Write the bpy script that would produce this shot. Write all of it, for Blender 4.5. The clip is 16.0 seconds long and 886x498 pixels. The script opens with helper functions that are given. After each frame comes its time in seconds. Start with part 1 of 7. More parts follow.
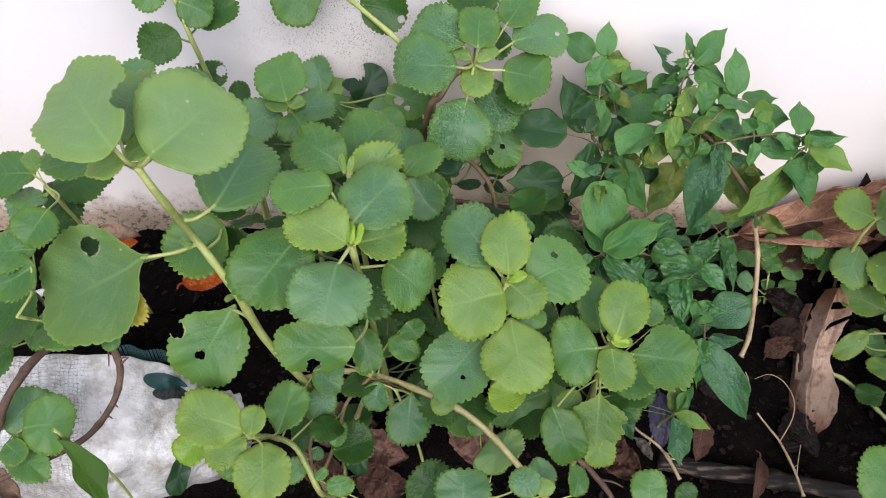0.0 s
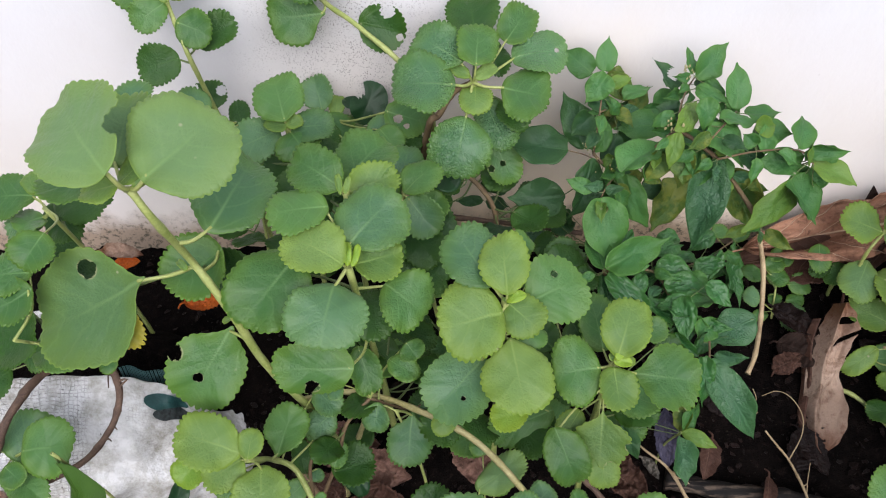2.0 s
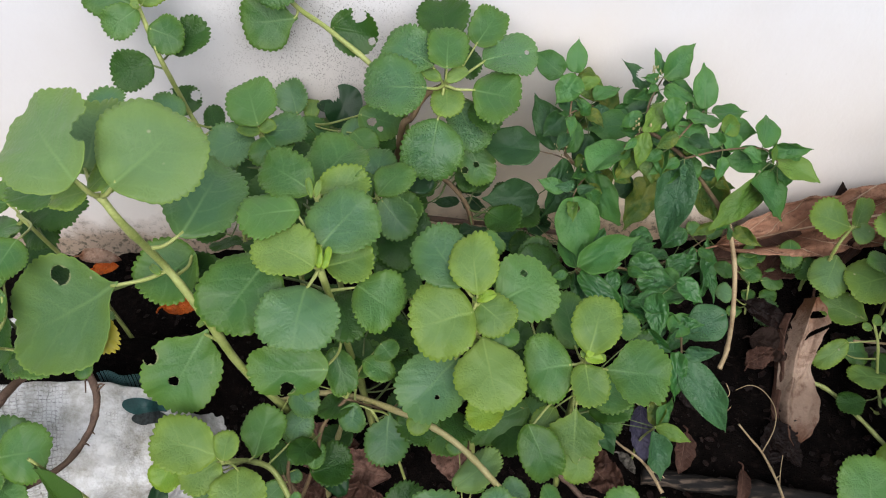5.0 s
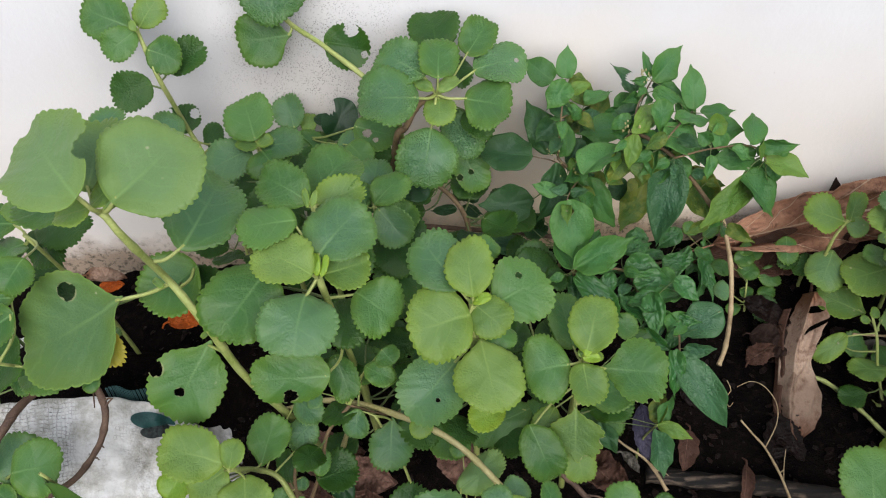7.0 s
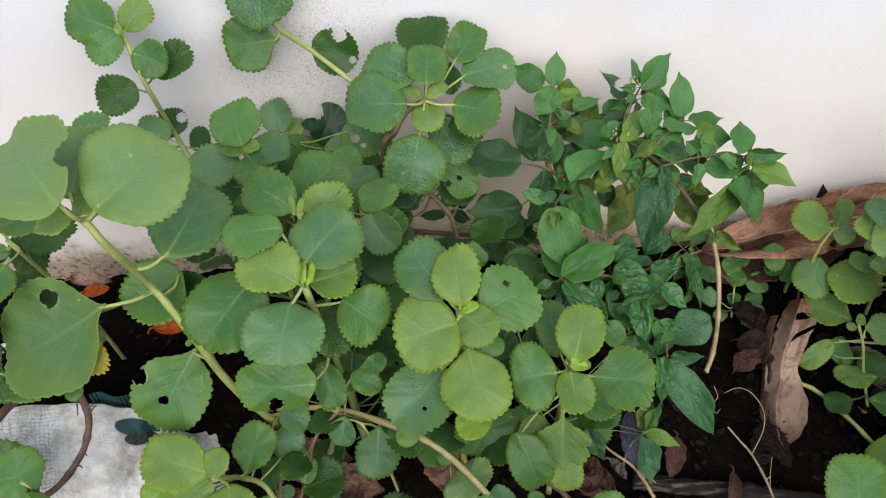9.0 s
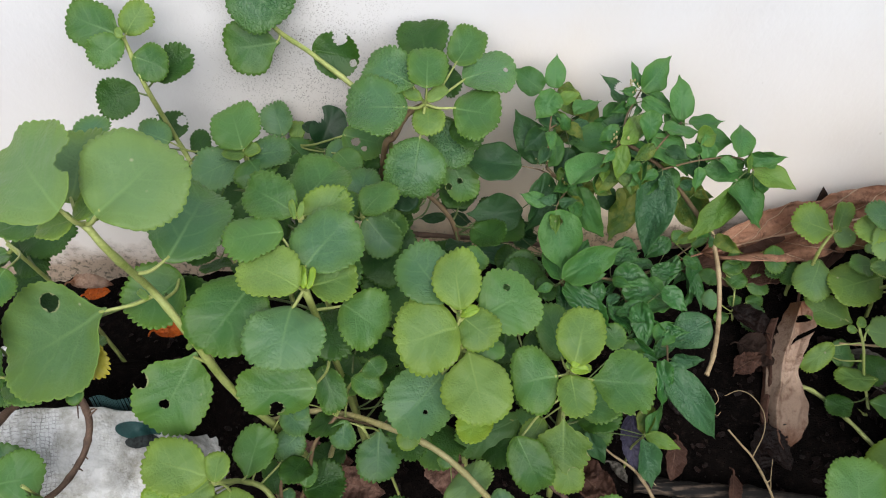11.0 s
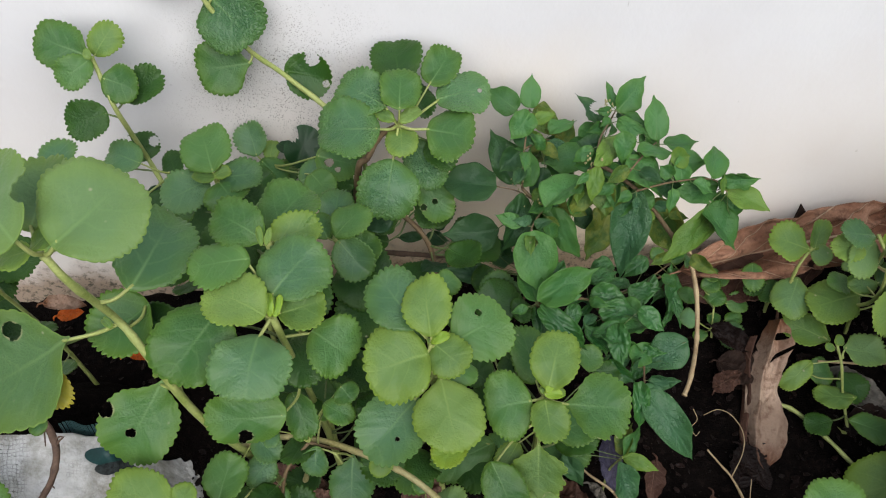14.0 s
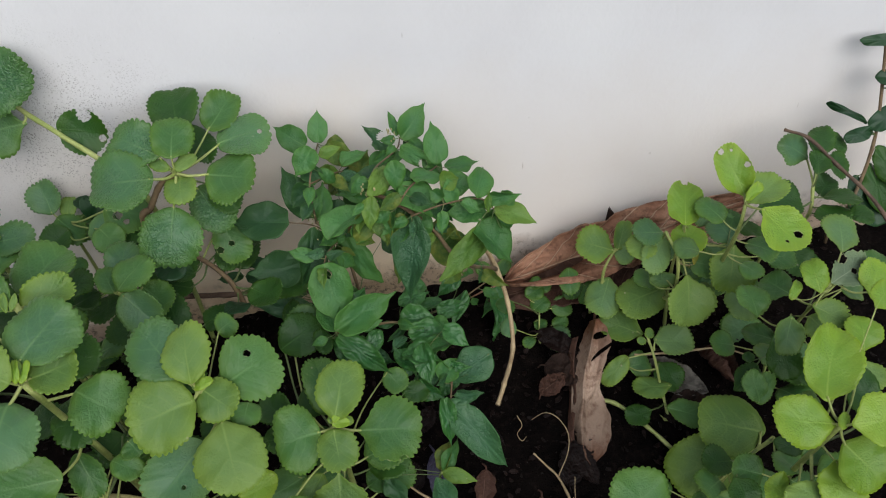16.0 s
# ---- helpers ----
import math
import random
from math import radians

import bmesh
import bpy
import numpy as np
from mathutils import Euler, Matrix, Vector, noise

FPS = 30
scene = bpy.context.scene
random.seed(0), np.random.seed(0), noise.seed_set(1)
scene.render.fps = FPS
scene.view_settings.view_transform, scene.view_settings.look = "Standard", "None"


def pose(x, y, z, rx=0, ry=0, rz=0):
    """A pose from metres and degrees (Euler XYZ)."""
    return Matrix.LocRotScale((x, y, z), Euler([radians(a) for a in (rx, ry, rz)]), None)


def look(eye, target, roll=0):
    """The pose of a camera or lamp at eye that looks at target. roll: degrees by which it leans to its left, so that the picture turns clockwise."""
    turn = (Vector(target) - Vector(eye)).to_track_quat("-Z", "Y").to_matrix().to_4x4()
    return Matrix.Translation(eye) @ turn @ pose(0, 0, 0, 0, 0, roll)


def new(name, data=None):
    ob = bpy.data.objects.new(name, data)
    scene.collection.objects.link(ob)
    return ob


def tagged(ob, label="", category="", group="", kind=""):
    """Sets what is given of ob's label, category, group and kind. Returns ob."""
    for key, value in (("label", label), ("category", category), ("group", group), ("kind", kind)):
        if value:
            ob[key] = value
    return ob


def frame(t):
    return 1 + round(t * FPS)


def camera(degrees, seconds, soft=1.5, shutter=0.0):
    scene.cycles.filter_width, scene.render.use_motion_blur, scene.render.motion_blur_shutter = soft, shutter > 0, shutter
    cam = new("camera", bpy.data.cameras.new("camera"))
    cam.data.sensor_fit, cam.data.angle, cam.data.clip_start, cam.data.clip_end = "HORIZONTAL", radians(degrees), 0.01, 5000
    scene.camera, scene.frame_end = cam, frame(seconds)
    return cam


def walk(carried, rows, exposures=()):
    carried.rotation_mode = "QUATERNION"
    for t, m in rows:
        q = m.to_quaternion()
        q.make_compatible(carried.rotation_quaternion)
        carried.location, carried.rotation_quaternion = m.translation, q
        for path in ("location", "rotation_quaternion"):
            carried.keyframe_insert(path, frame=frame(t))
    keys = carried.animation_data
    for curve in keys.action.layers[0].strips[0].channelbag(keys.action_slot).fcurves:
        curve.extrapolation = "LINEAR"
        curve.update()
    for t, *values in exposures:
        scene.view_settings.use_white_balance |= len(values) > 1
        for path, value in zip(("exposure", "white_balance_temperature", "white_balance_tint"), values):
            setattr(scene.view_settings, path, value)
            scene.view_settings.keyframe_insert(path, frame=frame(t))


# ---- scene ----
cam = camera(62.2, 16.0, soft=1.1)
METRES, EYE, TILT, LEAN, TURN = 0.3, 0.885, -45.0, 0.0, 0.0
ROWS = [
    (0.0, 0.0, 0.0, 0.0, 0.0, 0.0, -0.0),
    (0.5, 0.0059, -0.0022, 0.0026, -0.13, 0.14, 0.19),
    (1.0, 0.0016, -0.0066, 0.0228, 0.14, 0.95, -0.12),
    (1.5, 0.0106, -0.0037, 0.0034, 0.68, 0.67, 0.26),
    (2.0, 0.0331, 0.0208, 0.0243, 0.74, 0.92, 0.45),
    (2.5, 0.0957, 0.0024, 0.0341, 0.24, 2.05, 1.35),
    (3.0, 0.1117, -0.0079, 0.0305, -0.53, 1.36, 2.04),
    (3.5, 0.0969, -0.007, 0.029, -0.41, 0.99, 1.92),
    (4.0, 0.0836, -0.0018, 0.0329, -0.68, 0.84, 1.05),
    (6.5, 0.0853, -0.0447, 0.0011, 0.89, 1.64, 1.71),
    (7.0, 0.1168, -0.0572, 0.0006, 0.38, 1.91, 3.12),
    (7.5, 0.1212, -0.0544, 0.0109, 0.11, 1.87, 3.04),
    (8.0, 0.1158, -0.0458, 0.0129, -0.03, 1.54, 2.91),
    (8.5, 0.1198, -0.0451, 0.0275, -0.16, 1.76, 2.76),
    (9.0, 0.1266, -0.0473, 0.0236, -0.4, 1.9, 2.92),
    (11.5, 0.1255, -0.0466, 0.0349, -0.38, 1.97, 2.93),
    (12.0, 0.1248, -0.045, 0.036, -0.55, 1.9, 2.65),
    (12.5, 0.1275, -0.0454, 0.0359, -0.75, 1.98, 2.62),
    (13.0, 0.1327, -0.0414, 0.0347, -0.55, 2.14, 2.92),
    (13.5, 0.1609, -0.0362, 0.049, -0.67, 2.44, 3.19),
    (14.0, 0.1869, -0.0255, 0.0805, -1.16, 2.58, 3.22),
    (14.5, 0.2631, -0.0449, 0.0924, -0.92, 3.62, 4.58),
    (15.0, 0.3547, -0.0669, 0.0896, -1.81, 3.76, 6.0),
    (15.5, 0.5405, -0.097, 0.0815, -3.21, 4.08, 7.69),
    (16.0, 0.7101, -0.1263, 0.0653, -6.17, 3.46, 9.4),
]
walk(cam, [(t, pose(0, 0, EYE, TILT, LEAN, TURN) @ pose(METRES * x, METRES * y, METRES * z, 90 + pitch, roll, yaw)) for t, x, y, z, yaw, pitch, roll in ROWS],
     exposures=[(0.0, 0.66, 6050, 16), (2.0, 0.55, 6050, 14), (4.0, 0.45, 6150, 12), (13.0, 0.36, 6200, 9), (14.5, 0.25, 6200, 9), (15.5, 0.14, 6150, 8), (16.0, 0.03, 6100, 8)])

# ---------------------------------------------------------------- light
world = bpy.data.worlds.new("sky")
scene.world = world
world.use_nodes = True
wn = world.node_tree
sky = wn.nodes.new("ShaderNodeTexSky")
sky.sky_type = "NISHITA"
sky.sun_disc = False
sky.sun_elevation, sky.sun_rotation = radians(34), radians(173)
sky.air_density, sky.dust_density, sky.ozone_density = 1.0, 3.0, 1.0
wn.links.new(sky.outputs[0], wn.nodes["Background"].inputs[0])
wn.nodes["Background"].inputs[1].default_value = 0.075
sun = new("sun", bpy.data.lights.new("sun", "SUN"))
sun.data.energy, sun.data.angle, sun.data.color = 3.4, radians(75), (1.0, 0.985, 0.96)
sun.matrix_world = look((0.35, -2.35, 1.85), (0, 0.4, 0))
WALL_Y = 0.832


# ---------------------------------------------------------------- materials
def material(name):
    m = bpy.data.materials.new(name)
    m.use_nodes = True
    m.node_tree.nodes["Principled BSDF"].inputs["Specular IOR Level"].default_value = 0.4
    return m, m.node_tree.nodes, m.node_tree.links, m.node_tree.nodes["Principled BSDF"]


def calc(nodes, links, op, a, b=None, c=None, clamp=False):
    n = nodes.new("ShaderNodeMath")
    n.operation, n.use_clamp = op, clamp
    for i, v in enumerate((a, b, c)):
        if v is None:
            continue
        if isinstance(v, (int, float)):
            n.inputs[i].default_value = v
        else:
            links.new(v, n.inputs[i])
    return n.outputs[0]


def blend(nodes, links, fac, a, b, mode="MIX"):
    n = nodes.new("ShaderNodeMix")
    n.data_type, n.blend_type = "RGBA", mode
    for sock, v in ((n.inputs[0], fac), (n.inputs[6], a), (n.inputs[7], b)):
        if isinstance(v, (int, float)):
            sock.default_value = v
        elif isinstance(v, tuple):
            sock.default_value = (*v, 1)
        else:
            links.new(v, sock)
    return n.outputs[2]


def grain(nodes, links, coord, scale, detail=4, rough=0.55):
    n = nodes.new("ShaderNodeTexNoise")
    n.inputs["Scale"].default_value, n.inputs["Detail"].default_value, n.inputs["Roughness"].default_value = scale, detail, rough
    links.new(coord, n.inputs["Vector"])
    return n.outputs["Fac"]


def span(nodes, links, v, lo, hi, a=0.0, b=1.0):
    n = nodes.new("ShaderNodeMapRange")
    n.inputs[1].default_value, n.inputs[2].default_value, n.inputs[3].default_value, n.inputs[4].default_value = lo, hi, a, b
    links.new(v, n.inputs[0])
    return n.outputs[0]


def relief(nodes, links, bsdf, height, strength, distance):
    n = nodes.new("ShaderNodeBump")
    n.inputs["Strength"].default_value, n.inputs["Distance"].default_value = strength, distance
    links.new(height, n.inputs["Height"])
    links.new(n.outputs[0], bsdf.inputs["Normal"])


def leaf_material(name, centre, margin, vein, rough, glow, quilt, blotch=None, pairs=4.0, slope=0.9, spec=0.4, sheen=0.0, fade=0.5, netting=0.115):
    """A leaf: greyer middle, yellower margin, midrib fading to the tip, curved side veins, quilted relief, light shining through."""
    m, N, K, bsdf = material(name)
    uv = N.new("ShaderNodeUVMap")
    uv.uv_map = "UVMap"
    sep = N.new("ShaderNodeSeparateXYZ")
    K.new(uv.outputs[0], sep.inputs[0])
    uv2 = N.new("ShaderNodeUVMap")
    uv2.uv_map = "edge"
    edge = N.new("ShaderNodeSeparateXYZ")
    K.new(uv2.outputs[0], edge.inputs[0])
    pos = N.new("ShaderNodeTexCoord").outputs["Object"]
    info = N.new("ShaderNodeObjectInfo").outputs["Random"]
    shift = N.new("ShaderNodeVectorMath")
    shift.operation = "MULTIPLY_ADD"
    comb = N.new("ShaderNodeCombineXYZ")
    for i, q in enumerate((3.1, 7.7, 5.3)):
        K.new(calc(N, K, "MULTIPLY", info, q), comb.inputs[i])
    shift.inputs[1].default_value = (1, 1, 1)
    K.new(pos, shift.inputs[0])
    K.new(comb.outputs[0], shift.inputs[2])
    own = shift.outputs[0]
    wob = grain(N, K, own, 60, 2)
    u = calc(N, K, "ADD", calc(N, K, "SUBTRACT", sep.outputs[0], 0.5), calc(N, K, "MULTIPLY", calc(N, K, "SUBTRACT", wob, 0.5), 0.035))
    au = calc(N, K, "ABSOLUTE", u)
    v = sep.outputs[1]
    mid = span(N, K, au, 0.003, 0.026, 1.0, 0.0)
    curve = calc(N, K, "MULTIPLY", calc(N, K, "POWER", calc(N, K, "ADD", au, 0.001), 1.35), slope * 1.35)
    side = calc(N, K, "ADD", calc(N, K, "MULTIPLY", calc(N, K, "SUBTRACT", v, curve), pairs), calc(N, K, "MULTIPLY", wob, 0.7))
    tri = calc(N, K, "ABSOLUTE", calc(N, K, "SUBTRACT", calc(N, K, "FRACT", side), 0.5))
    lateral = calc(N, K, "MULTIPLY", span(N, K, tri, 0.0, 0.10, 1.0, 0.0), span(N, K, au, 0.22, 0.46, 0.8, 0.0))
    lines = calc(N, K, "MAXIMUM", calc(N, K, "MULTIPLY", mid, span(N, K, v, 0.10, 0.75, 1.0, 0.12)), calc(N, K, "MULTIPLY", lateral, 0.34), clamp=True)
    big = grain(N, K, own, 20, 3)
    patch = grain(N, K, own, 55, 4, 0.6)
    fine = grain(N, K, own, 420, 3, 0.7)
    # the greyer, hairy middle, its sheen put into the colour, goes over into the yellower margin
    reach = calc(N, K, "ADD", edge.outputs[0], calc(N, K, "MULTIPLY", calc(N, K, "SUBTRACT", patch, 0.5), 0.55))
    col = blend(N, K, span(N, K, reach, fade, 1.02), centre, margin)
    tint = calc(N, K, "ADD", calc(N, K, "MULTIPLY", info, 0.6), calc(N, K, "MULTIPLY", big, 0.4))
    col = blend(N, K, span(N, K, tint, 0.22, 0.62, 0.50, 0.0), col, (centre[0] * 0.40, centre[1] * 0.52, centre[2] * 0.34))
    col = blend(N, K, span(N, K, tint, 0.48, 0.80, 0.0, 0.55), col, (centre[0] * 1.55, centre[1] * 1.30, centre[2] * 1.20))
    col = blend(N, K, span(N, K, fine, 0.35, 0.75, 0.0, 0.16), col, tuple(min(1, c * 1.4) for c in centre))
    col = blend(N, K, span(N, K, edge.outputs[0], 0.955, 0.995, 0.0, 0.5), col, tuple(min(1, q * 1.3) for q in margin))
    col = blend(N, K, calc(N, K, "MULTIPLY", lines, 0.55), col, vein)
    if blotch:
        col = blend(N, K, span(N, K, patch, 0.44, 0.62, 0.0, 0.85), col, blotch)
    bend = N.new("ShaderNodeTexNoise")
    bend.inputs["Scale"].default_value, bend.inputs["Detail"].default_value = 130, 2
    K.new(own, bend.inputs["Vector"])
    warp = N.new("ShaderNodeVectorMath")
    warp.operation = "MULTIPLY_ADD"
    K.new(bend.outputs["Color"], warp.inputs[0])
    warp.inputs[1].default_value = (0.006, 0.006, 0.006)
    K.new(own, warp.inputs[2])
    net = N.new("ShaderNodeTexVoronoi")
    net.feature = "DISTANCE_TO_EDGE"
    net.inputs["Scale"].default_value = 250
    K.new(warp.outputs[0], net.inputs["Vector"])
    where = span(N, K, grain(N, K, own, 26, 2), 0.36, 0.62, 0.15, 1.0)
    mesh = calc(N, K, "MULTIPLY", span(N, K, net.outputs["Distance"], 0.01, 0.10, netting, 0.0), where)
    col = blend(N, K, mesh, col, vein)
    # small scars, pale dry rims round the eaten holes
    scar = N.new("ShaderNodeTexVoronoi")
    scar.inputs["Scale"].default_value = 45
    K.new(own, scar.inputs["Vector"])
    spot = calc(N, K, "MULTIPLY", span(N, K, scar.outputs["Distance"], 0.04, 0.09, 1.0, 0.0), span(N, K, grain(N, K, own, 14, 1), 0.58, 0.64))
    col = blend(N, K, calc(N, K, "MULTIPLY", spot, 0.6), col, (0.42, 0.38, 0.27))
    col = blend(N, K, span(N, K, edge.outputs[1], 0.45, 0.95, 0.0, 0.55), col, (0.33, 0.30, 0.16))
    K.new(col, bsdf.inputs["Base Color"])
    K.new(span(N, K, fine, 0.2, 0.8, rough - 0.08, rough + 0.1), bsdf.inputs["Roughness"])
    bsdf.inputs["Specular IOR Level"].default_value = spec
    bsdf.inputs["Sheen Weight"].default_value = sheen
    bsdf.inputs["Sheen Roughness"].default_value = 0.45
    bsdf.inputs["Sheen Tint"].default_value = (0.75, 0.95, 0.80, 1)
    puff = calc(N, K, "MULTIPLY", span(N, K, net.outputs["Distance"], 0.0, 0.32), where)
    h = calc(N, K, "ADD", calc(N, K, "MULTIPLY", fine, 0.10), calc(N, K, "MULTIPLY", puff, 0.55))
    h = calc(N, K, "SUBTRACT", h, calc(N, K, "MULTIPLY", lines, 0.40))
    relief(N, K, bsdf, h, min(1.0, 1.35 * quilt), 0.0019)
    trans = N.new("ShaderNodeBsdfTranslucent")
    K.new(blend(N, K, 0.5, col, (0.14, 0.30, 0.03)), trans.inputs[0])
    mix = N.new("ShaderNodeMixShader")
    mix.inputs[0].default_value = glow
    K.new(bsdf.outputs[0], mix.inputs[1])
    K.new(trans.outputs[0], mix.inputs[2])
    K.new(mix.outputs[0], N["Material Output"].inputs[0])
    return m


VEIN = (0.16, 0.28, 0.10)
PEPPER = dict(pairs=3.6, slope=0.75, fade=0.35)
TONES = {
    "y": leaf_material("leaf_young", (0.104, 0.190, 0.048), (0.156, 0.238, 0.020), (0.24, 0.35, 0.09), 0.50, 0.14, 0.26, spec=0.30, sheen=0.06),
    "q": leaf_material("leaf_soft_green", (0.090, 0.172, 0.064), (0.130, 0.208, 0.028), (0.18, 0.30, 0.10), 0.50, 0.12, 0.20, spec=0.30, sheen=0.08),
    # young yellow-green, brightened to carry the stronger light at the bed's right end
    "v": leaf_material("leaf_vivid_young", (0.160, 0.285, 0.028), (0.220, 0.325, 0.018), (0.28, 0.39, 0.07), 0.42, 0.14, 0.28, spec=0.36),
    "m": leaf_material("leaf_mature", (0.048, 0.128, 0.032), (0.082, 0.160, 0.011), VEIN, 0.46, 0.10, 0.24, spec=0.33, sheen=0.06),
    "b": leaf_material("leaf_greyish", (0.056, 0.134, 0.058), (0.080, 0.158, 0.024), VEIN, 0.46, 0.08, 0.28, spec=0.34, sheen=0.10),
    "bp": leaf_material("leaf_puckered", (0.052, 0.134, 0.052), (0.074, 0.158, 0.018), VEIN, 0.40, 0.08, 0.62, spec=0.40, sheen=0.06, netting=0.15),
    # deep green: shade on inner and lower leaves is mixed into this tone
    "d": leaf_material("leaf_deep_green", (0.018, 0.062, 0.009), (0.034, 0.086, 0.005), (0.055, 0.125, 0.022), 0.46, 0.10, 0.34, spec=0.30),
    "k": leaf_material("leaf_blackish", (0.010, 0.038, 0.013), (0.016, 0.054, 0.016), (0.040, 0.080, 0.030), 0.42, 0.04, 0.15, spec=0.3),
    "kg": leaf_material("leaf_smooth_green", (0.036, 0.088, 0.010), (0.042, 0.100, 0.012), (0.05, 0.12, 0.02), 0.42, 0.10, 0.15, spec=0.3),
    "x": leaf_material("leaf_yellowing", (0.20, 0.22, 0.022), (0.40, 0.33, 0.026), (0.34, 0.34, 0.10), 0.50, 0.22, 0.3),
    "s": leaf_material("leaf_silvery", (0.122, 0.169, 0.096), (0.20, 0.27, 0.12), (0.272, 0.336, 0.209), 0.50, 0.12, 0.3),
    "c": leaf_material("chilli_leaf", (0.046, 0.142, 0.040), (0.064, 0.162, 0.022), (0.105, 0.200, 0.055), 0.50, 0.15, 0.30, spec=0.30, **PEPPER),
    "cd": leaf_material("chilli_leaf_dark", (0.022, 0.068, 0.026), (0.033, 0.086, 0.018), (0.048, 0.110, 0.042), 0.50, 0.10, 0.30, spec=0.28, **PEPPER),
    "cg": leaf_material("chilli_leaf_puckered", (0.026, 0.104, 0.027), (0.042, 0.132, 0.018), (0.070, 0.165, 0.050), 0.38, 0.12, 0.38, spec=0.44, **PEPPER),
    "cb": leaf_material("chilli_leaf_bluish", (0.034, 0.100, 0.044), (0.043, 0.115, 0.033), (0.075, 0.165, 0.075), 0.42, 0.10, 0.6, spec=0.34, **PEPPER),
    "cp": leaf_material("chilli_leaf_pale", (0.084, 0.172, 0.030), (0.120, 0.200, 0.020), (0.145, 0.225, 0.050), 0.50, 0.17, 0.30, spec=0.3, **PEPPER),
    "cm": leaf_material("chilli_leaf_mottled", (0.055, 0.118, 0.022), (0.100, 0.150, 0.018), (0.080, 0.140, 0.040), 0.50, 0.14, 0.40, blotch=(0.170, 0.195, 0.030), spec=0.28, **PEPPER),
}


def stem_material(name, a, b, rough, scale, glow=0.0):
    m, N, K, bsdf = material(name)
    pos = N.new("ShaderNodeTexCoord").outputs["Object"]
    big, fine = grain(N, K, pos, scale, 4), grain(N, K, pos, scale * 9, 3, 0.7)
    col = blend(N, K, span(N, K, big, 0.35, 0.65), a, b)
    col = blend(N, K, span(N, K, fine, 0.45, 0.8, 0.0, 0.5), col, tuple(min(1, c * 1.6) for c in b))
    K.new(col, bsdf.inputs["Base Color"])
    bsdf.inputs["Roughness"].default_value = rough
    relief(N, K, bsdf, fine, 0.5, 0.0012)
    return m


GREEN_STEM = stem_material("fleshy_green_stem", (0.215, 0.265, 0.062), (0.31, 0.345, 0.115), 0.5, 40)
DARK_STEM = stem_material("dull_green_stalk", (0.070, 0.105, 0.030), (0.12, 0.16, 0.05), 0.5, 40)
WOOD_STEM = stem_material("brown_woody_stem", (0.085, 0.055, 0.028), (0.16, 0.11, 0.055), 0.7, 45)
TAN_STEM = stem_material("tan_dry_stem", (0.24, 0.165, 0.085), (0.38, 0.29, 0.165), 0.6, 50)
OLIVE_STEM = stem_material("pale_olive_stem", (0.24, 0.215, 0.075), (0.36, 0.32, 0.15), 0.55, 50)
VINE_BARK = stem_material("dark_brown_bark", (0.055, 0.032, 0.022), (0.12, 0.075, 0.05), 0.75, 60)
DARK_NET = stem_material("worn_dark_weave", (0.004, 0.006, 0.006), (0.045, 0.055, 0.055), 0.7, 220)


def log_bark():
    """Dark rotten wood with pale worn streaks along its length."""
    m, N, K, bsdf = material("dark_rotten_wood")
    pos = N.new("ShaderNodeTexCoord").outputs["Object"]
    lay = N.new("ShaderNodeMapping")
    lay.inputs["Rotation"].default_value, lay.inputs["Scale"].default_value = (0.0, 0.0, 0.2), (9.0, 150.0, 150.0)
    K.new(pos, lay.inputs["Vector"])
    streak, blot = grain(N, K, lay.outputs[0], 1.0, 4, 0.6), grain(N, K, pos, 30, 4)
    col = blend(N, K, span(N, K, streak, 0.35, 0.65), (0.004, 0.0035, 0.003), (0.014, 0.011, 0.009))
    col = blend(N, K, calc(N, K, "MULTIPLY", span(N, K, streak, 0.50, 0.62), span(N, K, blot, 0.48, 0.60)), col, (0.10, 0.074, 0.054))
    K.new(col, bsdf.inputs["Base Color"])
    bsdf.inputs["Roughness"].default_value = 0.75
    bsdf.inputs["Specular IOR Level"].default_value = 0.2
    relief(N, K, bsdf, streak, 0.8, 0.003)
    return m


LOG_BARK = log_bark()


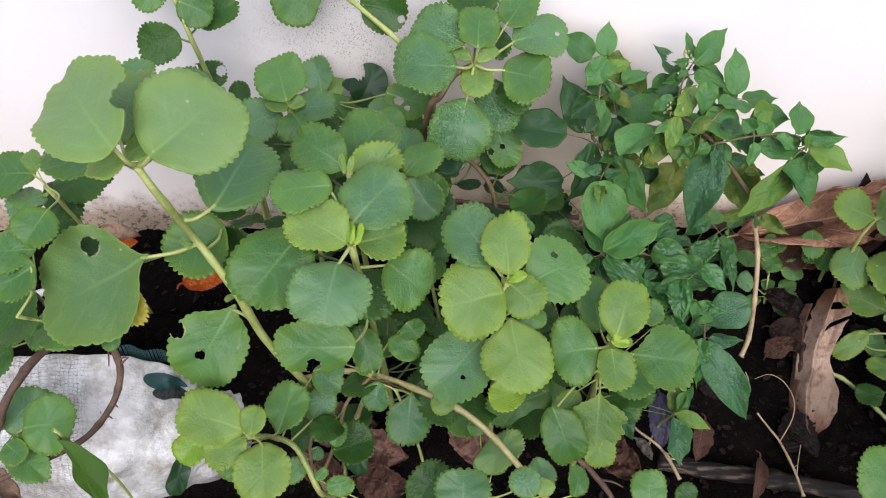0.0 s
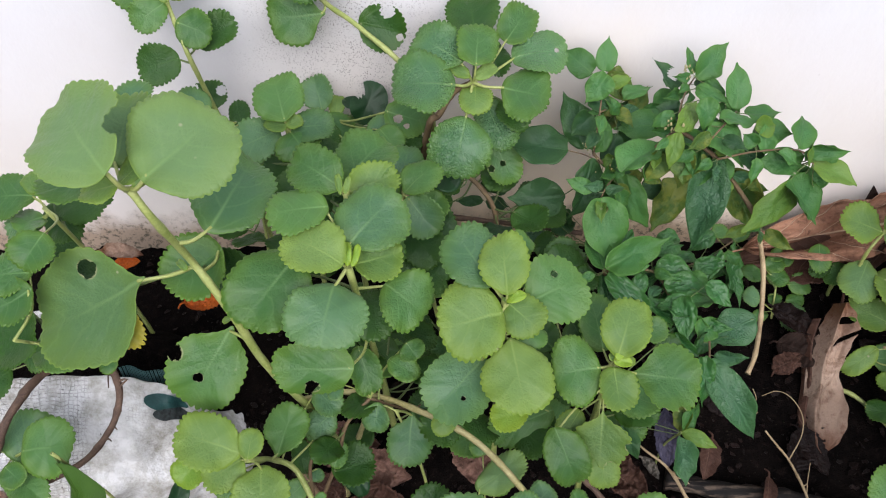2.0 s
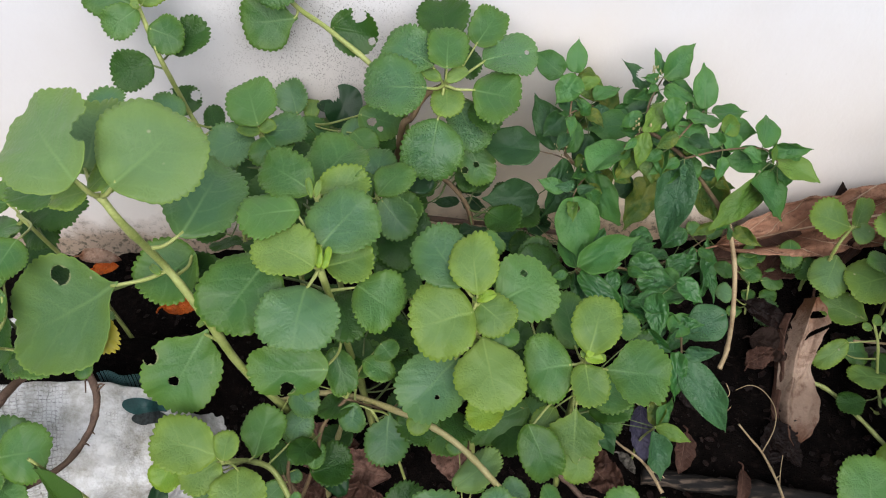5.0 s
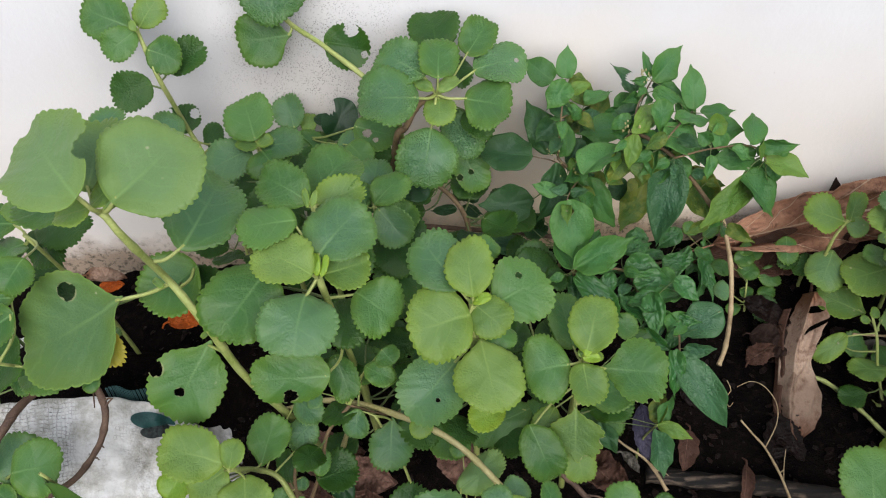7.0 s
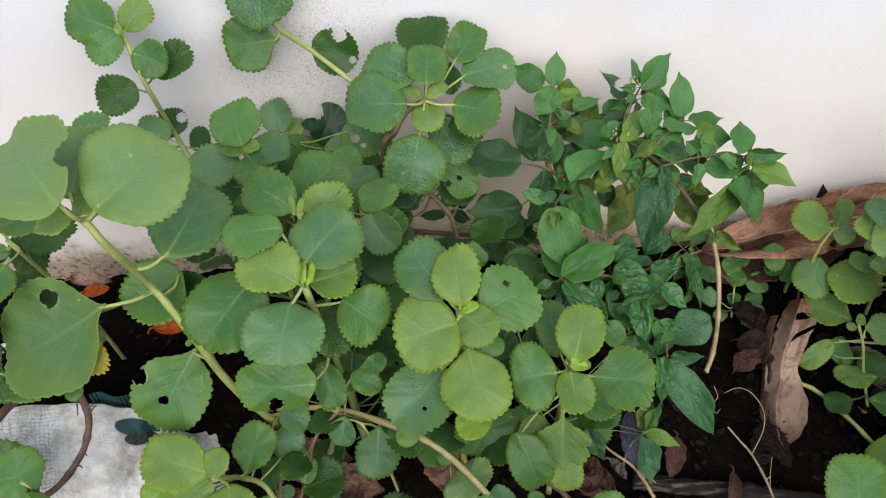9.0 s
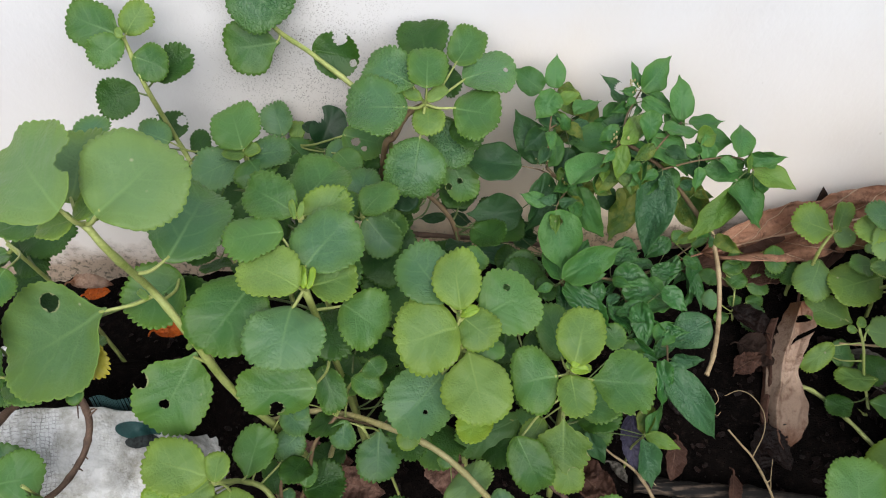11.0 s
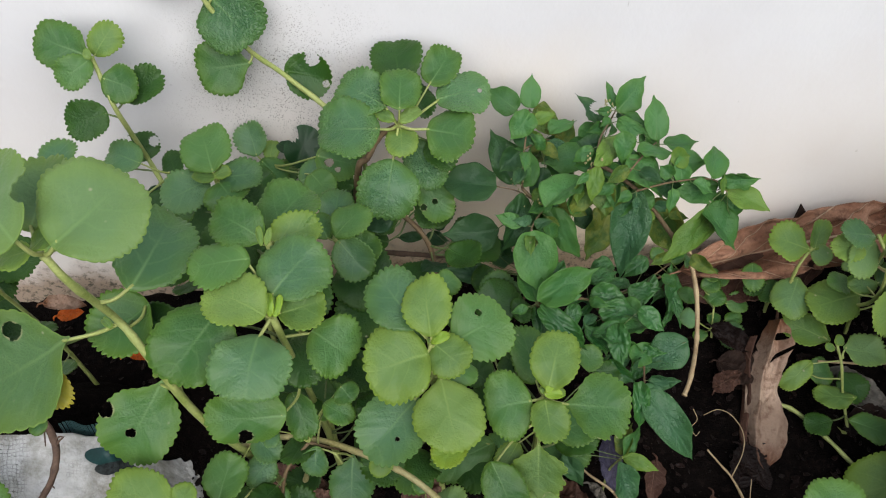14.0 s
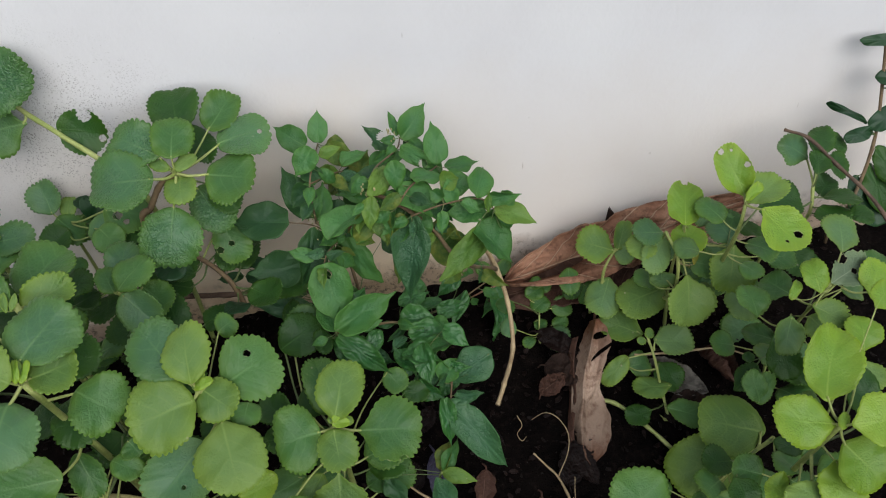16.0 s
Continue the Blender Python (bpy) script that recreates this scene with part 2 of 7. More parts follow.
def plaster():
    m, N, K, bsdf = material("white_painted_plaster")
    pos = N.new("ShaderNodeTexCoord").outputs["Object"]
    sep = N.new("ShaderNodeSeparateXYZ")
    K.new(pos, sep.inputs[0])
    cloud, fine = grain(N, K, pos, 5, 4), grain(N, K, pos, 130, 4, 0.65)
    col = blend(N, K, span(N, K, cloud, 0.35, 0.7), (0.645, 0.638, 0.648), (0.60, 0.592, 0.602))
    col = blend(N, K, span(N, K, fine, 0.5, 0.8, 0.0, 0.12), col, (0.55, 0.53, 0.50))

    wn3 = N.new("ShaderNodeTexNoise")
    wn3.inputs["Scale"].default_value, wn3.inputs["Detail"].default_value = 55, 3
    K.new(pos, wn3.inputs["Vector"])
    vm = N.new("ShaderNodeVectorMath")
    vm.operation = "MULTIPLY_ADD"
    K.new(wn3.outputs["Color"], vm.inputs[0])
    vm.inputs[1].default_value = (0.012, 0.012, 0.012)
    K.new(pos, vm.inputs[2])
    warp = vm.outputs[0]

    def dirt(scale, lo, hi, where, amount, colour, c):
        n = N.new("ShaderNodeTexVoronoi")
        n.inputs["Scale"].default_value = scale
        K.new(warp, n.inputs["Vector"])
        f = calc(N, K, "MULTIPLY", span(N, K, n.outputs["Distance"], lo, hi, 1.0, 0.0), where)
        return blend(N, K, calc(N, K, "MULTIPLY", f, amount, clamp=True), c, colour)

    # scattered flecks, then a band of mould spots, then grime at the foot
    col = dirt(21, 0.030, 0.055, span(N, K, grain(N, K, pos, 7, 2), 0.54, 0.62), 0.5, (0.16, 0.15, 0.13), col)
    col = dirt(60, 0.030, 0.065, span(N, K, grain(N, K, pos, 6, 2), 0.60, 0.68), 0.5, (0.22, 0.20, 0.18), col)
    scratch = N.new("ShaderNodeMapping")
    scratch.inputs["Rotation"].default_value, scratch.inputs["Scale"].default_value = (0.0, 0.6, 0.0), (1.0, 1.0, 0.16)
    K.new(pos, scratch.inputs["Vector"])
    sv = N.new("ShaderNodeTexVoronoi")
    sv.inputs["Scale"].default_value = 60
    K.new(scratch.outputs[0], sv.inputs["Vector"])
    mark = calc(N, K, "MULTIPLY", span(N, K, sv.outputs["Distance"], 0.03, 0.07, 1.0, 0.0), span(N, K, grain(N, K, pos, 11, 2), 0.60, 0.66))
    col = blend(N, K, calc(N, K, "MULTIPLY", mark, 0.6), col, (0.25, 0.23, 0.21))
    smear = span(N, K, grain(N, K, pos, 3.2, 3), 0.52, 0.70, 0.0, 0.30)
    col = blend(N, K, smear, col, (0.66, 0.665, 0.66))
    # warm bounced light behind the bush, painted as cream low on the wall
    low = span(N, K, calc(N, K, "SUBTRACT", sep.outputs[2], calc(N, K, "MULTIPLY", cloud, 0.18)), 0.04, 0.40, 1.0, 0.0)
    low = calc(N, K, "MULTIPLY", low, calc(N, K, "MULTIPLY", span(N, K, sep.outputs[0], -0.25, -0.05, 0.3, 1.0), span(N, K, calc(N, K, "ADD", sep.outputs[0], calc(N, K, "MULTIPLY", cloud, 0.2)), 0.36, 0.56, 1.0, 0.35)))
    col = blend(N, K, low, col, (0.86, 0.68, 0.46))
    d = N.new("ShaderNodeVectorMath")
    d.operation = "DISTANCE"
    K.new(pos, d.inputs[0])
    d.inputs[1].default_value = (-0.11, WALL_Y, 0.45)
    near = span(N, K, calc(N, K, "ADD", d.outputs["Value"], calc(N, K, "MULTIPLY", cloud, 0.1)), 0.08, 0.22, 1.0, 0.0)
    col = blend(N, K, calc(N, K, "MULTIPLY", near, 0.18), col, (0.52, 0.47, 0.42))
    col = dirt(170, 0.10, 0.22, calc(N, K, "MULTIPLY", near, span(N, K, grain(N, K, pos, 70, 3), 0.48, 0.57)), 0.7, (0.10, 0.085, 0.075), col)
    col = dirt(430, 0.16, 0.42, calc(N, K, "MULTIPLY", near, span(N, K, grain(N, K, pos, 38, 5, 0.7), 0.42, 0.56)), 0.85, (0.13, 0.115, 0.10), col)
    foot = span(N, K, calc(N, K, "SUBTRACT", sep.outputs[2], calc(N, K, "MULTIPLY", grain(N, K, pos, 18, 5), 0.10)), 0.075, 0.125, 1.0, 0.0)
    col = blend(N, K, calc(N, K, "MULTIPLY", foot, 0.8), col, (0.26, 0.17, 0.10))
    col = blend(N, K, calc(N, K, "MULTIPLY", foot, span(N, K, grain(N, K, pos, 95, 6, 0.75), 0.50, 0.60, 0.0, 0.85)), col, (0.05, 0.05, 0.03))
    K.new(col, bsdf.inputs["Base Color"])
    bsdf.inputs["Roughness"].default_value = 0.75
    relief(N, K, bsdf, calc(N, K, "ADD", fine, calc(N, K, "MULTIPLY", cloud, 2.0)), 0.25, 0.002)
    return m


def soil_material():
    m, N, K, bsdf = material("damp_dark_soil")
    pos = N.new("ShaderNodeTexCoord").outputs["Object"]
    a, b, c = grain(N, K, pos, 14, 5), grain(N, K, pos, 90, 5, 0.7), grain(N, K, pos, 380, 3)
    # dark soil, taken near black: the shade between the plants is in these colours
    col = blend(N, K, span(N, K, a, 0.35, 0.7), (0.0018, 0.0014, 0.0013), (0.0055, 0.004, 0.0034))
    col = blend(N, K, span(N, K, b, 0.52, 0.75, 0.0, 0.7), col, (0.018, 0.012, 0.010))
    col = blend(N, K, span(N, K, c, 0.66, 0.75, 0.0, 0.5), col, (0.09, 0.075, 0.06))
    K.new(col, bsdf.inputs["Base Color"])
    bsdf.inputs["Roughness"].default_value = 0.9
    bsdf.inputs["Specular IOR Level"].default_value = 0.04
    relief(N, K, bsdf, calc(N, K, "ADD", b, c), 0.8, 0.006)
    return m


def dead_leaf_material(name, a, b, dark, vein, rough=0.6, ribs=0.65, stain=0.0):
    m, N, K, bsdf = material(name)
    uv = N.new("ShaderNodeUVMap").outputs[0]
    sep = N.new("ShaderNodeSeparateXYZ")
    K.new(uv, sep.inputs[0])
    pos = N.new("ShaderNodeTexCoord").outputs["Object"]
    big, mid, fine = grain(N, K, pos, 18, 4), grain(N, K, pos, 70, 5, 0.65), grain(N, K, pos, 320, 3)
    au = calc(N, K, "ABSOLUTE", calc(N, K, "SUBTRACT", sep.outputs[0], 0.5))
    side = calc(N, K, "MULTIPLY", calc(N, K, "SUBTRACT", sep.outputs[1], calc(N, K, "MULTIPLY", au, 0.35)), 9.0)
    tri = calc(N, K, "ABSOLUTE", calc(N, K, "SUBTRACT", calc(N, K, "FRACT", calc(N, K, "ADD", side, calc(N, K, "MULTIPLY", big, 0.4))), 0.5))
    lines = calc(N, K, "MAXIMUM", span(N, K, au, 0.008, 0.022, 1.0, 0.0), span(N, K, tri, 0.012, 0.045, 0.75, 0.0))
    col = blend(N, K, span(N, K, big, 0.35, 0.65), a, b)
    col = blend(N, K, span(N, K, mid, 0.50, 0.66, 0.0, 0.8), col, dark)
    col = blend(N, K, span(N, K, fine, 0.5, 0.8, 0.0, 0.3), col, tuple(min(1, c * 1.4) for c in b))
    col = blend(N, K, calc(N, K, "MULTIPLY", lines, ribs), col, vein)
    if stain:
        age = calc(N, K, "ADD", sep.outputs[1], calc(N, K, "MULTIPLY", calc(N, K, "ADD", big, mid), 0.2))
        col = blend(N, K, span(N, K, age, 0.72, 0.84, 0.0, 0.6), col, tuple(0.55 * q for q in a))
        col = blend(N, K, span(N, K, age, 1.0, 1.14, 0.0, stain), col, dark)
        col = blend(N, K, span(N, K, age, 0.24, 0.38, 0.85, 0.0), col, (0.15, 0.062, 0.028))
    K.new(col, bsdf.inputs["Base Color"])
    K.new(span(N, K, mid, 0.3, 0.7, rough - 0.1, rough + 0.15), bsdf.inputs["Roughness"])
    bsdf.inputs["Specular IOR Level"].default_value = 0.12
    relief(N, K, bsdf, calc(N, K, "ADD", calc(N, K, "ADD", mid, calc(N, K, "MULTIPLY", fine, 0.6)), calc(N, K, "MULTIPLY", lines, ribs)), 0.8, 0.003)
    return m


DRY_RED = dead_leaf_material("dead_leaf_red_brown", (0.185, 0.085, 0.050), (0.35, 0.195, 0.125), (0.075, 0.034, 0.021), (0.55, 0.42, 0.30), ribs=0.8)
DRY_PALE = dead_leaf_material("dead_leaf_pale_tan", (0.25, 0.158, 0.110), (0.40, 0.295, 0.22), (0.11, 0.050, 0.028), (0.44, 0.34, 0.25), ribs=0.07, stain=0.9)
DRY_GREY = dead_leaf_material("dead_leaf_grey", (0.10, 0.09, 0.075), (0.17, 0.155, 0.13), (0.04, 0.032, 0.026), (0.24, 0.22, 0.19), 0.6, 0.4)
DRY_BROWN = dead_leaf_material("dead_leaf_brown", (0.040, 0.019, 0.013), (0.082, 0.043, 0.030), (0.026, 0.013, 0.010), (0.19, 0.12, 0.085), ribs=0.4)
DRY_PINK = dead_leaf_material("dead_leaf_pinkish_brown", (0.105, 0.056, 0.042), (0.20, 0.115, 0.085), (0.05, 0.026, 0.019), (0.24, 0.16, 0.12), ribs=0.35)
# wet leaves and litter, blackened further: shade down on the soil is painted in
DRY_WET_SHADED = dead_leaf_material("dead_leaf_wet", (0.004, 0.0022, 0.0019), (0.012, 0.006, 0.0047), (0.004, 0.0025, 0.002), (0.035, 0.02, 0.015), 0.45, 0.3)
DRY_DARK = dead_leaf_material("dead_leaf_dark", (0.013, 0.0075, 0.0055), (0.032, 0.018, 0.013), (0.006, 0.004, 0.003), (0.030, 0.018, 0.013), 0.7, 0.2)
DRY_ORANGE = dead_leaf_material("dead_leaf_orange", (0.30, 0.055, 0.008), (0.44, 0.11, 0.014), (0.13, 0.03, 0.01), (0.44, 0.17, 0.05), 0.5, 0.3)
DRY_VIOLET = dead_leaf_material("dead_leaf_violet_grey", (0.04, 0.035, 0.06), (0.07, 0.065, 0.10), (0.025, 0.02, 0.03), (0.1, 0.09, 0.11), 0.4)


def sack_material():
    m, N, K, bsdf = material("white_woven_plastic")
    uv = N.new("ShaderNodeUVMap").outputs[0]
    pos = N.new("ShaderNodeTexCoord").outputs["Object"]
    sep = N.new("ShaderNodeSeparateXYZ")
    K.new(uv, sep.inputs[0])
    big, mid = grain(N, K, pos, 9, 3), grain(N, K, pos, 45, 4)

    def tape(s):
        return calc(N, K, "ABSOLUTE", calc(N, K, "SUBTRACT", calc(N, K, "FRACT", calc(N, K, "MULTIPLY", s, 340.0)), 0.5))

    slack = calc(N, K, "MULTIPLY", calc(N, K, "SUBTRACT", grain(N, K, pos, 60, 3), 0.5), 0.006)
    gaps = calc(N, K, "MAXIMUM", span(N, K, tape(calc(N, K, "ADD", sep.outputs[0], slack)), 0.30, 0.50, 0.0, 0.8), span(N, K, tape(calc(N, K, "SUBTRACT", sep.outputs[1], slack)), 0.30, 0.50))
    gaps = calc(N, K, "MULTIPLY", gaps, span(N, K, grain(N, K, pos, 170, 4, 0.7), 0.36, 0.62))
    worn = calc(N, K, "MULTIPLY", span(N, K, big, 0.56, 0.64), span(N, K, grain(N, K, pos, 140, 3), 0.35, 0.6, 0.0, 0.7))
    worn = calc(N, K, "MAXIMUM", worn, span(N, K, calc(N, K, "ADD", sep.outputs[0], calc(N, K, "MULTIPLY", big, 0.06)), 0.722, 0.734, 1.0, 0.0))
    col = blend(N, K, span(N, K, mid, 0.4, 0.7), (0.64, 0.64, 0.635), (0.48, 0.48, 0.465))
    col = blend(N, K, calc(N, K, "MULTIPLY", calc(N, K, "MULTIPLY", gaps, worn), calc(N, K, "MULTIPLY", mid, 2.0), clamp=True), col, (0.07, 0.07, 0.06))
    col = blend(N, K, span(N, K, grain(N, K, pos, 26, 6, 0.75), 0.44, 0.64, 0.0, 0.85), col, (0.25, 0.235, 0.19))
    speck = N.new("ShaderNodeTexVoronoi")
    speck.inputs["Scale"].default_value = 95
    K.new(pos, speck.inputs["Vector"])
    dots = calc(N, K, "MULTIPLY", span(N, K, speck.outputs["Distance"], 0.06, 0.14, 1.0, 0.0), span(N, K, grain(N, K, pos, 47, 4), 0.58, 0.64, 0.0, 0.8))
    col = blend(N, K, dots, col, (0.06, 0.055, 0.045))
    K.new(col, bsdf.inputs["Base Color"])
    bsdf.inputs["Roughness"].default_value = 0.42
    crease = calc(N, K, "ABSOLUTE", calc(N, K, "SUBTRACT", grain(N, K, pos, 24, 4, 0.6), 0.5))
    fold = calc(N, K, "ADD", mid, span(N, K, crease, 0.0, 0.14, 0.7, 0.0))
    relief(N, K, bsdf, calc(N, K, "SUBTRACT", fold, calc(N, K, "MULTIPLY", calc(N, K, "MULTIPLY", gaps, worn), 0.4)), 0.55, 0.004)
    return m


GREY_RENDER = stem_material("grey_brown_render", (0.20, 0.18, 0.15), (0.27, 0.24, 0.21), 0.85, 3)
PLASTER, SOIL, SACK = plaster(), soil_material(), sack_material()
TEAL_NET = stem_material("teal_net", (0.03, 0.075, 0.08), (0.06, 0.13, 0.135), 0.4, 60)
TEAL_PRINT = stem_material("dark_teal_print", (0.012, 0.045, 0.045), (0.02, 0.065, 0.062), 0.35, 30)


# ---------------------------------------------------------------- mesh helpers
def mesh_object(name, verts, faces, mat, parent=None, uvs=None, smooth=True, label="", edge=None):
    me = bpy.data.meshes.new(name)
    me.from_pydata([tuple(v) for v in verts], [], faces)
    for title, per_vertex in (("UVMap", uvs), ("edge", edge)):
        if per_vertex is not None:
            layer = me.uv_layers.new(name=title)
            idx = np.empty(len(me.loops), dtype=np.int32)
            me.loops.foreach_get("vertex_index", idx)
            layer.data.foreach_set("uv", np.asarray(per_vertex, dtype=np.float32)[idx].ravel())
    if smooth:
        me.polygons.foreach_set("use_smooth", np.ones(len(me.polygons), dtype=bool))
    me.materials.append(mat)
    me.update()
    ob = new(name, me)
    if parent is not None:
        ob.parent = parent
    if label:
        tagged(ob, label)
    return ob


def ground_z(x, y):
    """Height of the bed: flat towards the yard, heaped up to the wall."""
    s = min(max((y - 0.48) / (WALL_Y - 0.48), 0.0), 1.0)
    near = math.exp(-((x - 0.1) / 1.6) ** 4)
    bumps = 0.010 * noise.noise((x * 9, y * 9, 0.3)) + 0.006 * noise.noise((x * 31, y * 31, 1.7))
    return 0.10 * s ** 0.8 * near + bumps


def smooth_line(pts, steps=6):
    """Points of a smooth line through the given ones."""
    p = [Vector(q) for q in pts]
    if len(p) < 3:
        return [p[0].lerp(p[-1], i / steps) for i in range(steps + 1)]
    p = [p[0] * 2 - p[1], *p, p[-1] * 2 - p[-2]]
    out = []
    for a, b, c, d in zip(p, p[1:], p[2:], p[3:]):
        for i in range(steps):
            t = i / steps
            out.append(0.5 * (2 * b + (c - a) * t + (2 * a - 5 * b + 4 * c - d) * t * t + (3 * b - a - 3 * c + d) * t ** 3))
    return out + [p[-2]]


def tube_data(line, r0, r1, sides=8, knots=0.0, rough=0.0, seed=0):
    """Verts and faces of a closed tube along a line, tapering from r0 to r1, with swollen knots."""
    verts, faces, n = [], [], len(line)
    side = Vector((0.3, 0.8, 0.5))
    for i, q in enumerate(line):
        d = (line[min(i + 1, n - 1)] - line[max(i - 1, 0)]).normalized()
        side = (side - d * side.dot(d)).normalized()
        other = d.cross(side)
        t = i / (n - 1)
        r = r0 + (r1 - r0) * t
        if knots:
            r *= 1 + 0.22 * max(0.0, math.cos(t * knots * 2 * math.pi)) ** 8
        for k in range(sides):
            a = 2 * math.pi * k / sides
            rr = r * (1 + rough * noise.noise((q.x * 70 + math.cos(a), q.y * 70 + math.sin(a), q.z * 70 + seed)))
            verts.append(q + side * (rr * math.cos(a)) + other * (rr * math.sin(a)))
    for i in range(n - 1):
        for k in range(sides):
            a, b = i * sides + k, i * sides + (k + 1) % sides
            faces.append((a, b, b + sides, a + sides))
    faces.append(tuple(range(sides))[::-1])
    faces.append(tuple(range((n - 1) * sides, n * sides)))
    return verts, faces


# ---------------------------------------------------------------- plants
STEMS = {}
count = [0]


def herb(label, root, line, node, r, tone):
    """A plant: an Empty at its root and a stem from the soil up along the line to the top node."""
    count[0] += 1
    foot = Vector((root[0], root[1], ground_z(*root) - 0.012))
    name = "chilli_plant" if "chilli" in label else "herb_plant"
    ob = tagged(new(name), label, "plant", "plants in the bed", "thing")
    ob.empty_display_size = 0.02
    ob.location = foot
    top = [Vector(q) for q in line]
    last = top[-1]
    drop = [last.lerp(foot, 0.5) + Vector((0, 0.012, 0.0)), foot]
    path = smooth_line(top + drop, 6)
    verts, faces = tube_data([q - foot for q in path], r * 0.7, r, 8, knots=len(path) / 7, rough=0.15, seed=count[0])
    mesh_object("stem", verts, faces, WOOD_STEM if tone == "wood" else GREEN_STEM, ob)
    STEMS[ob.name] = (Vector(node), path)
    return ob


def branch(p, line, r0, r1, mat=None):
    """A side branch of a plant, along a line of world points."""
    foot = p.location
    path = smooth_line(line, 5)
    verts, faces = tube_data([q - foot for q in path], r0, r1, 6, knots=len(path) / 6, rough=0.15)
    mesh_object("branch", verts, faces, mat or WOOD_STEM, p)
    STEMS[p.name][1].extend(path)


def outline(kind, th, wedge=0.3):
    """Half-width and height fractions of a leaf's edge at the angle th from the base (0) round by the tip (pi)."""
    y = 0.5 - 0.5 * np.cos(th)
    x = np.sin(th)
    if kind == "chilli":
        w = np.power(np.clip(y, 1e-4, 1), 0.62) * np.power(np.clip(1 - y, 0, 1), 1.05)
        w = w * (1 - 0.40 * np.exp(-((y - 0.92) / 0.11) ** 2))
        x = np.sign(x) * w / 0.334
    else:
        x = np.sign(x) * np.power(np.abs(x), 0.86) * (1 - wedge * np.exp(-(y / (0.06 + 0.15 * wedge)) ** 2))
    return x, y


def leaf(p, base, tip, width, normal, tone, holes=(), cup=None, node=True, wedge=None):
    """One leaf blade from base to tip, facing normal, with its leaf stalk running to the plant's stem."""
    count[0] += 1
    rnd = random.Random(count[0] * 7 + 1)
    base, tip, normal = Vector(base), Vector(tip), Vector(normal)
    if tone == "cg":
        width, tip = width * 0.74, base + (tip - base) * 1.12
    foot = p.location
    length = (tip - base).length
    ya = (tip - base).normalized()
    za = (normal - ya * normal.dot(ya)).normalized()
    calm = cup is not None
    za = Matrix.Rotation(rnd.gauss(0, 0.05 if calm else 0.30 if tone[0] == "c" else 0.13), 3, ya) @ za
    xa = ya.cross(za)
    kind = "chilli" if tone[0] == "c" else ("plain" if tone[0] == "k" else "herb")
    size = max(length, width)
    segs, rings = (280, 7) if size > 0.06 else (208, 7) if size > 0.035 else ((84, 5) if size > 0.015 else (30, 3))
    if holes:
        segs, rings = 240, 40
    th = np.linspace(0, 2 * math.pi, segs, endpoint=False)
    ex, ey = outline(kind, th, rnd.uniform(0.10, 0.30) if wedge is None else wedge)
    teeth = np.ones(segs)
    if kind == "herb" and size > 0.012:
        k = int(7.5 + size * 125) + rnd.choice((0, 1))
        ph = rnd.random() * 3
        wave = np.abs(np.sin(k * (th - math.pi) + 0.35 * np.sin(2 * th + ph)))
        wave = np.clip(wave + 0.25 * np.sin(3.3 * k * th + 5 * ph) * (1 - wave), 0, 1)
        amp = min(0.0045 / size, 0.095) * (0.75 + 0.45 * rnd.random()) * (0.65 if tone == "v" else 1) * np.clip(np.sin(th / 2) * 2.6 - 0.35, 0, 1)
        amp = amp * (1 + 0.25 * np.sin(4 * th + 3 * ph))
        teeth = 1.02 - 1.1 * amp * (1 - wave ** 0.8) + 0.018 * np.sin(2 * th + 4 * ph) + 0.024 * np.sin(3 * th + ph) + 0.014 * np.sin(5 * th + 2 * ph)
    elif kind == "chilli":
        rings = max(rings, 10)
        segs = min(segs, 120) if not holes else segs
        th = np.linspace(0, 2 * math.pi, segs, endpoint=False)
        ex, ey = outline(kind, th)
        ph = rnd.random() * 6
        teeth = 1 + 0.03 * np.sin(5 * th + ph) + 0.02 * np.sin(9 * th + 2 * ph)
    radii = np.concatenate([[0.0], np.power(np.linspace(0, 1, rings + 1)[1:], 0.85)])
    cy = 0.45
    X, Y, rim = [0.0], [cy], [0.0]
    for r in radii[1:]:
        s = r * (1 + (teeth - 1) * r ** 3)
        X.extend(ex * s)
        Y.extend(cy + (ey - cy) * s)
        rim.extend([r] * segs)
    X, Y = np.array(X) * width / 2, np.array(Y) * length
    u, v = X / width, Y / length
    # relief: fold along the midrib, drooping margins and tip, side-vein ripples, a wavy rim
    cup = (0.10 + 0.12 * rnd.random()) * (-1 if rnd.random() < 0.25 else 1) if cup is None else cup
    rr = np.hypot(2 * u, 2 * (v - 0.5))
    ang = np.arctan2(u, v - 0.5)
    Z = (0.08 + 0.16 * rnd.random()) * np.hypot(X, 0.05 * width) - cup * size * 0.30 * np.clip(rr, 0, 1.2) ** 2
    ripple = 0.0015 if kind == "herb" else (0.004 if tone == "cg" else 0.001)
    Z += ripple * size * np.sin(2 * math.pi * (v - 0.9 * np.abs(u)) * (7 if kind == "herb" else 5)) * np.clip(np.abs(u) * 6, 0, 1)
    w1, w2 = rnd.random() * 6, rnd.random() * 6
    Z += size * rr ** 2 * (0.040 * np.sin(2 * ang + w1) + 0.042 * np.sin(3 * ang + w2) + 0.016 * np.sin(7 * ang + w1))
    if kind == "chilli":
        # folded along the midrib, wavy margins, drooping tip, puckered between the veins
        rough = 0.055 if tone == "cg" else 0.012 if calm else 0.030
        fold, droop = (0.14, 0.06) if calm else (rnd.uniform(0.05, 0.45), rnd.uniform(0.02, 0.30))
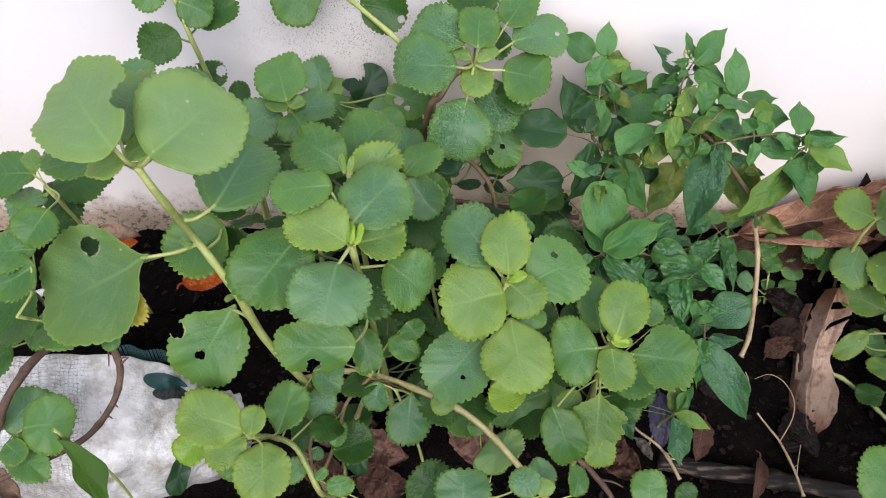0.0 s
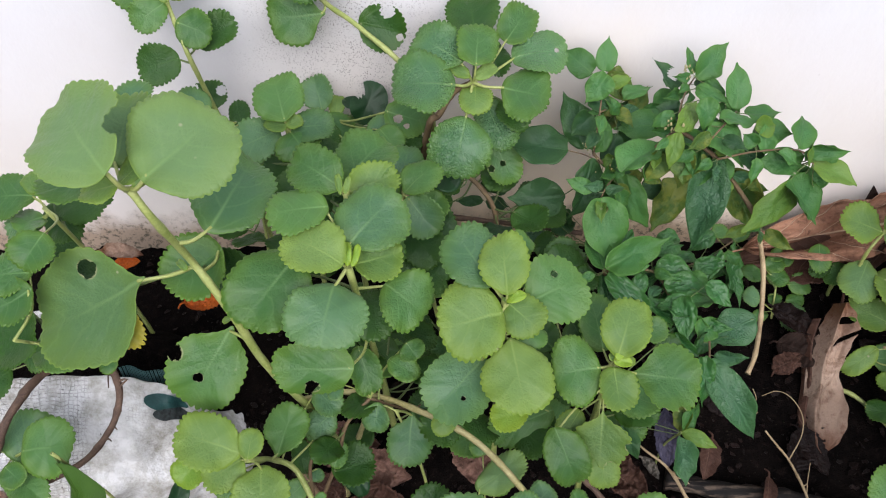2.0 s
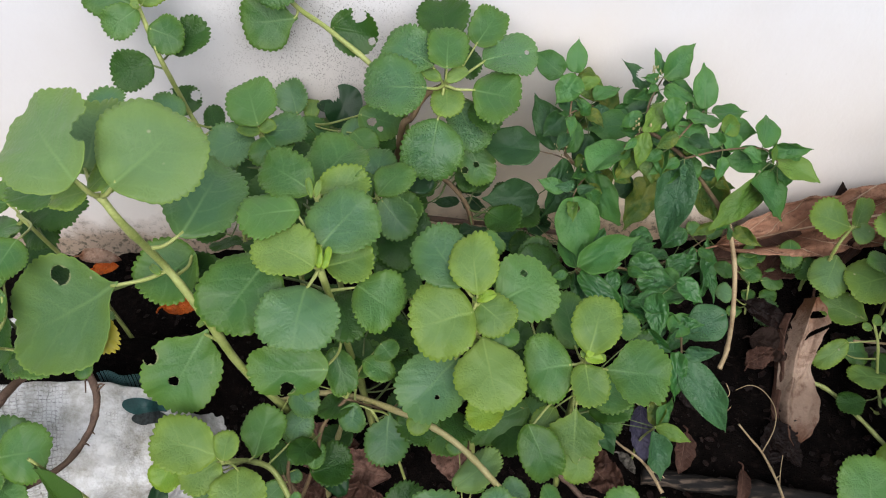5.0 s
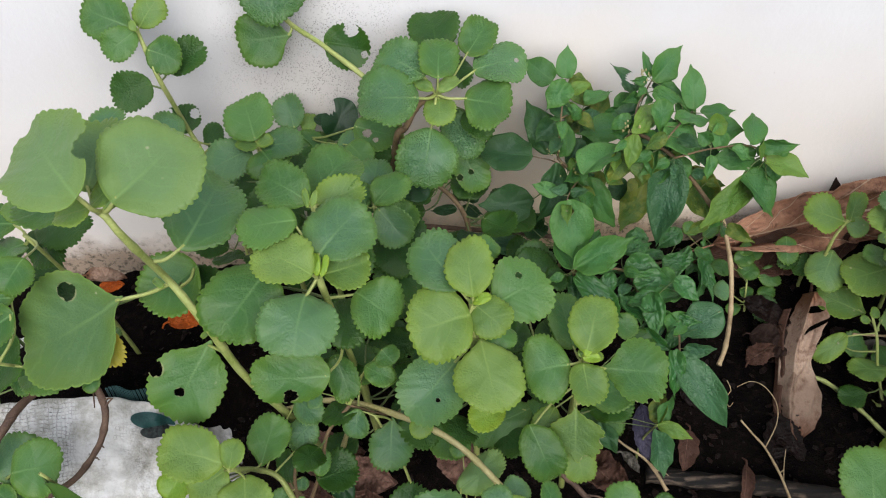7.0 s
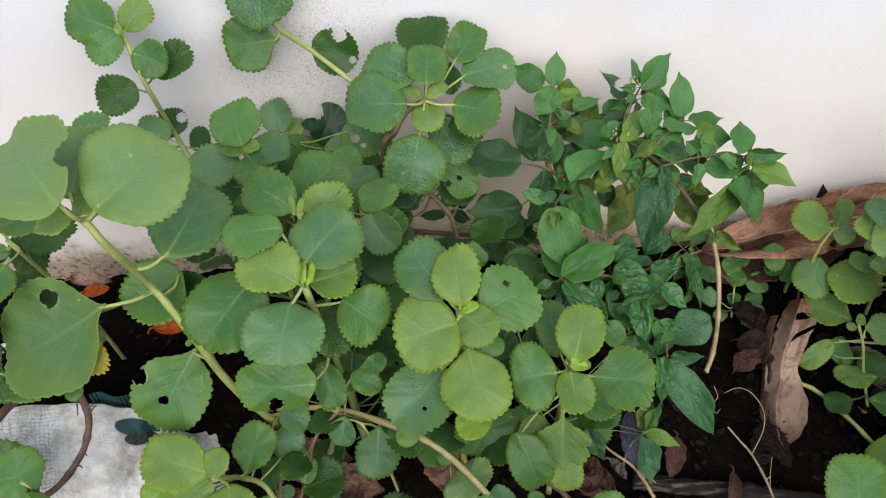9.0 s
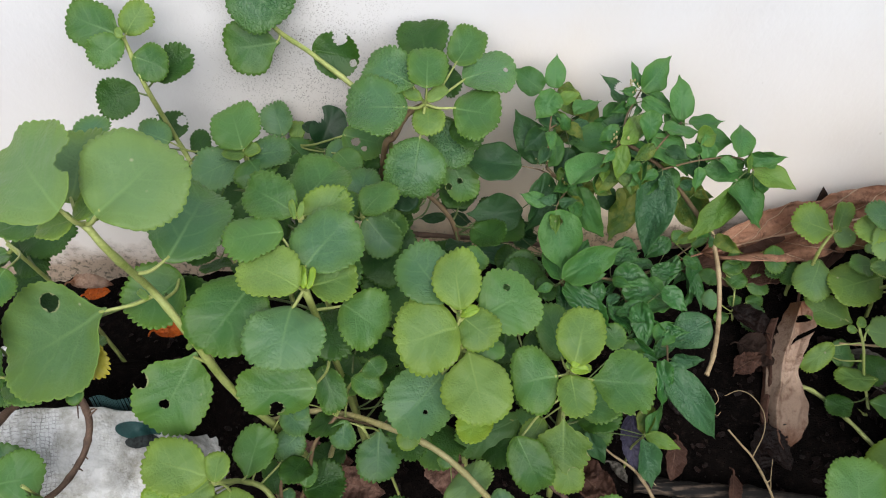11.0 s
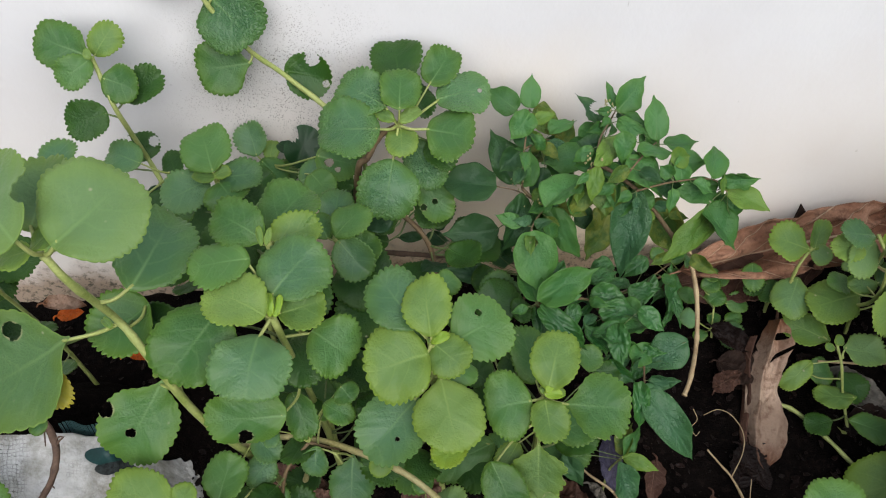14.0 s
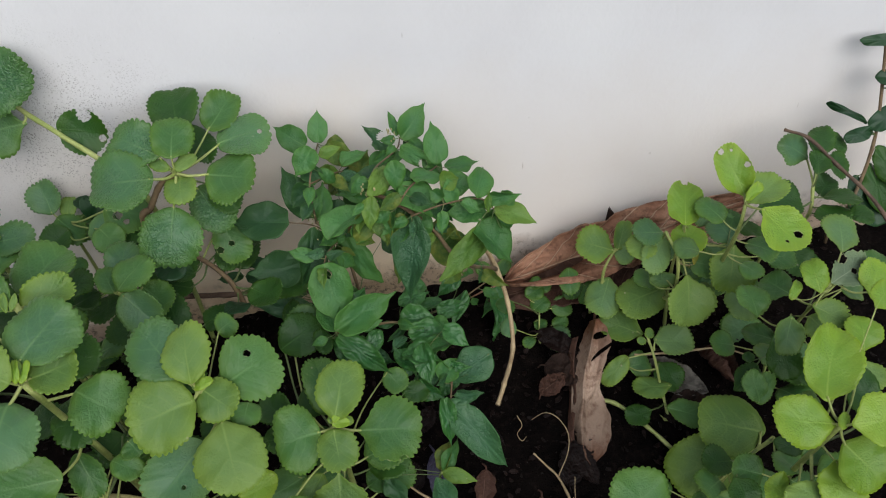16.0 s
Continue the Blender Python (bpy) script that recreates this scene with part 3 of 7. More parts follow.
        Z += fold * np.hypot(X, 0.03 * width) + 0.045 * size * np.clip(2 * np.abs(u), 0, 1) ** 2 * np.sin(2 * math.pi * rnd.uniform(1.2, 2.2) * v + w1 + 2.0 * np.sign(u))
        Z += rough * size * np.array([noise.noise((a * 5, b * 5, w1)) + 0.45 * noise.noise((a * 12, b * 12, w2)) for a, b in zip(u, v)])
        Z -= droop * length * np.clip(v, 0, 2) ** 2.2
        X = X + 0.10 * rnd.uniform(-1, 1) * length * v ** 2
    Z -= Z[np.argmin(np.abs(v) + np.abs(u))]
    n = len(X)
    thick = 0.0005 if kind == "herb" else 0.0004
    faces = []
    eaten = np.zeros(n)
    for hx, hy, hr in holes:
        away = np.hypot((u + 0.5 - hx) * width, (v - hy) * length) / (hr * length)
        eaten = np.maximum(eaten, np.clip(4.6 - 3.6 * away, 0, 1) * (hr < 0.12))
    gone = lambda ids: any(math.hypot((float(np.mean(u[ids])) + 0.5 - hx) * width, (float(np.mean(v[ids])) - hy) * length) < hr * length * (1 + 0.12 * math.sin(60 * float(np.mean(u[ids])) + 40 * float(np.mean(v[ids])))) for hx, hy, hr in holes)
    quads = []
    for k in range(segs):
        quads.append((0, 1 + k, 1 + (k + 1) % segs))
    for i in range(rings - 1):
        a = 1 + i * segs
        for k in range(segs):
            k2 = (k + 1) % segs
            quads.append((a + k, a + segs + k, a + segs + k2, a + k2))
    if holes:
        quads = [q for q in quads if not gone(list(q))]
    edges = {}
    for q in quads:
        for a, b in zip(q, q[1:] + q[:1]):
            edges[(a, b)] = True
    faces = [tuple(reversed(q)) for q in quads] + [tuple(i + n for i in q) for q in quads]
    faces += [(a, b, b + n, a + n) for a, b in edges if (b, a) not in edges]
    P = np.stack([X, Y, Z], 1)
    verts = np.concatenate([P, P - np.array([0, 0, thick])])
    uvs = np.stack([np.tile(u + 0.5, 2), np.tile(v, 2)], 1)
    rims = np.stack([np.tile(rim, 2), np.tile(eaten, 2)], 1)
    ob = mesh_object("leaf", verts, faces, TONES[tone], p, uvs, edge=rims)
    rot = Matrix((xa, ya, za)).transposed().to_4x4()
    ob.matrix_basis = Matrix.Translation(base - foot) @ rot
    # leaf stalk
    top, path = STEMS[p.name]
    goal = top if node else min(path, key=lambda q: (q - base).length)
    gap = (goal - base).length
    if gap > 0.045:
        goal = min(path, key=lambda q: (q - base).length)
        gap = (goal - base).length
    if gap > 0.004:
        inv = ob.matrix_basis.inverted()
        a, c = base + ya * (0.05 * length), goal
        midp = a.lerp(c, 0.5) + Vector((0, 0, -0.10 * gap)) - ya * (0.10 * gap)
        rs = min(0.0019, 0.0004 + width * 0.019) * (0.6 if kind == "chilli" else 1)
        pv, pf = tube_data([inv @ (q - foot) for q in smooth_line([a, midp, c], 5)], rs * 0.8, rs * 1.15, 6)
        mesh_object("leaf_stalk", pv, pf, TAN_STEM if tone == "x" else DARK_STEM if tone[0] in "dkc" else GREEN_STEM, ob)
    return ob


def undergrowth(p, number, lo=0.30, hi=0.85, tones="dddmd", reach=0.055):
    """Lower leaves in pairs along a plant's stem, under the ones above; the default tones are darkened to hold the
    shade there.
    """
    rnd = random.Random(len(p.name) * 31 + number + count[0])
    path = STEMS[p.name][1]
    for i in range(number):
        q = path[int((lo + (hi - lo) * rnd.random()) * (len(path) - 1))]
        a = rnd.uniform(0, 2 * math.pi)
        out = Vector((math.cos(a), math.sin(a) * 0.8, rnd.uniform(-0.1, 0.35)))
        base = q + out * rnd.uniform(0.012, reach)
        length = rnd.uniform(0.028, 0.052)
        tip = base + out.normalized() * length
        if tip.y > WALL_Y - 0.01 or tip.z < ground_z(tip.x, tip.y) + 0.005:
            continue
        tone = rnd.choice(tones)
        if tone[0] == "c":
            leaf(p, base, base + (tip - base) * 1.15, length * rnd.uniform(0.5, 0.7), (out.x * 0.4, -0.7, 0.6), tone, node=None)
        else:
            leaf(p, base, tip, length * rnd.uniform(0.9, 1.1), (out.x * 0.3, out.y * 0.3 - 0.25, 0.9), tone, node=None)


def small_leaves(p, number, tones, seed, low=0.30):
    """Many small drooping pepper leaves close along the twigs of a bush."""
    rnd = random.Random(seed)
    path = STEMS[p.name][1]
    for i in range(number):
        q = rnd.choice(path)
        if q.z < low or (q - p.location).length < 0.12:
            continue
        a = rnd.uniform(0, 2 * math.pi)
        out = Vector((math.cos(a), -0.35 + 0.5 * math.sin(a), rnd.uniform(-0.9, 0.35))).normalized()
        base = q + out * rnd.uniform(0.004, 0.012)
        length = rnd.uniform(0.018, 0.036)
        tip = base + out * length
        if tip.y < WALL_Y - 0.015:
            leaf(p, base, tip, length * rnd.uniform(0.45, 0.62), (rnd.uniform(-0.5, 0.5), -0.75, 0.6), rnd.choice(tones), node=None)


def flowers(p, centre):
    """A cluster of small dried flower heads."""
    rnd = random.Random(int(centre[0] * 1000))
    foot = p.location
    for i in range(15):
        c = Vector(centre) + Vector((rnd.gauss(0, 0.0045), rnd.gauss(0, 0.003), rnd.gauss(0, 0.005))) - foot
        bm = bmesh.new()
        bmesh.ops.create_icosphere(bm, subdivisions=1, radius=rnd.uniform(0.0009, 0.0018))
        for v in bm.verts:
            v.co = Vector((v.co.x * 0.8, v.co.y * 0.8, v.co.z * 1.5)) * (1 + 0.3 * noise.noise(v.co * 900 + c * 50)) + c
        me = bpy.data.meshes.new("dried_flower")
        bm.to_mesh(me)
        bm.free()
        me.materials.append(OLIVE_STEM)
        ob = new("dried_flower", me)
        ob.parent = p


# ---------------------------------------------------------------- setting
def wall():
    x0, x1, z0, z1, y0, y1 = -9.0, 9.0, -0.25, 3.2, WALL_Y, WALL_Y + 0.2
    verts = [(x0, y0, z0), (x1, y0, z0), (x1, y1, z0), (x0, y1, z0), (x0, y0, z1), (x1, y0, z1), (x1, y1, z1), (x0, y1, z1)]
    faces = [(0, 1, 5, 4), (1, 2, 6, 5), (2, 3, 7, 6), (3, 0, 4, 7), (4, 5, 6, 7), (3, 2, 1, 0)]
    ob = mesh_object("wall_back", verts, faces, PLASTER, smooth=False)
    return tagged(ob, "white painted plaster wall with specks and mould stains", "wall", kind="structure")


def ground():
    """One sheet: fine in the bed, wide cells out to the horizon."""
    def axis(lo, hi, step, far):
        a = list(np.arange(lo, hi + step / 2, step))
        left, right, s = [], [], step
        while s < far:
            s *= 1.7
            left.append(lo - s)
            right.append(hi + s)
        return left[::-1] + a + right
    xs, ys = axis(-0.7, 1.2, 0.0075, 900), axis(0.2, 0.845, 0.0075, 900)
    verts = []
    for y in ys:
        for x in xs:
            lump = 0.007 * noise.noise((x * 70, y * 70, 4.0)) + 0.004 * noise.noise((x * 150, y * 150, 9.0)) if -0.7 <= x <= 1.2 and 0.2 <= y <= 0.845 else 0
            z = ground_z(x, y) if y < WALL_Y + 0.1 else 0.0
            verts.append((x, y, z + lump))
    w = len(xs)
    faces = [(j * w + i, j * w + i + 1, j * w + w + i + 1, j * w + w + i) for j in range(len(ys) - 1) for i in range(w - 1)]
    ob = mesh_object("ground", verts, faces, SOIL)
    return tagged(ob, "dark soil of a planting bed, with shade in its colour", "soil", kind="structure")


def sky_block_wall():
    """Plain wall behind the eye, out of view, added to block the low sky light."""
    x0, x1, y0, y1, z1 = -9.0, 9.0, -2.6, -2.4, 1.1
    verts = [(x0, y0, -0.2), (x1, y0, -0.2), (x1, y1, -0.2), (x0, y1, -0.2), (x0, y0, z1), (x1, y0, z1), (x1, y1, z1), (x0, y1, z1)]
    faces = [(0, 1, 5, 4), (1, 2, 6, 5), (2, 3, 7, 6), (3, 0, 4, 7), (4, 5, 6, 7), (3, 2, 1, 0)]
    ob = mesh_object("wall_front", verts, faces, GREY_RENDER, smooth=False)
    return tagged(ob, "added unseen grey-brown wall that blocks the low sky", "wall", kind="structure")


wall()
sky_block_wall()
ground()


# ---------------------------------------------------------------- dead leaves and wood
def dead_leaf(name, label, base, tip, width, normal, mat, curl=0.4, twist=0.0, wave=0.1, seed=0, lobes=0.0, tears=(), arch=0.0, cleft=0.0, category="dead leaf"):
    """A dry leaf: rolled margins, twist along its length, buckled surface, a raised midrib and a stalk."""
    base, tip, normal = Vector(base), Vector(tip), Vector(normal)
    length = (tip - base).length
    ya = (tip - base).normalized()
    za = (normal - ya * normal.dot(ya)).normalized()
    xa = ya.cross(za)
    nu, nv = 25, 49
    verts, uvs = [], []
    for j in range(nv):
        v = j / (nv - 1)
        half = width / 2 * (max(v, 0.0) ** 0.6 * max(1 - v, 0.0) ** 0.8) / 0.383 * (1 + lobes * math.sin(v * 19 + seed) + 0.16 * noise.noise((v * 7, seed, 0)) + 0.10 * noise.noise((v * 23, seed, 4)))
        tw = twist * (v - 0.3)
        for i in range(nu):
            u = i / (nu - 1) - 0.5
            s = 2 * u * half
            a = curl * 2 * u * (1.2 if u > 0 else 0.8)
            x = s * (math.sin(a) / a if abs(a) > 1e-3 else 1)
            z = abs(s) * (1 - math.cos(a)) / max(abs(a), 1e-3) * 1.4 + arch * length * math.sin(math.pi * v)
            z += wave * width * (noise.noise((u * 3 + seed, v * 6, 2.0)) + 0.4 * noise.noise((u * 8, v * 15 + seed, 5.0)))
            if cleft:
                line = 0.10 - 0.55 * (v - 0.25)
                z -= cleft * width * math.exp(-((u - line) / 0.07) ** 2) * math.exp(-((v - 0.22) / 0.22) ** 2)
                z += 0.5 * cleft * width * math.exp(-((u - line - 0.2) / 0.14) ** 2) * math.exp(-((v - 0.3) / 0.3) ** 2)
            z += 0.012 * width * math.cos(2 * math.pi * 9 * (v - 0.35 * abs(u))) - 0.03 * width * math.exp(-(u / 0.04) ** 2)
            verts.append(Vector((x * math.cos(tw) - z * math.sin(tw), v * length, x * math.sin(tw) + z * math.cos(tw))))
            uvs.append((u + 0.5, v))
    quads = []
    for j in range(nv - 1):
        for i in range(nu - 1):
            u, v = (i + 0.5) / (nu - 1), (j + 0.5) / (nv - 1)
            if any(math.hypot((u - a) * width, (v - b) * length) < r * (1 + 0.5 * noise.noise((u * 20, v * 20, seed))) for a, b, r in tears):
                continue
            quads.append((j * nu + i, j * nu + i + 1, (j + 1) * nu + i + 1, (j + 1) * nu + i))
    n = len(verts)
    edges = {(a, b) for q in quads for a, b in zip(q, q[1:] + q[:1])}
    faces = quads + [tuple(i + n for i in reversed(q)) for q in quads] + [(b, a, a + n, b + n) for a, b in edges if (b, a) not in edges]
    verts = verts + [q - Vector((0, 0, 0.0008)) for q in verts]
    top = tagged(new(name), label, category, "dead leaves on the soil", "thing")
    top.matrix_basis = Matrix.Translation(base) @ Matrix((xa, ya, za)).transposed().to_4x4()
    mesh_object("blade", verts, faces, mat, top, uvs + uvs)
    sv, sf = tube_data(smooth_line([(0, length * 0.04, 0.001), (0.002, -length * 0.06, 0.004), (0.006, -length * 0.13, 0.0)], 5), 0.0016, 0.0011, 6, rough=0.2)
    mesh_object("leaf_stalk", sv, sf, mat, top)
    return top


def stick(name, label, line, r0, r1, mat, category="twig", knots=4, rough=0.3, sides=8, shoots=()):
    """A twig or root lying or hanging along a line, with short side spurs."""
    top = tagged(new(name), label, category, kind="thing")
    top.location = line[0]
    o = Vector(line[0])
    path = [q - o for q in smooth_line(line, 8)]
    verts, faces = tube_data(path, r0, r1, sides, knots=knots, rough=rough)
    mesh_object("bark", verts, faces, mat, top)
    for t, d, ln in shoots:
        a = path[int(t * (len(path) - 1))]
        b = a + Vector(d).normalized() * ln
        sv, sf = tube_data(smooth_line([a, a.lerp(b, 0.5) + Vector((0.002, 0, 0.003)), b], 4), r1 * 0.5, r1 * 0.2, 5, rough=0.3)
        mesh_object("spur", sv, sf, mat, top)
    return top


big = dead_leaf("dead_leaf", "large red-brown dry leaf curled against the wall foot", (0.425, 0.765, 0.150), (0.845, 0.800, 0.215), 0.092, (-0.05, -0.72, 0.70), DRY_RED, curl=0.65, twist=-0.35, wave=0.42, seed=3, lobes=0.06, tears=[(0.86, 0.43, 0.008), (0.85, 0.62, 0.006)], cleft=0.45)
# a torn dark flap standing up from its edge
flap = [(0.600, 0.812, 0.194), (0.622, 0.810, 0.198), (0.606, 0.817, 0.220), (0.600, 0.815, 0.194), (0.622, 0.813, 0.198), (0.606, 0.820, 0.220)]
inv = big.matrix_basis.inverted()
mesh_object("torn_flap", [inv @ Vector(q) for q in flap], [(0, 1, 2), (5, 4, 3), (0, 3, 4, 1), (1, 4, 5, 2), (2, 5, 3, 0)], DRY_DARK, big, [(0.5, 0.5)] * 6, False, "dark torn flap")
dead_leaf("dead_leaf", "broad brown dry leaf lying under the curled one", (0.66, 0.79, 0.135), (0.40, 0.76, 0.12), 0.09, (0.05, -0.6, 0.8), DRY_BROWN, curl=0.3, twist=0.2, wave=0.1, seed=9)


def rolled_leaf():
    """A broad dry leaf fallen on its stalk end: a folded flank along one side, a creased lower lobe, two slits near the top."""
    spine = smooth_line([(0.542, 0.681, 0.127), (0.530, 0.651, 0.102), (0.516, 0.619, 0.080), (0.506, 0.578, 0.062), (0.495, 0.537, 0.044), (0.487, 0.506, 0.027)], 40)
    left = [0.004, 0.012, 0.018, 0.021, 0.023, 0.025, 0.027, 0.026, 0.022, 0.014, 0.003]
    right = [0.006, 0.020, 0.026, 0.023, 0.019, 0.016, 0.022, 0.029, 0.029, 0.021, 0.003]
    nu, nv = 91, len(spine)
    facing, across = Vector((-0.10, -0.62, 0.78)).normalized(), Vector((0.99, -0.02, 0.10)).normalized()
    verts, uvs = [], []
    for j, q in enumerate(spine):
        v = j / (nv - 1)
        k = min(int(v * 10), 9)
        f = v * 10 - k
        f = f * f * (3 - 2 * f)
        ragged = 1 + 0.06 * noise.noise((v * 14, 3.0, 0))
        wl, wr = [(half[k] + (half[k + 1] - half[k]) * f) * ragged for half in (left, right)]
        for i in range(nu):
            u = 2 * i / (nu - 1) - 1
            ridge = -0.15 - 0.65 * v
            lift = 0.009 * math.exp(-((u - ridge) / 0.22) ** 2) - 0.030 * max(0.0, ridge - u) + 0.008 * max(0.0, u - 0.6) + 0.008 * math.exp(-((v - 0.19) / 0.05) ** 2) * max(0.0, u)
            fold = v - 0.56 + 0.13 * u
            lift += 0.010 / (1 + math.exp(fold * 70)) - 0.005 - 0.012 * max(0.0, v - 0.6) * abs(u)
            lift += 0.0035 * noise.noise((u * 1.6, v * 5, 2.0)) + 0.0012 * noise.noise((u * 6, v * 16, 8.0))
            lift -= 0.012 * math.exp(-((u - 0.35) / 0.3) ** 2) * math.exp(-((v - 0.2) / 0.1) ** 2)
            verts.append(q + across * (u * (wl if u < 0 else wr)) + facing * lift)
            uvs.append((0.5 + 0.5 * u, v))
    quads = []
    for j in range(nv - 1):
        for i in range(nu - 1):
            u, v = 2 * (i + 0.5) / (nu - 1) - 1, (j + 0.5) / (nv - 1)
            slit = min(math.hypot((u - 0.45) / 0.52, (v - 0.125) / 0.026), math.hypot((u - 0.62) / 0.62, (v - 0.255 + 0.09 * (u - 0.5)) / 0.020))
            if slit > 1:
                quads.append((j * nu + i, j * nu + i + 1, (j + 1) * nu + i + 1, (j + 1) * nu + i))
    n = len(verts)
    edges = {(a, b) for q in quads for a, b in zip(q, q[1:] + q[:1])}
    faces = quads + [tuple(i + n for i in reversed(q)) for q in quads] + [(b, a, a + n, b + n) for a, b in edges if (b, a) not in edges]
    top = tagged(new("dead_leaf"), "pale tan rolled dry leaf with slits and a stained tip", "dead leaf", "dead leaves on the soil", "thing")
    top.location = spine[-1]
    o = Vector(spine[-1])
    mesh_object("blade", [q - o for q in verts] + [q - facing * 0.0009 - o for q in verts], faces, DRY_PALE, top, uvs + uvs)
    # brown flank turned away along its edge
    side, suv = [], []
    for j, q in enumerate(spine[20:164]):
        v = j / 143
        for i in range(5):
            t = i / 4
            side.append(q - across * (0.022 + 0.008 * t + 0.003 * math.sin(v * 9)) - facing * (0.002 + 0.016 * t * math.sin(math.pi * (0.15 + 0.8 * v))) - o)
            suv.append((0.3 + 0.1 * t, 0.25 + 0.3 * v))
    m = len(side)
    strip = [(j * 5 + i, j * 5 + i + 1, j * 5 + i + 6, j * 5 + i + 5) for j in range(143) for i in range(4)]
    rim = {(a, b) for q in strip for a, b in zip(q, q[1:] + q[:1])}
    mesh_object("folded_flank", side + [q - facing * 0.0009 for q in side], strip + [tuple(i + m for i in reversed(q)) for q in strip] + [(b, a, a + m, b + m) for a, b in rim if (b, a) not in rim], DRY_BROWN, top, suv + suv, label="brown folded flank")
    sv, sf = tube_data([q - o for q in smooth_line([(0.541, 0.678, 0.124), (0.549, 0.700, 0.136), (0.552, 0.722, 0.142)], 5)], 0.0022, 0.0016, 7, rough=0.2)
    mesh_object("leaf_stalk", sv, sf, DRY_BROWN, top)


rolled_leaf()
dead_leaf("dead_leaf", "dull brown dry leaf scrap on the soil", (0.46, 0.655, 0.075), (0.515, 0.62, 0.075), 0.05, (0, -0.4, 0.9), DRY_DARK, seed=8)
dead_leaf("dead_leaf", "red-brown dry leaf tucked under the chilli sprig", (0.338, 0.515, 0.058), (0.322, 0.470, 0.034), 0.030, (0.2, -0.5, 0.85), DRY_BROWN, curl=0.5, seed=14)
dead_leaf("dead_leaf", "bluish-violet decaying leaf standing on edge", (0.274, 0.530, 0.099), (0.276, 0.478, 0.050), 0.032, (-0.2, -0.8, 0.6), DRY_VIOLET, curl=0.6, seed=15)
dead_leaf("dead_leaf", "half-buried skeleton leaf, greyish and thin", (0.625, 0.575, 0.035), (0.69, 0.555, 0.03), 0.05, (0.1, -0.5, 0.85), DRY_DARK, curl=0.7, seed=18)
dead_leaf("dead_leaf", "bright orange dry leaf scrap in shade", (-0.340, 0.646, 0.176), (-0.282, 0.668, 0.174), 0.040, (0, -0.5, 0.85), DRY_ORANGE, curl=0.5, seed=19)
dead_leaf("dead_leaf", "orange dry leaf scrap at the wall foot", (-0.485, 0.765, 0.130), (-0.445, 0.765, 0.135), 0.022, (0, -0.6, 0.8), DRY_ORANGE, curl=0.5, seed=20)

dead_leaf("dead_leaf", "thin grey skeleton leaf sunk into the soil", (0.605, 0.640, 0.052), (0.690, 0.580, 0.040), 0.055, (0.1, -0.6, 0.8), DRY_GREY, curl=0.6, wave=0.15, seed=21)
dead_leaf("dead_leaf", "rolled reddish-brown dry leaf tube on the soil", (0.700, 0.640, 0.060), (0.730, 0.575, 0.050), 0.065, (0.1, -0.3, 0.9), DRY_BROWN, curl=2.4, wave=0.1, seed=22)
dead_leaf("dead_leaf", "curled beige dry leaf lying against the sack", (-0.505, 0.405, 0.155), (-0.462, 0.375, 0.120), 0.038, (0.2, -0.7, 0.7), DRY_PALE, curl=1.6, wave=0.2, seed=23)
dead_leaf("dead_leaf", "brown dry leaf under the round seedling", (0.46, 0.70, 0.100), (0.515, 0.655, 0.088), 0.034, (0, -0.5, 0.85), DRY_WET_SHADED, curl=0.5, wave=0.2, seed=24)


dead_leaf("dead_leaf", "pale curled dry leaf rim at the wall foot", (-0.500, 0.772, 0.150), (-0.440, 0.770, 0.142), 0.030, (0, -0.5, 0.85), DRY_PALE, curl=1.2, wave=0.2, seed=26)
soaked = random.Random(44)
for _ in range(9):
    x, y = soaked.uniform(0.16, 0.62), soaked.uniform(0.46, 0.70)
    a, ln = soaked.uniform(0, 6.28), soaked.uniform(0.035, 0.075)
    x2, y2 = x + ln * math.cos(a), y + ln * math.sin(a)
    dead_leaf("dead_leaf", "soaked red-brown dead leaf on the soil, darkened as in shade", (x, y, ground_z(x, y) + 0.012), (x2, y2, ground_z(x2, y2) + 0.010), ln * soaked.uniform(0.45, 0.7), (soaked.uniform(-0.4, 0.4), soaked.uniform(-0.7, 0.0), 0.85),
              DRY_WET_SHADED, curl=soaked.uniform(0.2, 0.6), twist=soaked.uniform(-0.5, 0.5), wave=0.09, seed=soaked.uniform(30, 60))


def fallen_fruit():
    top = tagged(new("chilli_fruit"), "small glossy dark red chilli lying on the soil", "chilli fruit", kind="thing")
    top.location = (0.684, 0.462, ground_z(0.684, 0.462) + 0.012)
    verts, faces = tube_data(smooth_line([(-0.012, 0.004, 0), (-0.004, 0, 0.001), (0.006, -0.002, 0), (0.014, -0.006, -0.004)], 5), 0.0042, 0.0012, 10, rough=0.1)
    mesh_object("flesh", verts, faces, RED_SKIN, top)
    sv, sf = tube_data(smooth_line([(-0.012, 0.004, 0), (-0.018, 0.006, 0.003)], 3), 0.0018, 0.001, 6)
    mesh_object("stalk", sv, sf, GREEN_STEM, top)


RED_SKIN = stem_material("dark_red_skin", (0.22, 0.008, 0.012), (0.32, 0.015, 0.02), 0.25, 60)
fallen_fruit()

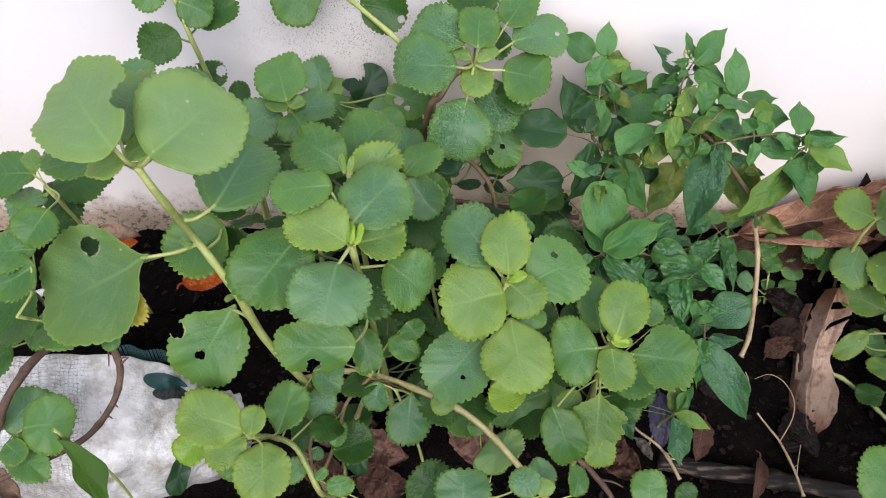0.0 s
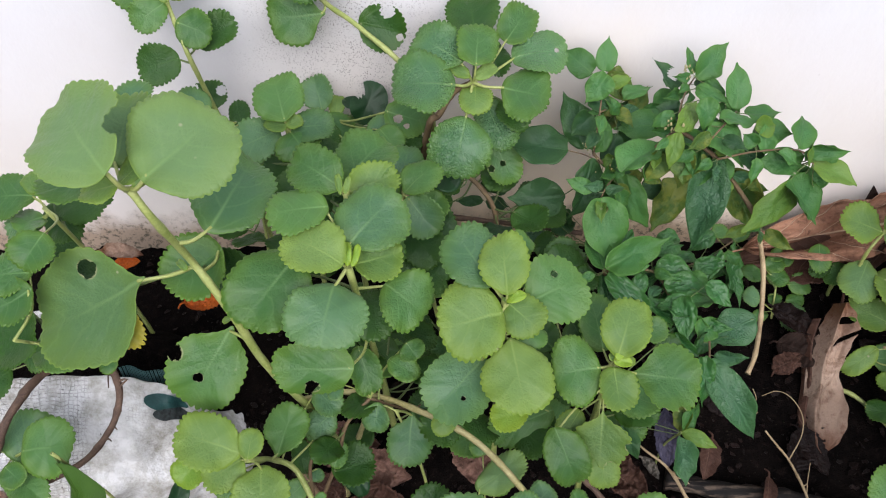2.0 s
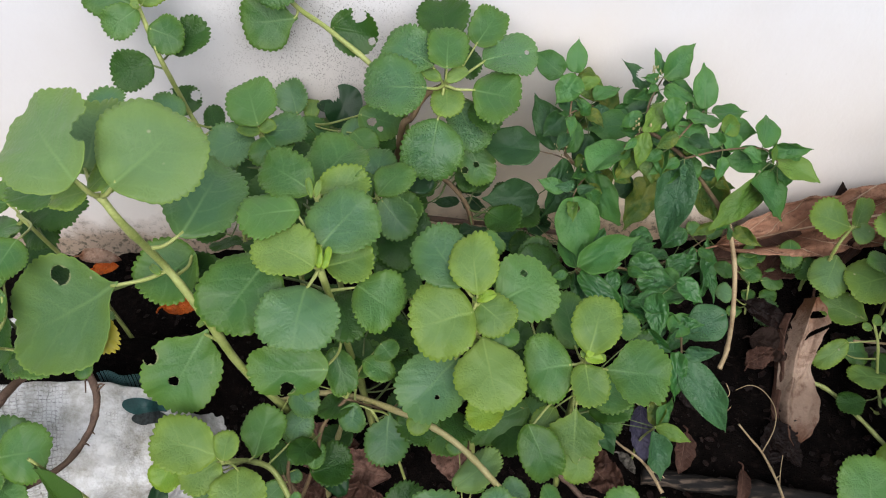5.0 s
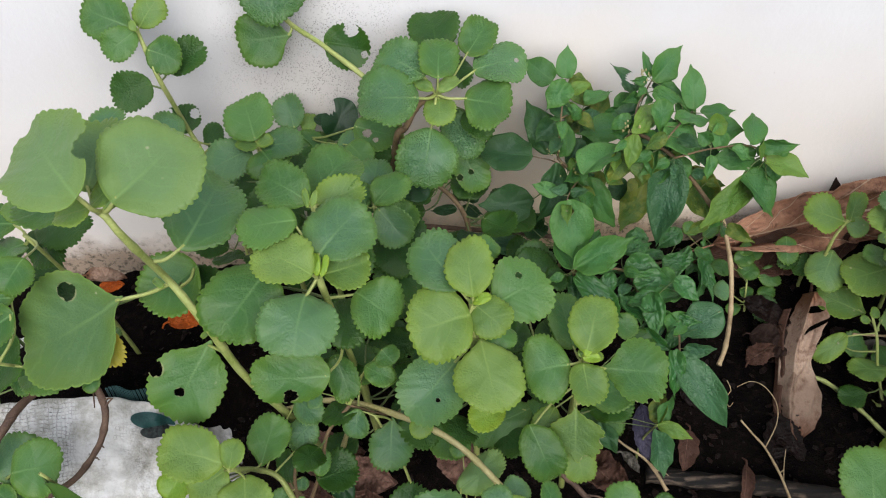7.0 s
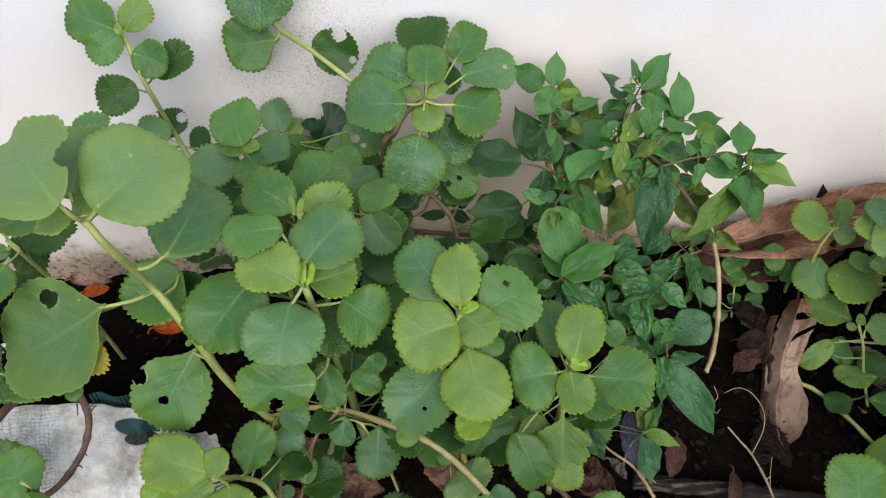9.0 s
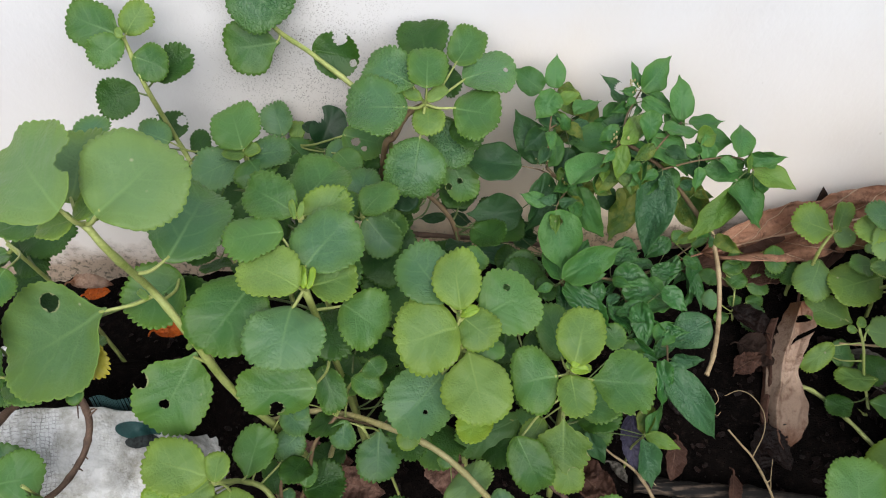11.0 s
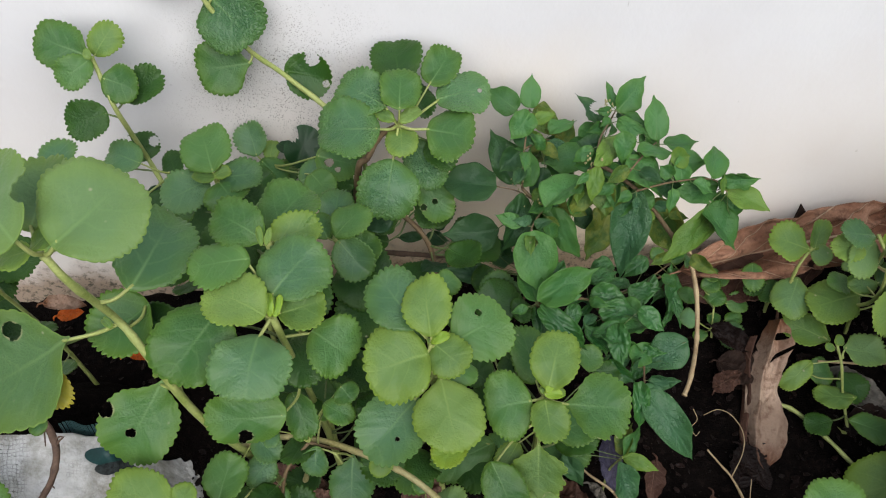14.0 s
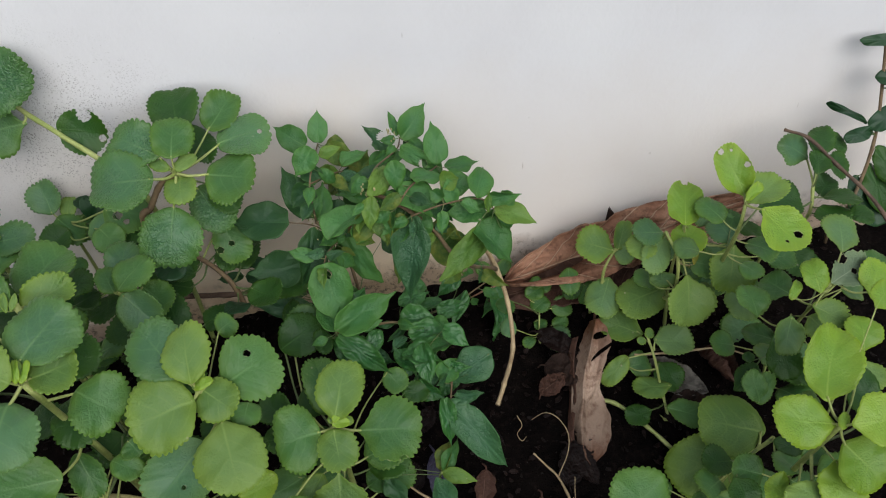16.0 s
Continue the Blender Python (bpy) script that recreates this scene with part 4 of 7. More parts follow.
# leaf litter, too much to count
def litter():
    rnd = random.Random(5)
    verts, faces, uvs = [], [], []
    for _ in range(2200):
        x, y = rnd.uniform(-0.5, 1.0), rnd.uniform(0.28, 0.82)
        s = rnd.uniform(0.0015, 0.0075)
        c = Vector((x, y, ground_z(x, y) + 0.004 + rnd.random() * 0.006))
        rot = Euler((rnd.uniform(-0.5, 0.5), rnd.uniform(-0.5, 0.5), rnd.uniform(0, 6.28))).to_matrix()
        n, k = len(verts), rnd.randint(5, 7)
        bend = rnd.uniform(-0.5, 0.5)
        for top in (0, 1):
            for i in range(k):
                a = 2 * math.pi * i / k
                px, py = s * math.cos(a) * rnd.uniform(0.7, 1.2), s * 0.6 * math.sin(a) * rnd.uniform(0.6, 1.2)
                if top:
                    q = verts[n + i] + rot @ Vector((0, 0, 0.0009))
                else:
                    q = c + rot @ Vector((px, py, bend * px * px / s))
                verts.append(q)
                uvs.append((0.5 + 0.4 * math.cos(a), 0.5 + 0.4 * math.sin(a)))
        faces.append(tuple(range(n, n + k))[::-1])
        faces.append(tuple(range(n + k, n + 2 * k)))
        faces += [(n + i, n + (i + 1) % k, n + k + (i + 1) % k, n + k + i) for i in range(k)]
    ob = mesh_object("leaf_litter", verts, faces, DRY_WET_SHADED, None, uvs, smooth=False)
    tagged(ob, "crumbled dark brown leaf litter on the soil", "leaf litter", kind="stuff")


litter()

stick("dry_stem", "bent tan dry stem hanging down to the soil", [(0.372, 0.69, 0.31), (0.394, 0.690, 0.256), (0.404, 0.661, 0.212), (0.401, 0.621, 0.169), (0.372, 0.556, 0.178), (0.357, 0.531, 0.172)], 0.0034, 0.0028, TAN_STEM, knots=5, rough=0.12)
stick("arching_stem", "pale arching herb stem above the dead leaves", [(-0.150, 0.455, 0.235), (-0.111, 0.459, 0.243), (-0.063, 0.454, 0.239), (-0.014, 0.426, 0.248), (0.015, 0.410, 0.247), (0.043, 0.395, 0.232), (0.076, 0.370, 0.206), (0.12, 0.345, 0.14), (0.15, 0.33, 0.0)], 0.0029, 0.0034, OLIVE_STEM, "stem", knots=6, rough=0.1)
stick("vine", "dark brown looping vine over the white sack", [(-0.372, 0.50, 0.262), (-0.347, 0.472, 0.255), (-0.341, 0.452, 0.240), (-0.349, 0.429, 0.222), (-0.370, 0.405, 0.205), (-0.406, 0.385, 0.195), (-0.47, 0.37, 0.17)], 0.0040, 0.0030, VINE_BARK, "vine", knots=5, rough=0.3,
      shoots=[(0.22, (1, 0, 0.4), 0.012), (0.25, (1, 0.3, 0.9), 0.016), (0.5, (1, -0.2, 0.1), 0.008), (0.58, (1, -0.2, 0.0), 0.009), (0.08, (0.1, -0.8, -0.9), 0.03)])
stick("vine", "brown vine stem bending over the sack rim", [(-0.365, 0.495, 0.262), (-0.417, 0.483, 0.255), (-0.430, 0.445, 0.262), (-0.450, 0.404, 0.236), (-0.48, 0.37, 0.15), (-0.49, 0.36, 0.01)], 0.0042, 0.0048, VINE_BARK, "vine", knots=5, rough=0.3)
stick("rotten_branch", "dark half-rotten branch with pale streaks on the soil", [(0.280, 0.481, 0.014), (0.338, 0.467, 0.016), (0.397, 0.458, 0.016), (0.443, 0.451, 0.014), (0.489, 0.441, 0.014), (0.560, 0.424, 0.010)], 0.0110, 0.0100, LOG_BARK, "branch", knots=2, rough=0.22, sides=20)
dead_leaf("dead_leaf", "dark red-brown strap of dry leaf over the rotten branch", (0.404, 0.474, 0.034), (0.381, 0.418, 0.028), 0.020, (0.1, -0.35, 0.93), DRY_BROWN, curl=0.8, wave=0.06, seed=31, arch=0.10)
stick("twig", "thin pale forked dry twig lying on the soil", [(0.405, 0.520, 0.066), (0.418, 0.505, 0.056), (0.431, 0.490, 0.046), (0.437, 0.455, 0.044), (0.439, 0.419, 0.040)], 0.0012, 0.0018, TAN_STEM, knots=3, rough=0.2, shoots=[(0.75, (0.5, 0.2, 0.6), 0.006)])
stick("rootlet", "hair-thin pale rootlet curling in a wide loop", [(0.418, 0.574, 0.064), (0.437, 0.577, 0.070), (0.451, 0.565, 0.072), (0.460, 0.543, 0.065), (0.453, 0.518, 0.057), (0.431, 0.490, 0.046)], 0.0005, 0.0008, TAN_STEM, "root", knots=0, rough=0.1, sides=5)
stick("rootlet", "short pale upright rootlet beside the twig", [(0.449, 0.478, 0.060), (0.445, 0.462, 0.045), (0.443, 0.446, 0.030)], 0.0005, 0.0006, TAN_STEM, "root", knots=0, rough=0.1, sides=5)
stick("rootlet", "thin pale rootlets curling under the dry stem", [(0.392, 0.560, 0.100), (0.397, 0.552, 0.088), (0.389, 0.545, 0.080), (0.394, 0.538, 0.072), (0.402, 0.545, 0.070)], 0.0006, 0.0004, TAN_STEM, "root", knots=0, rough=0.1, sides=5)
stick("twig", "split grey twig across the rotting leaves", [(0.225, 0.512, 0.078), (0.247, 0.492, 0.068), (0.270, 0.476, 0.060), (0.282, 0.457, 0.054), (0.291, 0.438, 0.046)], 0.0010, 0.0024, TAN_STEM, knots=3, rough=0.4, shoots=[(0.55, (0.4, -0.9, -0.1), 0.03), (0.62, (0.6, -0.6, 0.1), 0.024), (0.7, (0.9, -0.5, 0.0), 0.018)])
stick("twig", "forked brown twig standing over the dead leaves", [(0.137, 0.434, 0.097), (0.145, 0.442, 0.101), (0.151, 0.444, 0.101), (0.164, 0.433, 0.096), (0.176, 0.422, 0.090), (0.197, 0.397, 0.076), (0.205, 0.385, 0.02)], 0.0030, 0.0034, VINE_BARK, knots=4, rough=0.3, shoots=[(0.72, (1.0, -0.3, -0.1), 0.030)])
dead_leaf("dead_leaf", "curled grey skeleton leaf on the litter", (0.247, 0.494, 0.048), (0.266, 0.470, 0.036), 0.020, (0, -0.5, 0.85), DRY_GREY, curl=1.5, wave=0.35, seed=33)
dead_leaf("dead_leaf", "purplish brown dead leaf under the grey twig", (0.195, 0.500, 0.034), (0.248, 0.443, 0.034), 0.050, (0.1, -0.5, 0.85), DRY_BROWN, curl=0.5, wave=0.28, seed=34)
dead_leaf("dead_leaf", "brown dry leaf piece half under the rolled leaf", (0.440, 0.608, 0.074), (0.484, 0.630, 0.078), 0.030, (0.0, -0.6, 0.8), DRY_BROWN, curl=0.4, wave=0.30, seed=35)
dead_leaf("dead_leaf", "pinkish brown dry leaf with a pale curled edge", (-0.122, 0.498, 0.040), (-0.045, 0.470, 0.040), 0.050, (0.05, -0.62, 0.78), DRY_PINK, curl=0.7, wave=0.24, seed=36)
dead_leaf("dead_leaf", "broad brown dry leaf among the stems", (-0.185, 0.520, 0.045), (-0.085, 0.512, 0.050), 0.060, (0.0, -0.6, 0.8), DRY_PINK, curl=0.4, wave=0.24, seed=37)
dead_leaf("dead_leaf", "reddish brown dry leaf under the arching stem", (0.026, 0.522, 0.070), (0.044, 0.458, 0.040), 0.052, (-0.15, -0.6, 0.78), DRY_PINK, curl=0.6, wave=0.22, seed=38)
dead_leaf("dead_leaf", "brown dry leaf at the front of the litter", (-0.110, 0.452, 0.030), (-0.040, 0.432, 0.034), 0.048, (0.1, -0.6, 0.8), DRY_BROWN, curl=0.6, wave=0.28, seed=39)
dead_leaf("dead_leaf", "brown curled dry leaf at the foot of the stems", (-0.175, 0.470, 0.040), (-0.120, 0.440, 0.036), 0.044, (0.0, -0.6, 0.8), DRY_BROWN, curl=0.8, wave=0.28, seed=40)
stick("herb_stump", "bare pale green broken stem standing in the litter", [(-0.094, 0.497, 0.135), (-0.101, 0.492, 0.118), (-0.114, 0.482, 0.075), (-0.126, 0.472, 0.028), (-0.128, 0.470, 0.0)], 0.0030, 0.0036, OLIVE_STEM, "stem", knots=3, rough=0.15)
stick("herb_stump", "brown woody stem rising from the litter", [(-0.176, 0.462, 0.088), (-0.171, 0.457, 0.080), (-0.155, 0.437, 0.072), (-0.130, 0.407, 0.055), (-0.115, 0.390, 0.0)], 0.0034, 0.0040, WOOD_STEM, "stem", knots=3, rough=0.25)
stick("twig", "dark twig at the wall foot", [(-0.06, 0.80, 0.196), (0.00, 0.80, 0.186), (0.06, 0.80, 0.176), (0.12, 0.80, 0.166), (0.20, 0.80, 0.150)], 0.0040, 0.0034, VINE_BARK, knots=3)
stick("creeping_stem", "green creeping stem on the bare soil", [(0.505, 0.600, 0.050), (0.545, 0.585, 0.050), (0.580, 0.542, 0.040), (0.615, 0.49, 0.022), (0.65, 0.42, 0.012)], 0.0030, 0.0030, GREEN_STEM, "stem", knots=4)
stick("twig", "thin dry twig standing askew over the shoots", [(0.811, 0.746, 0.370), (0.835, 0.725, 0.366), (0.860, 0.688, 0.344), (0.907, 0.623, 0.294), (0.96, 0.55, 0.17), (0.99, 0.50, 0.0)], 0.0022, 0.0028, VINE_BARK, knots=5)
stick("twig", "thin pale twig among the small shoots", [(0.585, 0.625, 0.10), (0.65, 0.622, 0.092), (0.72, 0.625, 0.08), (0.78, 0.62, 0.05)], 0.0016, 0.0012, TAN_STEM, knots=4)


# ---------------------------------------------------------------- sack
def sack_point(a, h):
    """A point of the sack's skin: a round the axis, h from the foot (0) to the rim (1)."""
    cx, cy = -0.455, 0.60
    belly = math.sin(math.pi * min(h * 0.75 + 0.22, 1.0))
    rx, ry = 0.155 + 0.045 * belly, 0.085 + 0.115 * belly * (1.0 if math.sin(a) < 0 else 0.3)
    c, s = math.cos(a), math.sin(a)
    e = 0.75
    x = cx + rx * (1.06 if c > 0 else 1.0) * math.copysign(abs(c) ** e, c)
    y = cy + ry * math.copysign(abs(s) ** e, s)
    back = min(max(s * 0.9 + 0.55 + 0.55 * max(c, 0.0), 0.0), 1.0)
    w = min(max((c - 0.62) / 0.36, 0.0), 1.0) if s < 0 else min(max((c + 0.5) / 0.5, 0.0), 1.0)
    z = -0.02 + (0.225 - 0.075 * back - 0.095 * w * w * (3 - 2 * w)) * h
    fold = 0.014 * noise.noise((x * 14, y * 14, z * 9)) + 0.009 * noise.noise((x * 35, y * 35, z * 22 + 3)) + 0.004 * noise.noise((x * 80, y * 80, z * 30))
    fold *= 1 - 0.6 * w
    z -= 0.020 * h * math.exp(-((a - 5.32) / 0.24) ** 2)
    return Vector((x + c * fold, y + s * fold, z + 0.35 * fold + 0.008 * h * noise.noise((x * 8, y * 3, 7.0))))


def sack():
    top = tagged(new("sack"), "white woven plastic grow sack, creased and dirty, with an open rim", "sack", kind="thing")
    na, nh = 150, 50
    verts, uvs = [], []
    for j in range(nh + 7):
        h = min(j / nh, 1.0)
        for i in range(na):
            a = 2 * math.pi * i / na
            q = sack_point(a, h)
            if j > nh:
                k = j - nh
                inward = Vector((-0.455, 0.60, q.z)) - q
                q = q + inward.normalized() * (0.004 * min(k, 2)) - Vector((0, 0, 0.007 * max(k - 1, 0)))
            verts.append(q)
            uvs.append((0.9 * i / na, 0.24 * j / nh))
    faces = [(j * na + i, j * na + (i + 1) % na, (j + 1) * na + (i + 1) % na, (j + 1) * na + i) for j in range(nh + 6) for i in range(na)]
    mesh_object("skin", verts, faces, SACK, top, uvs)
    # soil filling
    verts = [(-0.455, 0.60, 0.165)]
    for r in (0.33, 0.66, 1.0):
        for i in range(48):
            a = 2 * math.pi * i / 48
            q = sack_point(a, 0.86)
            x, y = -0.455 + (q.x + 0.455) * r * 0.985, 0.60 + (q.y - 0.60) * r * 0.985
            verts.append((x, y, 0.150 + (q.z - 0.153) * r ** 2 + 0.012 * noise.noise((x * 20, y * 20, 0))))
    faces = [(0, 1 + i, 1 + (i + 1) % 48) for i in range(48)]
    for j in range(2):
        b = 1 + j * 48
        faces += [(b + i, b + 48 + i, b + 48 + (i + 1) % 48, b + (i + 1) % 48) for i in range(48)]
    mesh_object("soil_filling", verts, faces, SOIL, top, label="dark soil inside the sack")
    # printed mark and the worn dark weave under it
    def patch(name, a0, h0, da, dh, tall, lift, mat, label):
        verts, n, rows = [], 28, 6
        for j in range(rows + 1):
            for i in range(n):
                t, r = 2 * math.pi * i / n, j / rows
                q = sack_point(a0 + da * math.cos(t) * r, h0 + (dh * math.cos(t) + tall * math.sin(t)) * r)
                verts.append(q + Vector((q.x + 0.455, q.y - 0.60, 0.05)).normalized() * lift)
        faces = [(j * n + i, (j + 1) * n + i, (j + 1) * n + (i + 1) % n, j * n + (i + 1) % n) for j in range(rows) for i in range(n)]
        mesh_object(name, verts, faces, mat, top, label=label)
    net, cells = [], []
    for i in range(15):
        for j in range(7):
            u, v = i / 15, j / 7
            x, z = -0.382 + 0.045 * u, 0.160 + 0.034 * v * (1 - 0.5 * u * u) - 0.014 * u
            b = len(net)
            for f in (0.0, 0.24):
                for du, dv in ((f, f), (1 - f, f), (1 - f, 1 - f), (f, 1 - f)):
                    net.append((x + 0.0029 * du, 0.527 + 0.012 * u + 0.002 * v + 0.003 * math.sin(9 * u), z + 0.0046 * dv))
            cells += [(b + k, b + (k + 1) % 4, b + 4 + (k + 1) % 4, b + 4 + k) for k in range(4)]
    m = len(net)
    mesh_object("net_strip", net + [(x, y + 0.0007, z) for x, y, z in net], cells + [tuple(i + m for i in reversed(q)) for q in cells], TEAL_NET, top, label="dark teal net lining at the rim")
    patch("worn_patch", 5.43, 0.890, 0.155, -0.010, 0.032, 0.0016, DARK_NET, "dark torn weave")
    patch("printed_mark", 5.39, 0.940, 0.160, -0.006, 0.030, 0.0030, TEAL_PRINT, "dark teal oval print")


sack()


# ---------------------------------------------------------------- plants, leaf by leaf

p = herb("tall herb shoot with big round scalloped leaves", (-0.120, 0.500), [(-0.221, 0.417, 0.552), (-0.212, 0.417, 0.522), (-0.210, 0.450, 0.442), (-0.178, 0.419, 0.415), (-0.166, 0.426, 0.339), (-0.150, 0.432, 0.286)], (-0.221, 0.418, 0.553), 0.0043, "green")
leaf(p, (-0.222, 0.397, 0.583), (-0.273, 0.466, 0.597), 0.076, (-0.300, -0.440, 0.840), "q", holes=[(0.89, 0.22, 0.125), (0.44, 1.0, 0.05)], cup=0.08)
leaf(p, (-0.201, 0.403, 0.574), (-0.153, 0.449, 0.596), 0.088, (0.000, -0.423, 0.906), "q")
leaf(p, (-0.252, 0.462, 0.540), (-0.250, 0.520, 0.572), 0.064, (0.000, -0.500, 0.866), "q")
leaf(p, (-0.265, 0.457, 0.534), (-0.312, 0.454, 0.534), 0.050, (0.000, -0.100, 0.995), "m")
leaf(p, (-0.231, 0.422, 0.554), (-0.259, 0.414, 0.550), 0.026, (0.000, -0.423, 0.906), "y")
leaf(p, (-0.226, 0.414, 0.560), (-0.208, 0.434, 0.570), 0.022, (0.000, -0.423, 0.906), "y")
leaf(p, (-0.216, 0.412, 0.560), (-0.204, 0.419, 0.564), 0.008, (0.000, -0.423, 0.906), "y")
leaf(p, (-0.189, 0.451, 0.481), (-0.161, 0.521, 0.505), 0.069, (0.440, -0.440, 0.783), "b", wedge=0.40, node=None)
leaf(p, (-0.256, 0.444, 0.433), (-0.360, 0.425, 0.384), 0.106, (0.000, -0.500, 0.866), "q", holes=[(0.80, 0.43, 0.070)], wedge=0.90, node=None)
leaf(p, (-0.313, 0.453, 0.398), (-0.265, 0.414, 0.380), 0.035, (0.000, -0.423, 0.906), "x", node=None)
leaf(p, (-0.354, 0.470, 0.402), (-0.317, 0.483, 0.408), 0.047, (0.000, -0.423, 0.906), "d", node=None)
leaf(p, (-0.193, 0.444, 0.368), (-0.240, 0.398, 0.308), 0.071, (0.000, -0.790, 0.613), "m", holes=[(0.545, 0.654, 0.052), (0.963, 0.532, 0.085)], wedge=0.85, node=None)
leaf(p, (-0.122, 0.451, 0.451), (-0.164, 0.397, 0.426), 0.072, (0.000, -0.423, 0.906), "m", node=None)
leaf(p, (-0.198, 0.483, 0.429), (-0.244, 0.452, 0.414), 0.064, (0.000, -0.423, 0.906), "m", node=None)
leaf(p, (-0.215, 0.502, 0.405), (-0.182, 0.467, 0.388), 0.046, (0.000, -0.423, 0.906), "d", node=None)
leaf(p, (-0.216, 0.445, 0.442), (-0.227, 0.456, 0.443), 0.007, (0.000, -0.100, 0.995), "y")
leaf(p, (-0.192, 0.455, 0.371), (-0.202, 0.447, 0.370), 0.009, (0.000, -0.100, 0.995), "y")

p = herb("small herb shoot beside the white wall", (-0.400, 0.660), [(-0.402, 0.570, 0.405)], (-0.402, 0.570, 0.405), 0.0030, "green")
leaf(p, (-0.427, 0.599, 0.397), (-0.474, 0.595, 0.395), 0.053, (0.000, -0.423, 0.906), "m")
leaf(p, (-0.405, 0.574, 0.422), (-0.420, 0.595, 0.431), 0.019, (0.000, -0.423, 0.906), "y")
leaf(p, (-0.337, 0.466, 0.466), (-0.351, 0.437, 0.452), 0.041, (0.000, -0.423, 0.906), "m", node=None)
leaf(p, (-0.436, 0.641, 0.355), (-0.370, 0.630, 0.354), 0.055, (0.000, -0.100, 0.995), "d")
leaf(p, (-0.447, 0.651, 0.343), (-0.416, 0.605, 0.322), 0.042, (0.000, -0.423, 0.906), "d")
leaf(p, (-0.417, 0.584, 0.381), (-0.439, 0.563, 0.379), 0.061, (0.000, -0.100, 0.995), "m")
leaf(p, (-0.423, 0.586, 0.375), (-0.459, 0.574, 0.369), 0.041, (0.000, -0.423, 0.906), "b")
undergrowth(p, 3)

p = herb("low herb shoot with overlapping round leaves", (-0.470, 0.640), [(-0.370, 0.410, 0.392)], (-0.370, 0.410, 0.392), 0.0020, "green")
leaf(p, (-0.362, 0.460, 0.424), (-0.403, 0.456, 0.422), 0.042, (0.000, -0.423, 0.906), "m")
leaf(p, (-0.358, 0.444, 0.421), (-0.392, 0.424, 0.412), 0.047, (0.000, -0.423, 0.906), "m")
leaf(p, (-0.423, 0.505, 0.332), (-0.438, 0.451, 0.294), 0.079, (-0.440, -0.440, 0.783), "d")
leaf(p, (-0.446, 0.500, 0.284), (-0.418, 0.468, 0.269), 0.025, (0.000, -0.423, 0.906), "m")
leaf(p, (-0.430, 0.503, 0.280), (-0.384, 0.468, 0.277), 0.044, (0.000, -0.100, 0.995), "m")
leaf(p, (-0.451, 0.470, 0.270), (-0.475, 0.445, 0.259), 0.039, (0.000, -0.423, 0.906), "d")
leaf(p, (-0.307, 0.420, 0.356), (-0.297, 0.407, 0.350), 0.019, (0.000, -0.423, 0.906), "m", node=None)

p = herb("low herb rosette beside the white sack", (-0.460, 0.420), [(-0.445, 0.406, 0.209)], (-0.445, 0.406, 0.209), 0.0030, "green")
leaf(p, (-0.439, 0.397, 0.213), (-0.420, 0.443, 0.234), 0.058, (0.000, -0.423, 0.906), "b")
leaf(p, (-0.420, 0.393, 0.239), (-0.368, 0.399, 0.242), 0.061, (0.000, -0.423, 0.906), "m")
leaf(p, (-0.442, 0.386, 0.221), (-0.419, 0.371, 0.214), 0.028, (0.000, -0.423, 0.906), "m")
leaf(p, (-0.450, 0.393, 0.203), (-0.399, 0.360, 0.200), 0.036, (0.000, -0.100, 0.995), "m")
leaf(p, (-0.456, 0.406, 0.215), (-0.482, 0.427, 0.225), 0.032, (0.000, -0.423, 0.906), "m")

p = herb("dark smooth strap-shaped leaf shoot", (-0.360, 0.400), [(-0.372, 0.374, 0.267)], (-0.372, 0.374, 0.267), 0.0020, "green")
leaf(p, (-0.373, 0.376, 0.244), (-0.297, 0.303, 0.246), 0.034, (-0.440, -0.440, 0.783), "kg")

p = herb("bright herb rosette of round scalloped leaves", (-0.060, 0.520), [(-0.077, 0.438, 0.452)], (-0.077, 0.438, 0.452), 0.0042, "green")
leaf(p, (-0.079, 0.426, 0.467), (-0.126, 0.447, 0.477), 0.052, (0.000, -0.423, 0.906), "y")
leaf(p, (-0.071, 0.438, 0.455), (-0.031, 0.448, 0.460), 0.045, (0.000, -0.423, 0.906), "y")
leaf(p, (-0.088, 0.424, 0.444), (-0.097, 0.373, 0.420), 0.069, (0.000, -0.423, 0.906), "b")
leaf(p, (-0.049, 0.451, 0.416), (-0.015, 0.435, 0.389), 0.059, (0.440, -0.440, 0.783), "m")
leaf(p, (-0.076, 0.447, 0.468), (-0.036, 0.489, 0.487), 0.062, (0.000, -0.423, 0.906), "b")
leaf(p, (-0.094, 0.472, 0.488), (-0.143, 0.462, 0.487), 0.049, (0.000, -0.100, 0.995), "m")
leaf(p, (-0.075, 0.430, 0.462), (-0.075, 0.445, 0.470), 0.007, (0.000, -0.423, 0.906), "y")
leaf(p, (-0.073, 0.429, 0.461), (-0.069, 0.442, 0.467), 0.006, (0.000, -0.423, 0.906), "y")
leaf(p, (-0.082, 0.415, 0.342), (-0.156, 0.415, 0.343), 0.056, (0.000, -0.790, 0.613), "m", holes=[(0.168, 0.506, 0.089), (0.064, 0.567, 0.052)], node=None)
leaf(p, (-0.139, 0.475, 0.412), (-0.154, 0.432, 0.391), 0.048, (0.000, -0.423, 0.906), "d")
leaf(p, (-0.076, 0.474, 0.378), (-0.054, 0.433, 0.359), 0.042, (0.000, -0.423, 0.906), "d")
leaf(p, (-0.078, 0.487, 0.367), (-0.045, 0.458, 0.353), 0.038, (0.000, -0.423, 0.906), "m")
leaf(p, (-0.075, 0.427, 0.464), (-0.077, 0.446, 0.473), 0.008, (0.000, -0.423, 0.906), "v")
